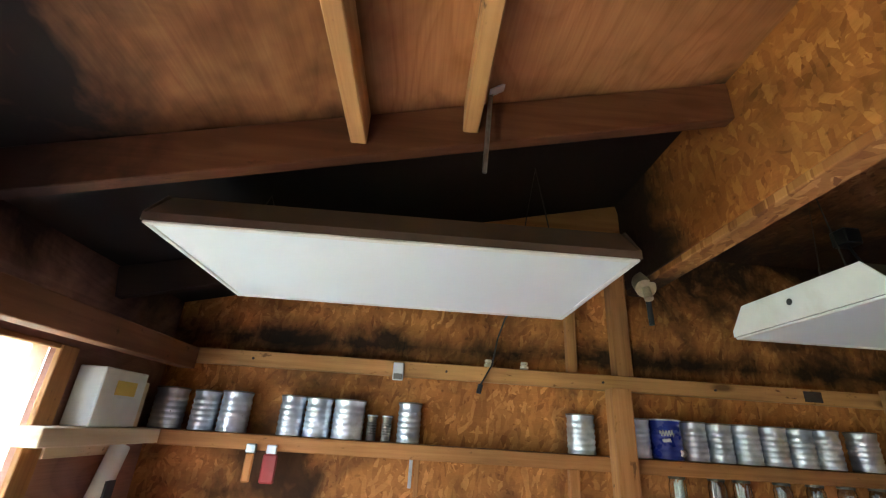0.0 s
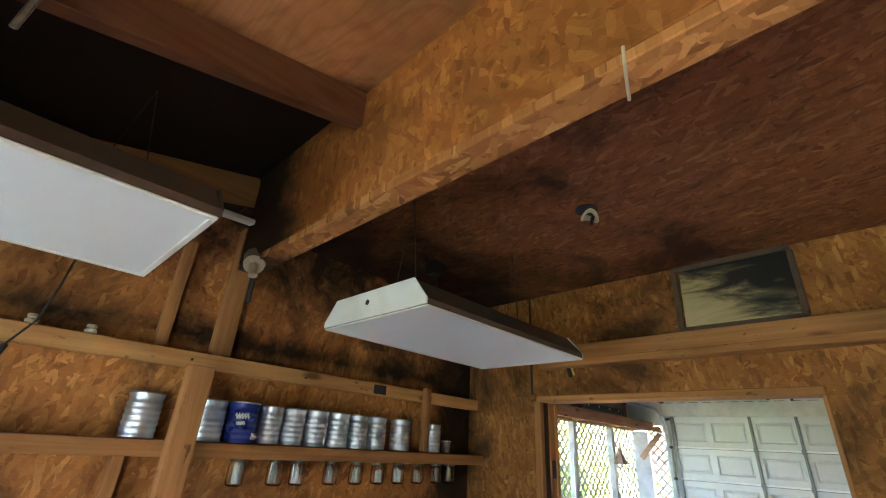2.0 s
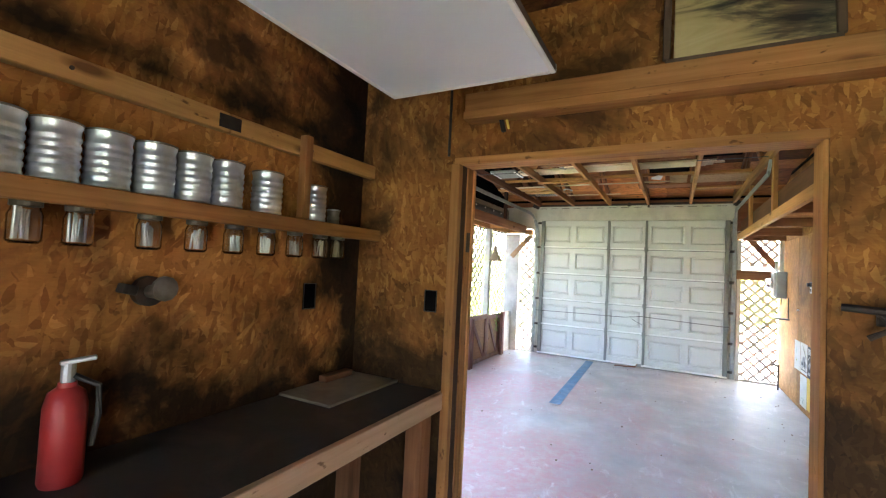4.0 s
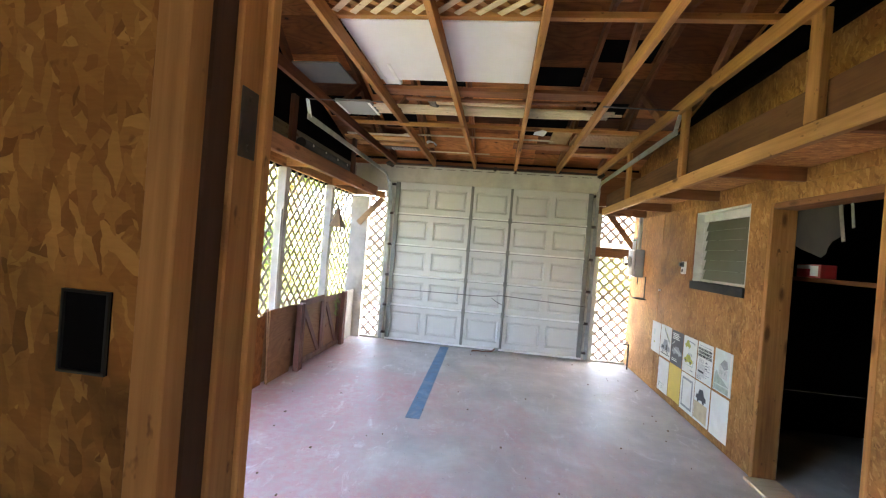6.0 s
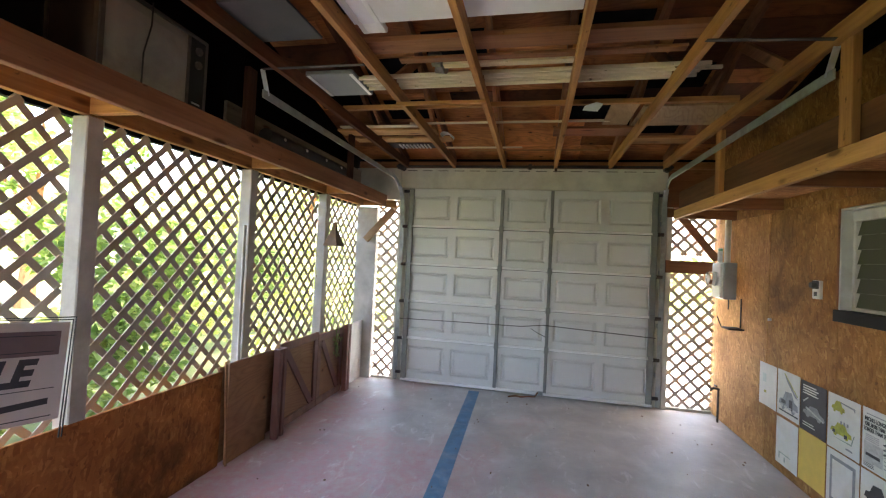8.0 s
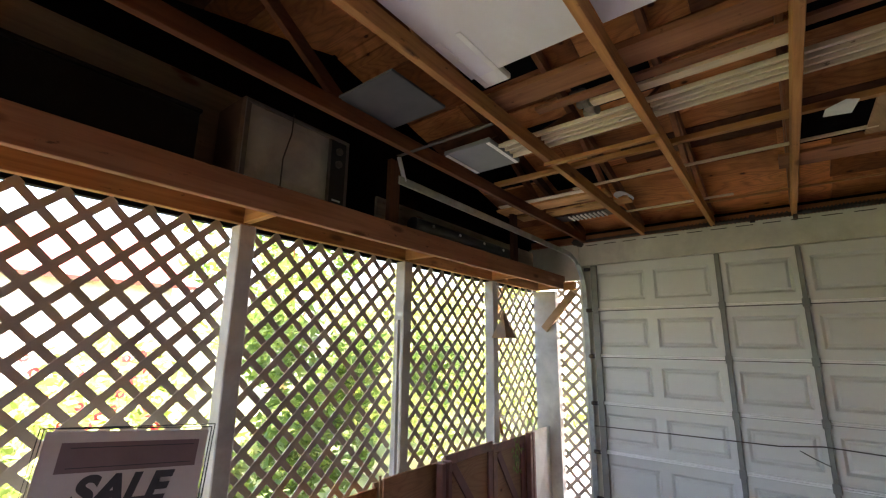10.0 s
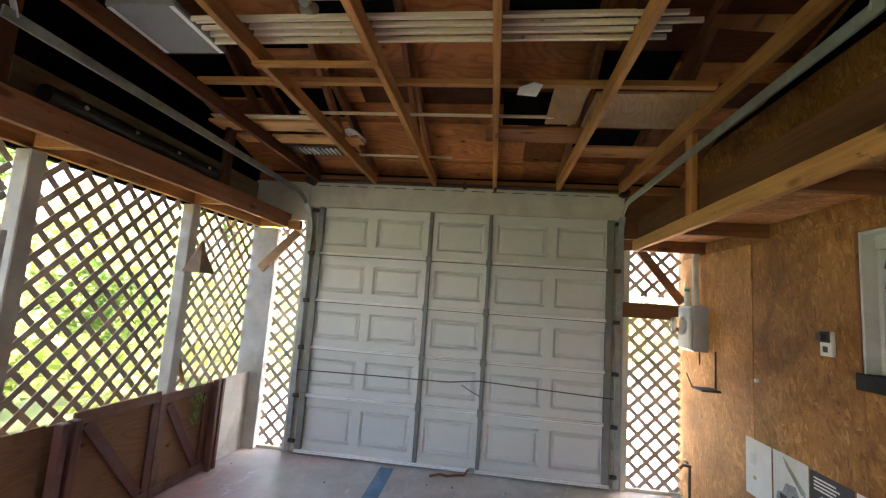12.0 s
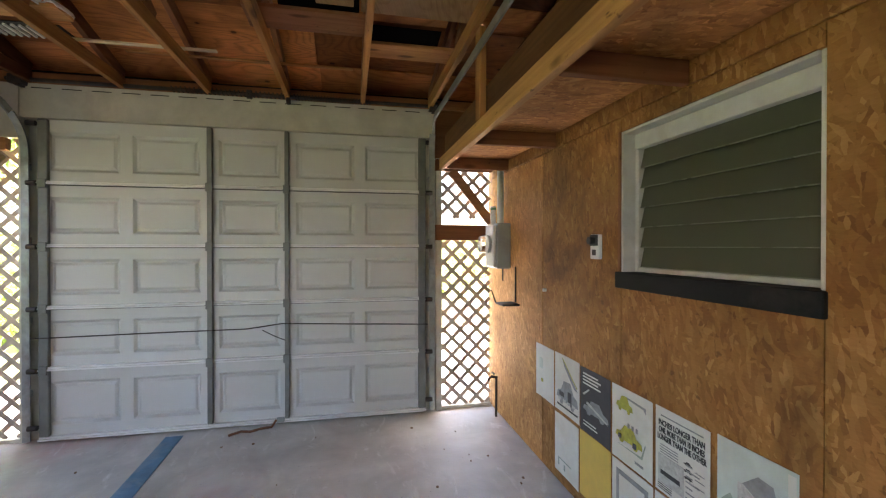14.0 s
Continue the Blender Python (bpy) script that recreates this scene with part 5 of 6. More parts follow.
                carshape(0.08, 0.16, 0.55, 0.42, GREY_INK)
                bar(0.12, 0.22, 0.5, 0.27, INK, d=0.0066)
                for i in range(7):
                    bar(0.6, 0.14 + 0.06 * i, 0.72 + 0.12 * (i % 2), 0.155 + 0.06 * i, GREY_INK)
                for i in range(4):
                    bar(0.06, 0.04 + 0.025 * i, 0.34, 0.05 + 0.025 * i, INK)
            elif k == "house":
                bar(0.90, 0.03, 0.985, 0.97, PAPER)
                bar(0.04, 0.03, 0.89, 0.16, GREEN_INK)
                poly(((0.36, 0.66), (0.56, 0.80), (0.74, 0.78), (0.80, 0.62), (0.60, 0.56)), GREY_INK)
                poly(((0.30, 0.38), (0.30, 0.66), (0.36, 0.655), (0.58, 0.555), (0.78, 0.60), (0.78, 0.34)), PALE_INK)
                for u in (0.36, 0.46, 0.64):
                    bar(u, 0.44, u + 0.045, 0.53, GREEN_INK, d=0.0068)
                poly(((0.05, 0.17), (0.08, 0.40), (0.2, 0.5), (0.29, 0.4), (0.6, 0.3), (0.88, 0.2)), GREEN_INK)
                carshape(0.12, 0.20, 0.55, 0.34, PALE_INK)
            elif k == "faded":
                bar(0.2, 0.55, 0.4, 0.75, GREEN_PAGE)
                bar(0.3, 0.3, 0.42, 0.36, OLIVE)
            elif k == "sketch":
                bar(0.15, 0.12, 0.2, 0.26, GREEN_INK)
                bar(0.2, 0.24, 0.7, 0.26, GREEN_INK)
                bar(0.4, 0.1, 0.46, 0.2, GREEN_INK)
            elif k == "framed":
                bar(0.12, 0.1, 0.9, 0.9, GREY_INK)
                bar(0.2, 0.16, 0.82, 0.84, PAPER, d=0.0066)
                carshape(0.25, 0.5, 0.75, 0.68, GREY_INK)
            elif k == "truck":
                bar(0.04, 0.06, 0.9, 0.5, TAN)
                carshape(0.12, 0.5, 0.8, 0.85, INK)


PALE_INK = plain("pale_grey_print", (0.55, 0.57, 0.55), 0.75, 0, 0.3, 60)
GREEN_PAGE = plain("pale_green_page", (0.58, 0.66, 0.62), 0.8, 0, 0.12, 12)
TAN = plain("tan_print", (0.55, 0.45, 0.28), 0.8, 0, 0.2, 12)
posters()


def wall_fittings():
    y = RIGHT_Y
    t = thing("switch_box", "white door-opener switch with a black knob on the OSB wall", "switch")
    part("plate", boxes(((7.148, y + 0.002, 1.415), (7.228, y + 0.026, 1.545)), bevel=0.004), WHITE_PL, t)
    part("cover", boxes(((7.150, y + 0.0262, 1.485), (7.226, y + 0.032, 1.543)), bevel=0.003), BLACK, t)
    part("knob", rod(bmesh.new(), (7.188, y + 0.032, 1.512), (7.188, y + 0.06, 1.512), 0.02, 14), BLACK, t)
    part("button", boxes(((7.172, y + 0.0262, 1.435), (7.202, y + 0.030, 1.465))), INK, t)
    m = thing("meter_box", "grey electric meter box with a round glass meter and conduit", "meter")
    part("box", boxes(((8.47, y + 0.001, 1.30), (8.70, y + 0.12, 1.67)), bevel=0.008), GREYBOX, m)
    part("cover", boxes(((8.48, y + 0.1205, 1.31), (8.69, y + 0.15, 1.66)), bevel=0.01), WHITE_PL, m)
    smooth(part("meter", rod(bmesh.new(), (8.585, y + 0.15, 1.50), (8.585, y + 0.23, 1.50), 0.075, 24, 0.068), GLASS_G, m))
    part("dial", rod(bmesh.new(), (8.585, y + 0.1505, 1.50), (8.585, y + 0.17, 1.50), 0.06, 24), PAPER, m)
    smooth(part("conduit", rod(bmesh.new(), (8.60, y + 0.045, 1.671), (8.60, y + 0.045, 2.19), 0.028, 14), WHITE_PAINT, m))
    smooth(part("riser", rod(bmesh.new(), (8.66, y + 0.09, 1.671), (8.66, y + 0.09, 1.82), 0.022, 12), WHITE_PL, m))
    part("band", rod(bmesh.new(), (8.66, y + 0.09, 1.79), (8.66, y + 0.09, 1.81), 0.024, 12), GREEN_BAND, m)
    part("latch", rod(bmesh.new(), (8.50, y + 0.06, 1.20), (8.50, y + 0.06, 1.299), 0.006, 8), DARKSTEEL, m)
    b = thing("iron_bracket", "small rusty iron shelf bracket on the wall", "bracket")
    part("upright", boxes(((8.35, y + 0.001, 1.04), (8.362, y + 0.012, 1.32)), bevel=0.002), DARKSTEEL, b)
    part("shelf", boxes(((8.28, y + 0.001, 1.02), (8.45, y + 0.14, 1.035)), bevel=0.003), DARKSTEEL, b)
    part("brace", beam(bmesh.new(), (8.44, y + 0.14, 1.03), (8.50, y + 0.16, 1.13), 0.01, 0.01), DARKSTEEL, b)
    f = thing("garden_tap", "dark garden tap on a thin standpipe at the wall", "tap")
    part("pipe", rod(bmesh.new(), (8.72, y + 0.04, 0.0), (8.72, y + 0.04, 0.34), 0.011, 10), DARKSTEEL, f)
    part("spout", tube(bmesh.new(), [(8.72, y + 0.03, 0.34), (8.72, y + 0.09, 0.35), (8.72, y + 0.12, 0.32)], 0.012), DARKSTEEL, f)
    part("handle", boxes(((8.69, y + 0.06, 0.37), (8.75, y + 0.075, 0.385)), bevel=0.003), DARKSTEEL, f)
    n = thing("wall_stub", "small white plastic stub in the OSB wall", "fitting")
    part("stub", rod(bmesh.new(), (7.82, y, 1.19), (7.82, y + 0.02, 1.19), 0.012, 10), WHITE_PL, n)
    # sheets of the wall, with open joints
    spans = [(3.0, 4.2), (4.204, 4.995), (5.825, 6.066), (6.994, 7.865), (7.875, 8.95)]
    wall = bpy.data.objects["wall_house"]
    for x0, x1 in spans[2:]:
        # the last sheet takes the brightened copy
        part("panel", boxes(((x0, y - 0.0115, 0.01), (x1, y, 2.098))), OSB_PALE_LIT if x0 > 7.5 else OSB_WALL, wall)
    part("panel", boxes(((6.07, y - 0.0115, 0.01), (6.99, y, 1.285))), OSB_WALL, wall)
    part("panel", boxes(((6.07, y - 0.0115, 2.034), (6.99, y, 2.098))), OSB_WALL, wall)
    # doorway into the house
    d = thing("doorway_frame", "dark stained frame of the doorway into the unlit room", "door frame", kind="structure")
    board("jamb", (5.775, y - 0.16, 0.0), (5.819, y + 0.003, 1.998), WZ, d)
    board("jamb", (4.827, y - 0.16, 0.0), (4.871, y + 0.003, 1.998), WZ, d)
    board("head", (4.873, y - 0.16, 1.955), (5.773, y + 0.003, 1.998), WX_D, d)
    board("threshold", (4.873, y - 0.16, 0.001), (5.773, y + 0.06, 0.022), PINE, d)
    # walls near black, so the lack of light is in their colour
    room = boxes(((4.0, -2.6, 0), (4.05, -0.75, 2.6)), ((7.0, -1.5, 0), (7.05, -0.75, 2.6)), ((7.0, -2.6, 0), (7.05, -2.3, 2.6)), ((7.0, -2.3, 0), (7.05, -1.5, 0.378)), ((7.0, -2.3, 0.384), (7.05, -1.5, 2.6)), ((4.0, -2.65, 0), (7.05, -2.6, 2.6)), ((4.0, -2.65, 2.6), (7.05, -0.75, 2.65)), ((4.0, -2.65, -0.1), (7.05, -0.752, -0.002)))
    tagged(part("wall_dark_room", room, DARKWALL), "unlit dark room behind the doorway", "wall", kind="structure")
    s = thing("room_shelf", "dark shelf inside the unlit room", "shelf")
    # plank darkened too, as if lost in the unlit room
    board("plank", (5.2, -1.30, 1.455), (6.6, -1.0, 1.485), WX_R2, s)
    for x in (5.25, 6.55):
        board("support", (x, -1.28, 0.0), (x + 0.04, -1.04, 1.454), WZ_K, s)
    bx = thing("parcel", "red and white packet on the dark shelf", "packet")
    part("packet", boxes(((5.80, -1.12, 1.487), (6.05, -1.01, 1.585)), bevel=0.004), REDP, bx)
    part("label", boxes(((5.82, -1.009, 1.50), (5.90, -1.008, 1.575))), PAPER, bx)
    part("stripe", boxes(((5.90, -1.009, 1.55), (6.045, -1.008, 1.578))), PAPER, bx)
    cl = thing("hanging_cloth", "grey dust sheet sagging from the head of the unlit doorway", "cloth")
    bm = bmesh.new()
    n = 10
    top, low = [], []
    for k in range(n + 1):
        u = k / n
        x = 5.96 - 0.58 * u
        sag = 1.79 - 0.20 * max(0.0, 1 - abs(u - 0.62) / 0.62) + 0.05 * u
        top.append(bm.verts.new((x, y - 0.168 - 0.012 * math.sin(9 * u), 1.99)))
        low.append(bm.verts.new((x, y - 0.19 - 0.03 * math.sin(11 * u + 1), sag)))
    for k in range(n):
        bm.faces.new((top[k], top[k + 1], low[k + 1], low[k]))
    ext = bmesh.ops.extrude_face_region(bm, geom=list(bm.faces))
    bmesh.ops.translate(bm, vec=(0, -0.003, 0), verts=[v for v in ext["geom"] if isinstance(v, bmesh.types.BMVert)])
    bmesh.ops.recalc_face_normals(bm, faces=bm.faces)
    smooth(part("sheet", bm, DUST, cl))
    hc = thing("door_closer", "pale metal door closer arms under the doorway head", "closer")
    part("arm", beam(bmesh.new(), (5.36, y - 0.14, 1.954), (5.30, y - 0.13, 1.72), 0.03, 0.006, (0, 1, 0)), TIN_DARK, hc)
    part("arm", beam(bmesh.new(), (5.27, y - 0.14, 1.954), (5.23, y - 0.13, 1.80), 0.022, 0.006, (0, 1, 0)), TIN_DARK, hc)


DUST = plain("grey_dust_sheet", (0.045, 0.036, 0.030), 0.9, 0, 0.3, 5, 0.2)
GLASS_G = glass("meter_glass", (0.9, 0.93, 0.93), 0.05)
GREEN_BAND = plain("green_tape", (0.12, 0.32, 0.16), 0.5)
wall_fittings()


def door_hardware():
    for y, name in ((2.985, "left"), (-0.09, "right")):
        t = thing("door_track", "galvanised steel roller track of the garage door", "track", "garage door tracks")
        pts = [(8.925, y, 0.02), (8.925, y, 1.2), (8.925, y, 2.20)]
        for a in range(0, 91, 15):
            pts.append((8.925 - 0.33 * (1 - math.cos(radians(a))), y + (0.06 if y > 1 else 0.03) * a / 90, 2.22 + 0.33 * math.sin(radians(a))))
        yy = pts[-1][1]
        pts.append((6.05, yy, 2.56))
        bm = bmesh.new()
        for a, b in zip(pts, pts[1:]):
            beam(bm, a, b, 0.012, 0.05, (0, 1, 0) if abs(b[2] - a[2]) > abs(b[0] - a[0]) else (0, 0, 1), 0.0)
        part("rail", bm, STEEL, t)
        for z in (0.35, 0.9, 1.5, 2.05):
            part("bracket", boxes(((8.93, y - 0.02, z), (8.965, y + 0.035, z + 0.05)), bevel=0.003), STEEL, t)
        sgn = 1 if y > 1 else -1
        part("hanger", beam(bmesh.new(), (6.10, yy, 2.56), (6.06, yy + 0.02 * sgn, 2.72), 0.004, 0.032, (0, 1, 0)), TIN, t)
        if sgn > 0:
            part("angle_iron", beam(bmesh.new(), (6.03, yy, 2.705), (6.02, 2.36, 2.698), 0.03, 0.004), DARKSTEEL, t)
        else:
            part("angle_iron", beam(bmesh.new(), (6.03, yy, 2.72), (5.93, 0.55, 2.697), 0.03, 0.004), DARKSTEEL, t)
    for x, y0, y1, top in ((6.22, 3.245, 3.285, 2.80), (7.79, 3.20, 3.238, 2.84), (6.0, -0.118, -0.08, 2.80), (7.47, -0.118, -0.08, 2.70), (4.55, -0.118, -0.08, 2.70)):
        z0 = 2.347 if y0 > 1 else 2.192
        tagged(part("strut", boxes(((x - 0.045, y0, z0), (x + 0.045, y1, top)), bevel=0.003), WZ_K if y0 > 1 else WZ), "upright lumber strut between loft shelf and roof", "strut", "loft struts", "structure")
    s = thing("torsion_spring", "dark torsion shaft and springs above the garage door", "spring")
    part("shaft", rod(bmesh.new(), (8.90, 3.02, 2.715), (8.90, -0.12, 2.715), 0.012, 10), DARKSTEEL, s)
    for a, b in ((2.0, 1.15), (1.08, 0.45)):
        bm = bmesh.new()
        pts = []
        n = 26
        for k in range(n * 6 + 1):
            an = k / 6 * 2 * math.pi
            pts.append((8.90 + 0.022 * math.cos(an), a + (b - a) * k / (n * 6), 2.715 + 0.022 * math.sin(an)))
        part("spring", tube(bm, pts, 0.006, 5), DARKSTEEL, s)
    for y in (3.0, 1.12, -0.10):
        part("bearing", boxes(((8.87, y - 0.015, 2.66), (8.938, y + 0.015, 2.76)), bevel=0.004), DARKSTEEL, s)
    part("drum", rod(bmesh.new(), (8.90, 3.03, 2.715), (8.90, 2.97, 2.715), 0.05, 16), DARKSTEEL, s)
    part("drum", rod(bmesh.new(), (8.90, -0.06, 2.715), (8.90, -0.12, 2.715), 0.05, 16), DARKSTEEL, s)
    c = thing("lock_cable", "thin dark lock rod across the garage door", "cable")
    part("rod", tube(bmesh.new(), [(8.925, 2.97, 0.79), (8.928, 2.2, 0.80), (8.928, 1.45, 0.805), (8.925, 1.18, 0.84)], 0.005), DARKSTEEL, c)
    part("rod", tube(bmesh.new(), [(8.925, 1.18, 0.84), (8.928, 0.6, 0.815), (8.926, -0.05, 0.79)], 0.005), DARKSTEEL, c)
    part("link", tube(bmesh.new(), [(8.925, 1.33, 0.79), (8.925, 1.24, 0.74), (8.925, 1.15, 0.70)], 0.004), DARKSTEEL, c)
    door = bpy.data.objects["garage_door"]
    for z in (0.546, 1.01, 1.478, 1.955):
        for y in (2.88, 1.73, 1.14, 0.0):
            part("hinge", boxes(((8.915, y - 0.028, z - 0.035), (8.9335, y + 0.028, z + 0.035)), bevel=0.004), DOOR_RIB, door)
    for z in (0.12, 0.546, 1.01, 1.478, 1.955, 2.40):
        for y in (2.945, -0.06):
            part("roller", rod(bmesh.new(), (8.922, y - 0.03, z), (8.922, y + 0.03, z), 0.02, 10), DARKSTEEL, door)
    part("bottom_seal", boxes(((8.962, -0.03, 0.0005), (8.998, 2.91, 0.018)), bevel=0.004), BLACK, door)
    part("handle", boxes(((8.915, 1.16, 0.02), (8.9335, 1.22, 0.06)), bevel=0.004), STEEL, door)
    part("handle", boxes(((8.922, 1.50, 1.03), (8.934, 1.62, 1.045)), bevel=0.003), WHITE_PL, door)
    r = thing("pull_rope", "frayed brown pull rope lying by the garage door", "rope")
    part("rope", tube(bmesh.new(), [(8.90, 1.22, 0.05), (8.86, 1.25, 0.012), (8.84, 1.34, 0.011), (8.80, 1.40, 0.011), (8.82, 1.47, 0.011), (8.76, 1.55, 0.011)], 0.010), WX_D, r)


door_hardware()


PALE_BRACE = wood("weathered_brace", "y", (0.46, 0.31, 0.19), (0.27, 0.165, 0.09), 0.75, 0.4)


def right_end():
    s = thing("side_frame", "red-brown cross rail and brace beside the garage door", "frame", kind="structure")
    board("cross_rail", (8.93, -0.655, 1.535), (8.975, -0.125, 1.675), WY_D, s)
    part("brace", beam(bmesh.new(), (8.93, -0.27, 2.16), (8.93, -0.64, 1.70), 0.08, 0.035, (1, 0, 0)), WY_D, s)
    board("plate", (8.93, -0.655, 2.16), (8.975, -0.125, 2.262), WY_D, s)
    board("sill", (8.97, -0.655, 0.0), (9.03, -0.19, 0.03), TRIM_W, s)
    s = thing("corner_frame", "weathered corner boards and brace beside the garage door", "frame", kind="structure")
    part("brace", beam(bmesh.new(), (8.90, 3.46, 1.76), (8.90, 3.10, 2.16), 0.085, 0.04, (1, 0, 0)), PALE_BRACE, s)
    board("end_plate", (8.865, 3.07, 2.185), (8.925, 3.199, 2.275), WY, s)
    board("corner_post", (8.92, 3.325, 0.0), (9.02, 3.60, 2.19), POST, s)
    board("sill", (8.97, 3.05, 0.0), (9.03, 3.322, 0.03), TRIM_W, s)


right_end()


def gate(x0, x1, y, h, flip):
    g = thing("wooden_gate", "old red-brown framed gate leaning on the low wall", "gate", "leaning gates")
    part("panel", boxes(((x0 + 0.02, y + 0.022, 0.03), (x1 - 0.02, y + 0.032, h - 0.01))), PLY_L, g)
    part("top_rail", boxes(((x0, y, h - 0.075), (x1, y + 0.02, h)), bevel=0.004), RED2, g)
    part("bottom_rail", boxes(((x0, y, 0.01), (x1, y + 0.02, 0.08)), bevel=0.004), RED2, g)
    part("side_rail", boxes(((x0, y, 0.081), (x0 + 0.07, y + 0.02, h - 0.076)), bevel=0.004), RED2, g)
    part("side_rail", boxes(((x1 - 0.07, y, 0.081), (x1, y + 0.02, h - 0.076)), bevel=0.004), RED, g)
    part("brace", beam(bmesh.new(), (x0 + 0.09, y + 0.010, h - 0.08), (x1 - 0.09, y + 0.010, 0.085), 0.07, 0.018, (0, 1, 0)), RED, g)
    return g


def left_clutter():
    b = thing("leaning_board", "dark stained plywood board leaning on the low wall", "board")
    part("board", beam(bmesh.new(), (6.41, 3.43, 0.003), (6.41, 3.475, 0.75), 0.012, 0.012, (0, 1, 0), 0), PLY_L, b)
    part("sheet", boxes(((6.42, 3.445, 0.002), (6.90, 3.462, 0.735)), bevel=0.002), PLY_L, b)
    for x, y in ((6.93, 3.38), (7.01, 3.385)):
        tagged(part("stake", boxes(((x - 0.022, y - 0.03, 0.0), (x + 0.022, y + 0.03, 0.745)), bevel=0.005), RED), "red-brown painted wooden stake leaning on the low wall", "stake", "painted stakes")
    gate(7.05, 7.72, 3.43, 0.765, False)
    gate(7.725, 8.30, 3.43, 0.735, False)
    for x in (8.325, 8.385):
        tagged(part("stake", boxes(((x - 0.02, 3.37, 0.0), (x + 0.02, 3.425, 0.755)), bevel=0.005), RED), "red-brown painted wooden stake leaning on the low wall", "stake", "painted stakes")
    tagged(part("pale_board", boxes(((8.43, 3.45, 0.0), (8.915, 3.465, 0.735)), bevel=0.002), WHITE_PAINT), "weathered off-white board at the corner", "board")
    tagged(part("thin_strip", beam(bmesh.new(), (8.10, 3.56, 0.75), (7.86, 3.565, 1.33), 0.04, 0.012, (0, 1, 0)), WX), "loose wooden strip leaning on the lattice", "strip")
    tagged(part("thin_strip", beam(bmesh.new(), (6.545, 3.475, 0.70), (6.535, 3.475, 1.75), 0.03, 0.012, (0, 1, 0)), WHITE_PAINT), "loose painted strip against a lattice post", "strip")
    f = thing("hanging_plant", "wisp of green plant growing through the lattice", "plant")
    bm = bmesh.new()
    for k in range(70):
        x, z = random.gauss(8.08, 0.035), random.uniform(0.45, 0.76)
        p = Vector((x, 3.405 + random.uniform(-0.02, 0.015), z))
        d = Vector((random.uniform(-0.03, 0.03), random.uniform(-0.015, 0.01), random.uniform(-0.06, -0.01)))
        s = d.cross(Vector((0, 1, 0))).normalized() * 0.005
        bm.faces.new([bm.verts.new(q) for q in (p - s, p + d * 0.5 - s * 1.3, p + d, p + d * 0.5 + s * 1.3, p + s)])
    part("leaves", bm, LEAF, f)
    part("stem", tube(bmesh.new(), [(8.09, 3.46, 0.80), (8.085, 3.41, 0.75), (8.08, 3.405, 0.60), (8.06, 3.405, 0.46)], 0.003, 5), LEAF, f)
    h = thing("hanging_lantern", "tan tapered paper lantern hung on a lattice post", "lantern")
    bm = lathe(bmesh.new(), (0, 0, 0), [(0.112, 0.0), (0.114, 0.008), (0.034, 0.17), (0.031, 0.17), (0.106, 0.010)], 4)
    part("shade", bm, TAN_D, h)
    part("cap", lathe(bmesh.new(), (0, 0, 0.17), [(0.034, 0.001), (0.026, 0.05), (0.010, 0.085)], 8), TAN_D, h)
    part("cord", rod(bmesh.new(), (0, 0, 0.25), (0.04, 0.06, 0.53), 0.003, 6), BLACK, h)
    h.matrix_basis = pose(7.885, 3.40, 1.645, 0, 0, 40)
    # signs
    s = thing("yard_sign", "white wire-framed yard sign reading SALE with an arrow", "sign")
    m = Matrix.Translation((4.955, 3.435, 1.01)) @ pose(0, 0, 0, -4, 6, -5)
    def on(bm):
        bm.transform(m)
        return bm
    part("panel", on(boxes(((-0.285, -0.004, -0.215), (0.285, 0.004, 0.215)), bevel=0.002)), SIGN_W, s)
    part("band", on(boxes(((-0.23, -0.0055, 0.07), (0.25, -0.0042, 0.175)))), MAUVE, s)
    part("band_line", on(boxes(((-0.20, -0.0062, 0.085), (0.23, -0.0056, 0.088)), ((-0.20, -0.0062, 0.155), (0.23, -0.0056, 0.158)))), INK, s)
    t = lettering("SALE", 0.15, INK, s, m @ pose(-0.01, -0.0052, -0.005, 90, 0, 0), 0.045, 0.25)
    part("arrow", on(arrow()), INK, s)
    part("rule", on(boxes(((-0.25, -0.0055, -0.195), (0.25, -0.0042, -0.191)), ((-0.25, -0.0055, -0.075), (0.25, -0.0042, -0.072)))), INK, s)
    bm = bmesh.new()
    for o in (0.293, 0.305):
        tube(bm, [m @ Vector(q) for q in ((-o, -0.006, -0.30), (-o, -0.006, 0.225), (o, -0.006, 0.225 + (o - 0.293)), (o, -0.006, -0.30))], 0.0035, 6)
    part("wire_frame", bm, BLACK, s)
    s = thing("yard_sign", "second yard sign, black and white, leaning at an angle", "sign")
    m = Matrix.Translation((4.36, 3.44, 0.90)) @ pose(0, 0, 0, -8, 24, 0)
    part("panel", on(boxes(((-0.20, -0.004, -0.21), (0.20, 0.004, 0.21)), bevel=0.002)), SIGN_W, s)
    part("block", on(boxes(((-0.19, -0.0055, -0.10), (0.19, -0.0042, 0.08)))), INK, s)
    for u in (-0.15, 0.15):
        part("stake", rod(bmesh.new(), m @ Vector((u, 0.006, -0.20)), (4.36 + u - 0.16, 3.46, 0.0), 0.004, 6), BLACK, s)
    part("mark", on(boxes(((0.02, -0.007, -0.08), (0.16, -0.006, -0.02)), bevel=0.0)), SIGN_W, s)


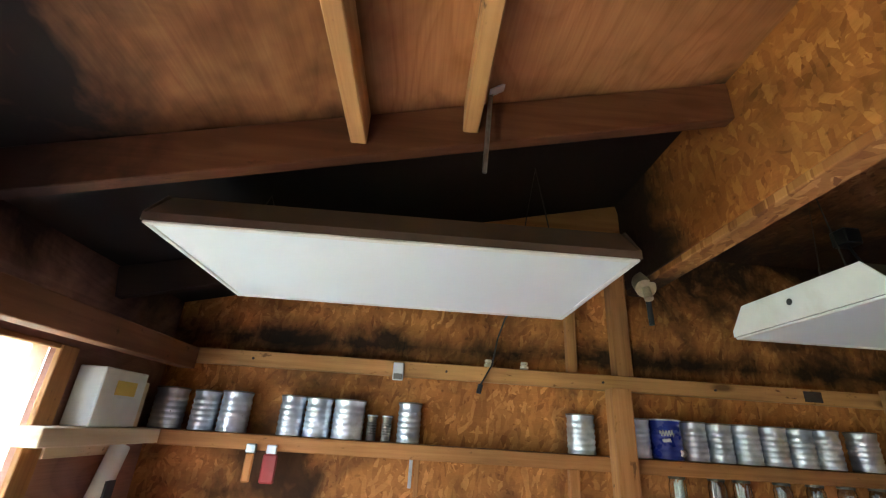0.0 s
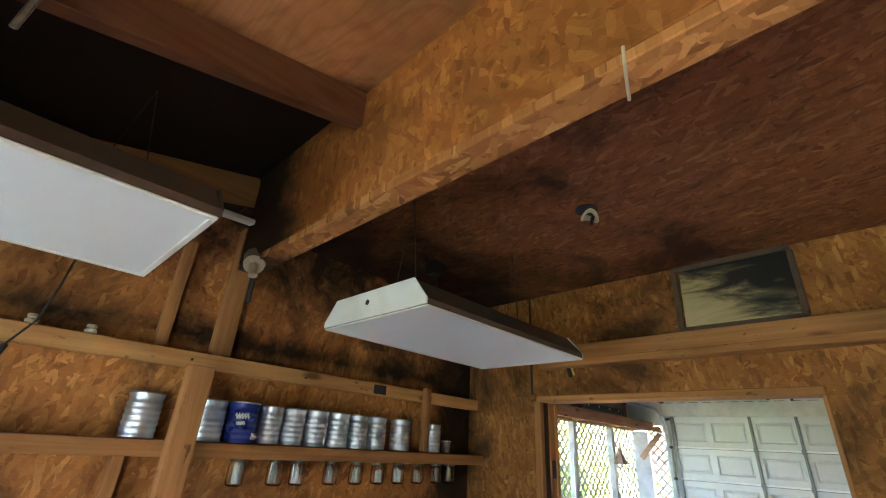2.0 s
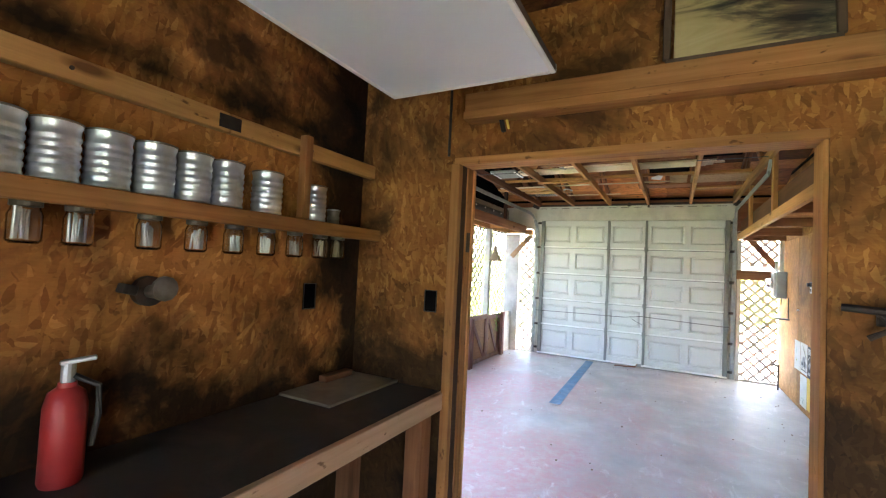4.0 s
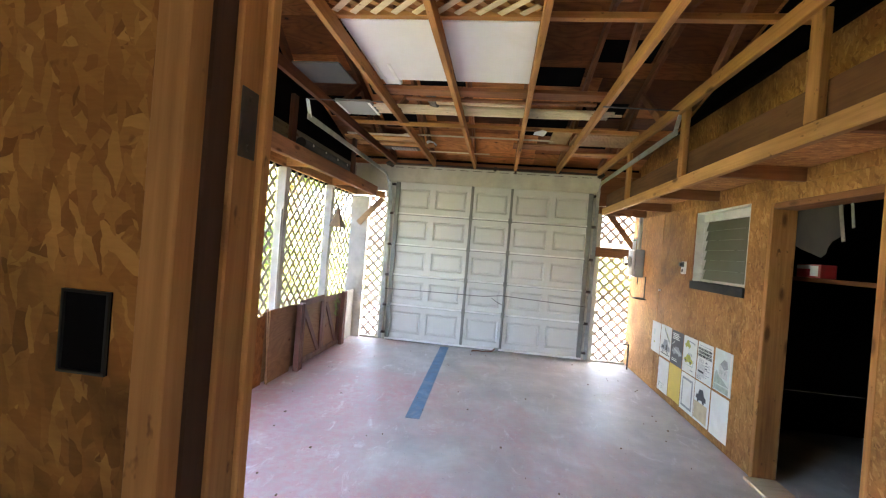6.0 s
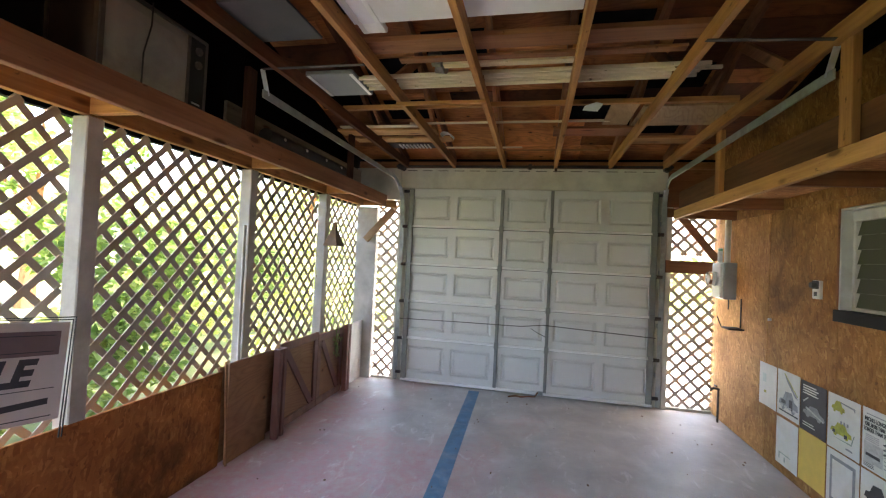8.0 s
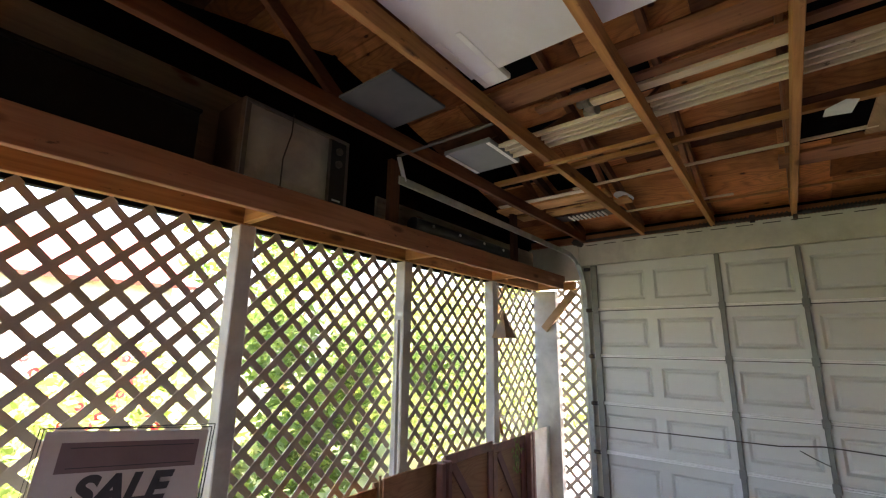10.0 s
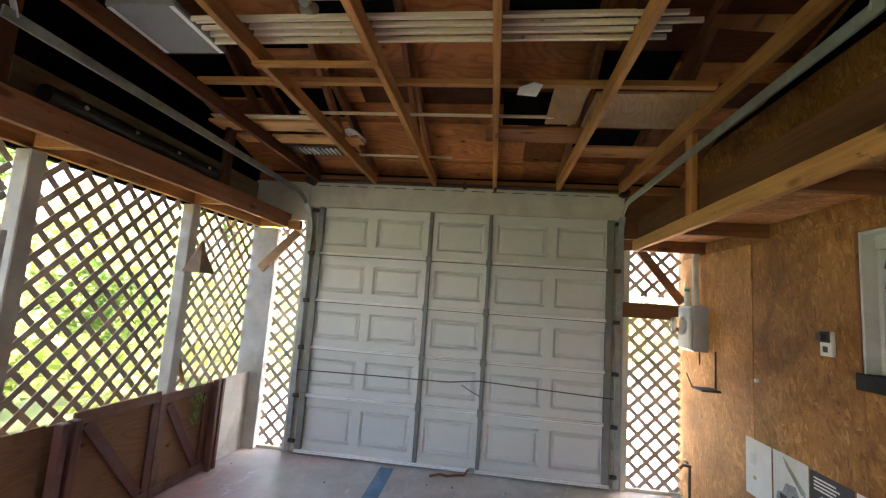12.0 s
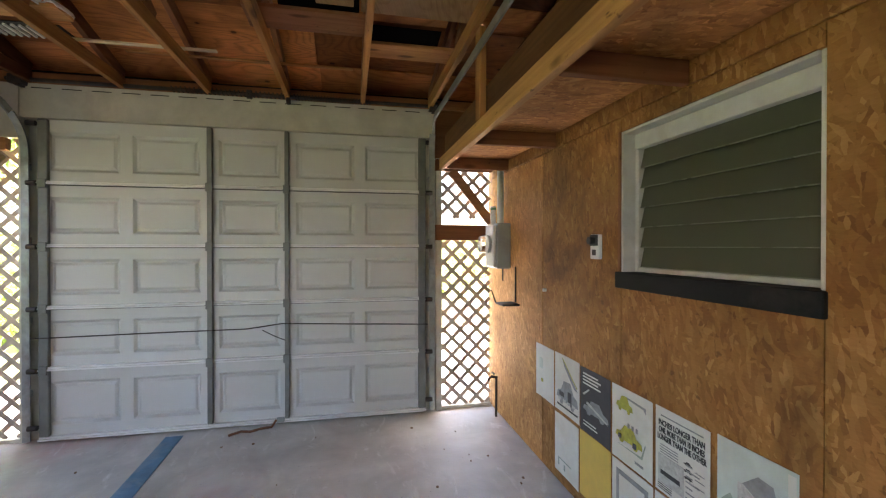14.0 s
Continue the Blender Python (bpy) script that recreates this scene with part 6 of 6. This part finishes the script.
def arrow():
    bm = bmesh.new()
    vs = [bm.verts.new((x, -0.0055, z)) for x, z in ((-0.24, -0.15), (-0.13, -0.115), (-0.14, -0.138), (0.23, -0.115), (0.23, -0.142), (-0.14, -0.163), (-0.13, -0.185))]
    f = bm.faces.new(vs)
    bmesh.ops.triangulate(bm, faces=[f])
    return bm


RED2 = plain("worn_red_brown_board", (0.25, 0.125, 0.085), 0.7, 0, 0.4, 11, 0.2, (0.28, 0.22, 0.17))
TAN_D = plain("brown_box", (0.20, 0.12, 0.06), 0.7, 0, 0.3, 14, 0.1)
SIGN_W = plain("sign_white", (0.62, 0.58, 0.54), 0.55, 0, 0.08, 6, 0.0, (0.5, 0.45, 0.4))
MAUVE = plain("mauve_band", (0.20, 0.14, 0.14), 0.6, 0, 0.15, 8)
LEAF = leaf_mat("leaf_green", (0.08, 0.16, 0.03), (0.28, 0.38, 0.08))
left_clutter()


REFLECT = plain("dull_reflector_metal", (0.20, 0.21, 0.20), 0.6, 0.2, 0.15, 8, 0.05)
GREYS = plain("dull_grey_sheet", (0.06, 0.06, 0.057), 0.85, 0, 0.3, 6, 0.1, (0.08, 0.07, 0.06))


def loft():
    tv = thing("television", "old wood-cased television set on the loft shelf", "television")
    part("case", boxes(((5.18, 3.292, 2.317), (5.85, 3.57, 2.80)), bevel=0.012), BROWN_METAL, tv)
    bm = bmesh.new()
    for lo, hi in (((5.19, 3.28, 2.335), (5.845, 3.2915, 2.358)), ((5.19, 3.28, 2.765), (5.845, 3.2915, 2.785)), ((5.19, 3.28, 2.3585), (5.215, 3.2915, 2.7645)), ((5.70, 3.28, 2.3585), (5.715, 3.2915, 2.7645)), ((5.825, 3.28, 2.3585), (5.845, 3.2915, 2.7645))):
        box(bm, lo, hi, 0.002)
    part("bezel", bm, BEZEL, tv, "dark worn bezel")
    part("screen", screen(5.216, 5.699, 2.359, 2.764), SCREEN, tv, "bulging grey picture tube")
    part("control_panel", boxes(((5.716, 3.283, 2.359), (5.824, 3.2915, 2.764))), BLACK, tv)
    for z in (2.70, 2.62):
        part("dial", rod(bmesh.new(), (5.77, 3.283, z), (5.77, 3.268, z), 0.022, 16), BEZEL, tv)
    part("badge", boxes(((5.74, 3.281, 2.39), (5.80, 3.2828, 2.40))), TIN, tv)
    part("cord", tube(bmesh.new(), [(5.45, 3.275, 2.80), (5.44, 3.265, 2.68), (5.40, 3.262, 2.52), (5.40, 3.265, 2.34)], 0.004, 6), BLACK, tv)
    p = thing("black_pole", "long black pole with pale screws lying on the loft shelf", "pole")
    smooth(part("pole", rod(bmesh.new(), (6.45, 3.29, 2.41), (7.76, 3.29, 2.41), 0.055, 16), BLACK, p))
    for x in (6.62, 6.95, 7.3, 7.62):
        part("screw", rod(bmesh.new(), (x, 3.236, 2.42), (x, 3.228, 2.422), 0.012, 8), WHITE_PL, p)
    for x0, x1, z0, z1, mm, nm in ((3.3, 4.1, 2.317, 2.68, TAN_D, "cardboard carton"), (4.3, 5.0, 2.317, 2.62, DARKWALL, "dark storage box"), (6.45, 7.15, 2.47, 2.66, TIN_DARK, "")):
        if nm:
            c = thing("storage_box", "dusty %s on the loft shelf" % nm, "box", "boxes on the loft shelf")
            part("body", boxes(((x0, 3.32, z0), (x1, 3.57, z1)), bevel=0.006), mm, c)
            part("lid", boxes(((x0 - 0.008, 3.312, z1 + 0.001), (x1 + 0.008, 3.574, z1 + 0.02)), bevel=0.004), mm, c)
    tagged(part("grey_plank", boxes(((6.3, 3.50, 2.3165), (8.75, 3.53, 2.62)), bevel=0.003), WX_G), "grey weathered plank along the back of the loft shelf", "plank")
    tagged(part("grey_plank", boxes(((3.1, 3.59, 2.3165), (5.9, 3.62, 2.95)), bevel=0.003), WX_G), "grey weathered plank along the back of the loft shelf", "plank")
    # sheets and strips laid on the trusses
    z = 2.793
    for y0, y1 in ((1.745, 2.315), (1.145, 1.705)):
        t = thing("foam_panel", "white foam ceiling panel laid on the truss chords", "panel", "white panels in the roof")
        part("sheet", boxes(((4.86, y0, z), (5.76, y1, z + 0.02)), bevel=0.003), FOAM, t)
    la = thing("lattice_sheet", "spare wooden lattice sheet laid on the truss chords", "lattice")
    for sgn, zz in ((1, z + 0.002), (-1, z + 0.010)):
        k = -0.75
        while k < 1.2:
            u0, u1 = (max(0.0, k), min(1.15, k + 0.72)) if sgn > 0 else (max(0.0, k), min(1.15, k + 0.72))
            if u1 - u0 > 0.04:
                f = (lambda u: 4.06 + (u - k)) if sgn > 0 else (lambda u: 4.78 - (u - k))
                part("slat", beam(bmesh.new(), (f(u0), 1.16 + u0, zz), (f(u1), 1.16 + u1, zz), 0.036, 0.006, (0, 0, 1), 0), PINE if sgn > 0 else WY, la)
            k += 0.12
    planks = [("cross_stick", 4.80, 4.845, -0.30, 2.40, z, 0.035, WY), ("long_strip", 7.03, 7.07, -0.05, 2.97, z, 0.035, WY), ("long_strip", 6.63, 6.665, 1.70, 2.36, 2.676, 0.022, WY),
              ("thin_strip", 7.45, 7.475, 0.75, 2.50, z, 0.015, PINE), ("white_board", 7.12, 7.60, -0.12, 0.56, z, 0.016, PLY_O), ("plywood_offcut", 7.06, 7.56, 0.60, 0.80, z + 0.0, 0.014, PLY_O),
              ("flat_plank", 7.65, 7.90, 0.53, 1.20, z, 0.02, WY_D), ("flat_plank", 7.97, 8.18, -0.15, 0.50, z, 0.02, WY), ("flat_plank", 7.62, 7.80, 2.3, 3.3, z, 0.02, WY_O), ("flat_plank", 7.90, 8.06, 2.2, 3.25, z, 0.02, WY_O),
              ("red_plank", 5.95, 6.10, 0.5, 2.45, z, 0.03, WY_D), ("thin_strip", 8.30, 8.335, 1.5, 2.4, z, 0.012, PINE), ("thin_strip", 8.42, 8.45, 0.6, 2.1, z, 0.012, WY), ("grey_sheet", 5.48, 5.88, 2.56, 3.05, z, 0.014, GREYS),
              ("flat_plank", 6.18, 6.24, 0.55, 2.2, z, 0.018, WY_D), ("flat_plank", 6.27, 6.33, 1.13, 1.94, z, 0.018, PINE), ("white_board", 7.57, 7.78, 2.45, 3.25, z + 0.022, 0.012, PINE_W)]
    for nm, x0, x1, y0, y1, zz, th, mm in planks:
        bm = boxes(((x0, y0, zz), (x1, y1, zz + th)), bevel=0.002)
        tagged(part(nm, bm, mm), {"cross_stick": "sawn stick laid across the truss chords", "long_strip": "long sawn lumber strip across the truss chords", "thin_strip": "thin pale strip laid on the truss chords",
                                 "white_board": "pale thin board laid on the truss chords", "plywood_offcut": "knotty plywood offcut laid on the truss chords", "flat_plank": "loose plank stored on the truss chords",
                                 "red_plank": "dark red plank stored on the truss chords", "grey_sheet": "grey sheet stored on the truss chords"}[nm], "plank" if "plank" in nm else "board", "lumber stored in the roof")
    for k in range(12):
        x = 6.455 + 0.019 * k + random.uniform(-0.003, 0.003)
        y1, y0 = 2.60 + random.uniform(-0.1, 0.05), 0.40 + random.uniform(-0.14, 0.16)
        bm = beam(bmesh.new(), (x - 0.02, y0, z + 0.012 + 0.012 * (k % 3)), (x + 0.015 * (k % 2), y1, z + 0.012 + 0.012 * (k % 3)), 0.016, 0.022, (0, 0, 1), 0.002)
        tagged(part("trim_moulding", bm, PINE_W), "long cream-painted trim moulding stored on the truss chords", "trim", "trim bundle in the roof")
    for x0, x1, y0, y1, lb in ((5.45, 5.86, 2.16, 2.30, "short white fluorescent batten stored in the roof"), (6.34, 6.73, 2.58, 2.93, "galvanised light reflector stored in the roof")):
        f = thing("light_fixture", lb, "light fixture", "stored light fixtures")
        part("tray", boxes(((x0, y0, z), (x1, y1, z + 0.03)), bevel=0.006), FIX_W if y0 < 2.4 else REFLECT, f)
        part("lip", boxes(((x0 + 0.01, y0 + 0.005, z - 0.004), (x1 - 0.01, y0 + 0.03, z - 0.0005)), bevel=0.001), FIX_W, f)
        part("lip", boxes(((x0 + 0.01, y1 - 0.03, z - 0.004), (x1 - 0.01, y1 - 0.005, z - 0.0005)), bevel=0.001), FIX_W, f)
    g = thing("vent_grille", "white metal vent grille stored in the roof", "grille")
    for k in range(9):
        part("slat", boxes(((8.18 + 0.0, 2.50 + k * 0.04, z - 0.002), (8.33, 2.515 + k * 0.04, z + 0.012)), bevel=0.002), WHITE_PAINT, g)
    part("frame", boxes(((8.16, 2.33, z + 0.0125), (8.35, 2.96, z + 0.02))), DARKSTEEL, g)
    g = thing("coil_bundle", "tangled grey cable bundle stored in the roof", "cable")
    for k in range(6):
        part("coil", tube(bmesh.new(), [(7.85 + 0.03 * k + 0.10 * math.cos(a), 2.24 + 0.05 * math.sin(a), z + 0.012 + 0.004 * k) for a in [0.5 * q for q in range(14)]], 0.006, 5), WHITE_PL, g)
    f = thing("old_pulley", "dark cluster of pipe fittings hung in the roof", "fittings")
    for k in range(5):
        part("fitting", rod(bmesh.new(), (6.22 + 0.05 * k, 1.95 + 0.03 * (k % 2), z + 0.03), (6.25 + 0.05 * k, 2.02 - 0.03 * (k % 2), z + 0.05), 0.025, 10), TIN_DARK, f)
    pw = thing("paper_scrap", "torn white paper scrap hanging from the truss", "paper")
    bm = bmesh.new()
    vs = [bm.verts.new(q) for q in ((7.0, 0.92, z), (7.02, 1.00, z - 0.02), (7.09, 1.01, z - 0.03), (7.08, 0.90, z - 0.045), (7.01, 0.87, z - 0.01))]
    bm.faces.new(vs)
    part("scrap", bm, PAPER, pw)


def screen(x0, x1, z0, z1):
    bm = bmesh.new()
    n = 8
    g = [[bm.verts.new((x0 + (x1 - x0) * i / n, 3.290 - 0.022 * (1 - (2 * i / n - 1) ** 4) * (1 - (2 * j / n - 1) ** 4), z0 + (z1 - z0) * j / n)) for j in range(n + 1)] for i in range(n + 1)]
    for i in range(n):
        for j in range(n):
            bm.faces.new((g[i][j], g[i + 1][j], g[i + 1][j + 1], g[i][j + 1]))
    return bm


BEZEL = plain("dark_worn_bezel", (0.10, 0.088, 0.075), 0.5, 0, 0.3, 20)
SCREEN = plain("dusty_picture_tube", (0.36, 0.35, 0.31), 0.35, 0, 0.2, 4, 0.0, (0.06, 0.055, 0.045))
WX_G = wood("grey_lumber_x", "x", (0.30, 0.27, 0.23), (0.16, 0.14, 0.12), 0.8, 0.4)
PLY_O = plywood("plywood_offcut", "z", (0.44, 0.28, 0.14), (0.27, 0.15, 0.065), 0.3, 0.4)
PINE_W = wood("cream_trim_y", "y", (0.80, 0.73, 0.58), (0.66, 0.55, 0.38), 0.6, 0.15, False)
loft()


def floor_marks():
    tagged(part("blue_line", beam(bmesh.new(), (6.07, 1.895, 0.0025), (8.85, 1.96, 0.0025), 0.125, 0.003, bevel=0), BLUE), "strip of faded blue tape on the concrete floor", "tape")
    bm = bmesh.new()
    for k in range(60):
        x, y = random.uniform(4.5, 8.8), random.uniform(-0.5, 3.3)
        s = random.uniform(0.006, 0.02)
        box(bm, (x, y, 0.0), (x + s, y + s * random.uniform(0.4, 1), 0.006))
    tagged(part("floor_debris", bm, TAN_D), "scattered dry leaf bits and grit on the slab", "debris", kind="stuff")


floor_marks()


# ---- garden ----
def leaf_cloud(name, label, spots, count, size, material, kind="stuff", category="hedge"):
    """Many small pointed leaves spread over overlapping clumps."""
    verts, faces = [], []
    for _ in range(count):
        cx, cy, cz, rx, ry, rz = random.choice(spots)
        d = Vector((random.gauss(0, 1), random.gauss(0, 1), random.gauss(0, 1))).normalized() * random.uniform(0.45, 1.0) ** 0.6
        p = Vector((cx + d.x * rx, cy + d.y * ry, max(0.02, cz + d.z * rz)))
        a = Vector((random.uniform(-1, 1), random.uniform(-1, 1), random.uniform(-0.8, 0.6))).normalized()
        b = a.cross(Vector((random.uniform(-1, 1), random.uniform(-1, 1), random.uniform(-1, 1)))).normalized()
        s = size * random.uniform(0.6, 1.4)
        k = len(verts)
        verts += [p - a * s, p + b * s * 0.35, p + a * s, p - b * s * 0.35]
        faces.append((k, k + 1, k + 2, k + 3))
    me = bpy.data.meshes.new(name)
    me.from_pydata([tuple(v) for v in verts], [], faces)
    me.materials.append(material)
    return tagged(new(name, me), label, category, kind=kind)


def garden():
    spots = []
    for k in range(34):
        x = random.uniform(2.5, 12.0)
        far = random.random()
        top = 0.55 + 0.5 * far if x < 6.5 else 0.9 + 0.9 * far
        spots.append((x, 5.3 + 2.2 * far, random.uniform(0.25, top), random.uniform(0.3, 0.6), random.uniform(0.3, 0.5), random.uniform(0.3, 0.6)))
    leaf_cloud("hedge", "sunlit yellow-green shrubs behind the lattice", spots, 11000, 0.075, LEAF_B)
    spots = [(random.uniform(6.2, 9.2), random.uniform(4.6, 5.2), random.uniform(0.2, 1.7), 0.35, 0.3, 0.4) for _ in range(10)]
    tall = [(random.uniform(9.6, 15.0), random.uniform(5.6, 8.4), random.uniform(0.4, 2.7), random.uniform(0.4, 0.7), 0.5, 0.5) for _ in range(34)]
    leaf_cloud("hedge", "tall sunlit yellow-green shrubs beside the drive", tall, 9000, 0.085, LEAF_B)
    leaf_cloud("shrub", "darker green shrub close behind the lattice", spots, 5000, 0.06, LEAF)
    spots = [(random.uniform(-4, 20), random.uniform(9.5, 12.5), random.uniform(0.4, 1.3), 1.2, 0.9, 0.7) for _ in range(20)]
    leaf_cloud("far_hedge", "tall pale green hedge beyond the garden", spots, 6000, 0.16, LEAF_B)
    spots = [(random.uniform(13.5, 17), random.uniform(-8, 9), random.uniform(0.3, 1.3), 0.9, 0.9, 0.6) for _ in range(16)]
    leaf_cloud("far_hedge", "low green hedge across the drive", spots, 5000, 0.13, LEAF_B)
    for tx, ty, h in ((0.5, 14.5, 6.0), (12.0, 13.5, 6.0), (15.5, 8.0, 6.5)):
        t = thing("tree", "leafy garden tree behind the hedge", "tree", "garden trees")
        bm = rod(bmesh.new(), (tx, ty, -0.14), (tx + 0.15, ty, h * 0.5), 0.2, 10, 0.1)
        for k in range(6):
            a = k * 1.05
            rod(bm, (tx + 0.1, ty, h * (0.3 + 0.03 * k)), (tx + 1.3 * math.cos(a), ty + 1.3 * math.sin(a), h * (0.55 + 0.05 * k)), 0.06, 6, 0.02)
        part("trunk", bm, WZ_D, t)
        sp = [(tx + random.gauss(0, 1.1), ty + random.gauss(0, 1.1), h * random.uniform(0.5, 0.95), 0.7, 0.7, 0.5) for _ in range(14)]
        c = leaf_cloud("crown", "", sp, 3200, 0.14, LEAF, "", "")
        c.parent = t
    fl = thing("flower_bed", "red and pink flowers among the shrubs", "flowers")
    bm = bmesh.new()
    for k in range(60):
        p = Vector((random.uniform(3.2, 5.8), random.uniform(5.0, 5.6), random.uniform(0.9, 1.5)))
        for j in range(4):
            a = random.uniform(0, 6.28)
            bm.faces.new([bm.verts.new(p + Vector((0.035 * math.cos(a + q), 0.01 * math.sin(9 * q + a), 0.035 * math.sin(a + q)))) for q in (0, 1.3, 2.6)])
    part("petals", bm, REDP, fl)["kind"] = "stuff"
    h = thing("house", "white neighbouring house with a red roof", "house")
    part("wall", boxes(((1.0, 17.0, -0.14), (10.0, 24.0, 3.3))), WHITE_PAINT, h)
    bm = bmesh.new()
    beam(bm, (5.5, 16.4, 3.25), (5.5, 20.5, 5.4), 10.2, 0.12, bevel=0)
    beam(bm, (5.5, 20.5, 5.4), (5.5, 24.6, 3.25), 10.2, 0.12, bevel=0)
    part("roof", bm, REDROOF, h)
    for x in (2.2, 5.2, 8.0):
        wn = part("window", boxes(((x, 16.97, 0.9), (x + 1.0, 16.995, 2.0))), LOUVRE, h)
        part("frame", boxes(((x - 0.06, 16.955, 0.84), (x + 1.06, 16.969, 0.9)), ((x - 0.06, 16.955, 2.0), (x + 1.06, 16.969, 2.06)), ((x - 0.06, 16.955, 0.9), (x, 16.969, 2.0)), ((x + 1.0, 16.955, 0.9), (x + 1.06, 16.969, 2.0))), WHITE_PAINT, wn)
    tagged(part("pavement", boxes(((9.2, -4.0, -0.14), (13.2, 4.2, -0.02))), DRIVE), "pale sunlit concrete drive outside the garage", "pavement", kind="structure")
    tagged(part("pavement_path", boxes(((2.0, 3.80, -0.139), (9.15, 4.9, -0.05)), bevel=0.01), DRIVE), "pale concrete path beside the lattice wall", "pavement", kind="structure")
    f = thing("fence", "low weathered pale timber fence across the drive", "fence")
    for k in range(24):
        part("slat", boxes(((13.05, -5.0 + 0.4 * k, -0.02), (13.08, -4.66 + 0.4 * k, 0.45)), bevel=0.004), POST, f)


LEAF_B = leaf_mat("leaf_yellow_green", (0.16, 0.24, 0.05), (0.50, 0.54, 0.18))
REDROOF = plain("red_roof_sheet", (0.36, 0.07, 0.07), 0.6, 0, 0.2, 2, 0.1, (0.3, 0.15, 0.13))
DRIVE = plain("pale_concrete_drive", (0.66, 0.645, 0.61), 0.8, 0, 0.12, 2, 0.1, (0.4, 0.36, 0.3))
garden()
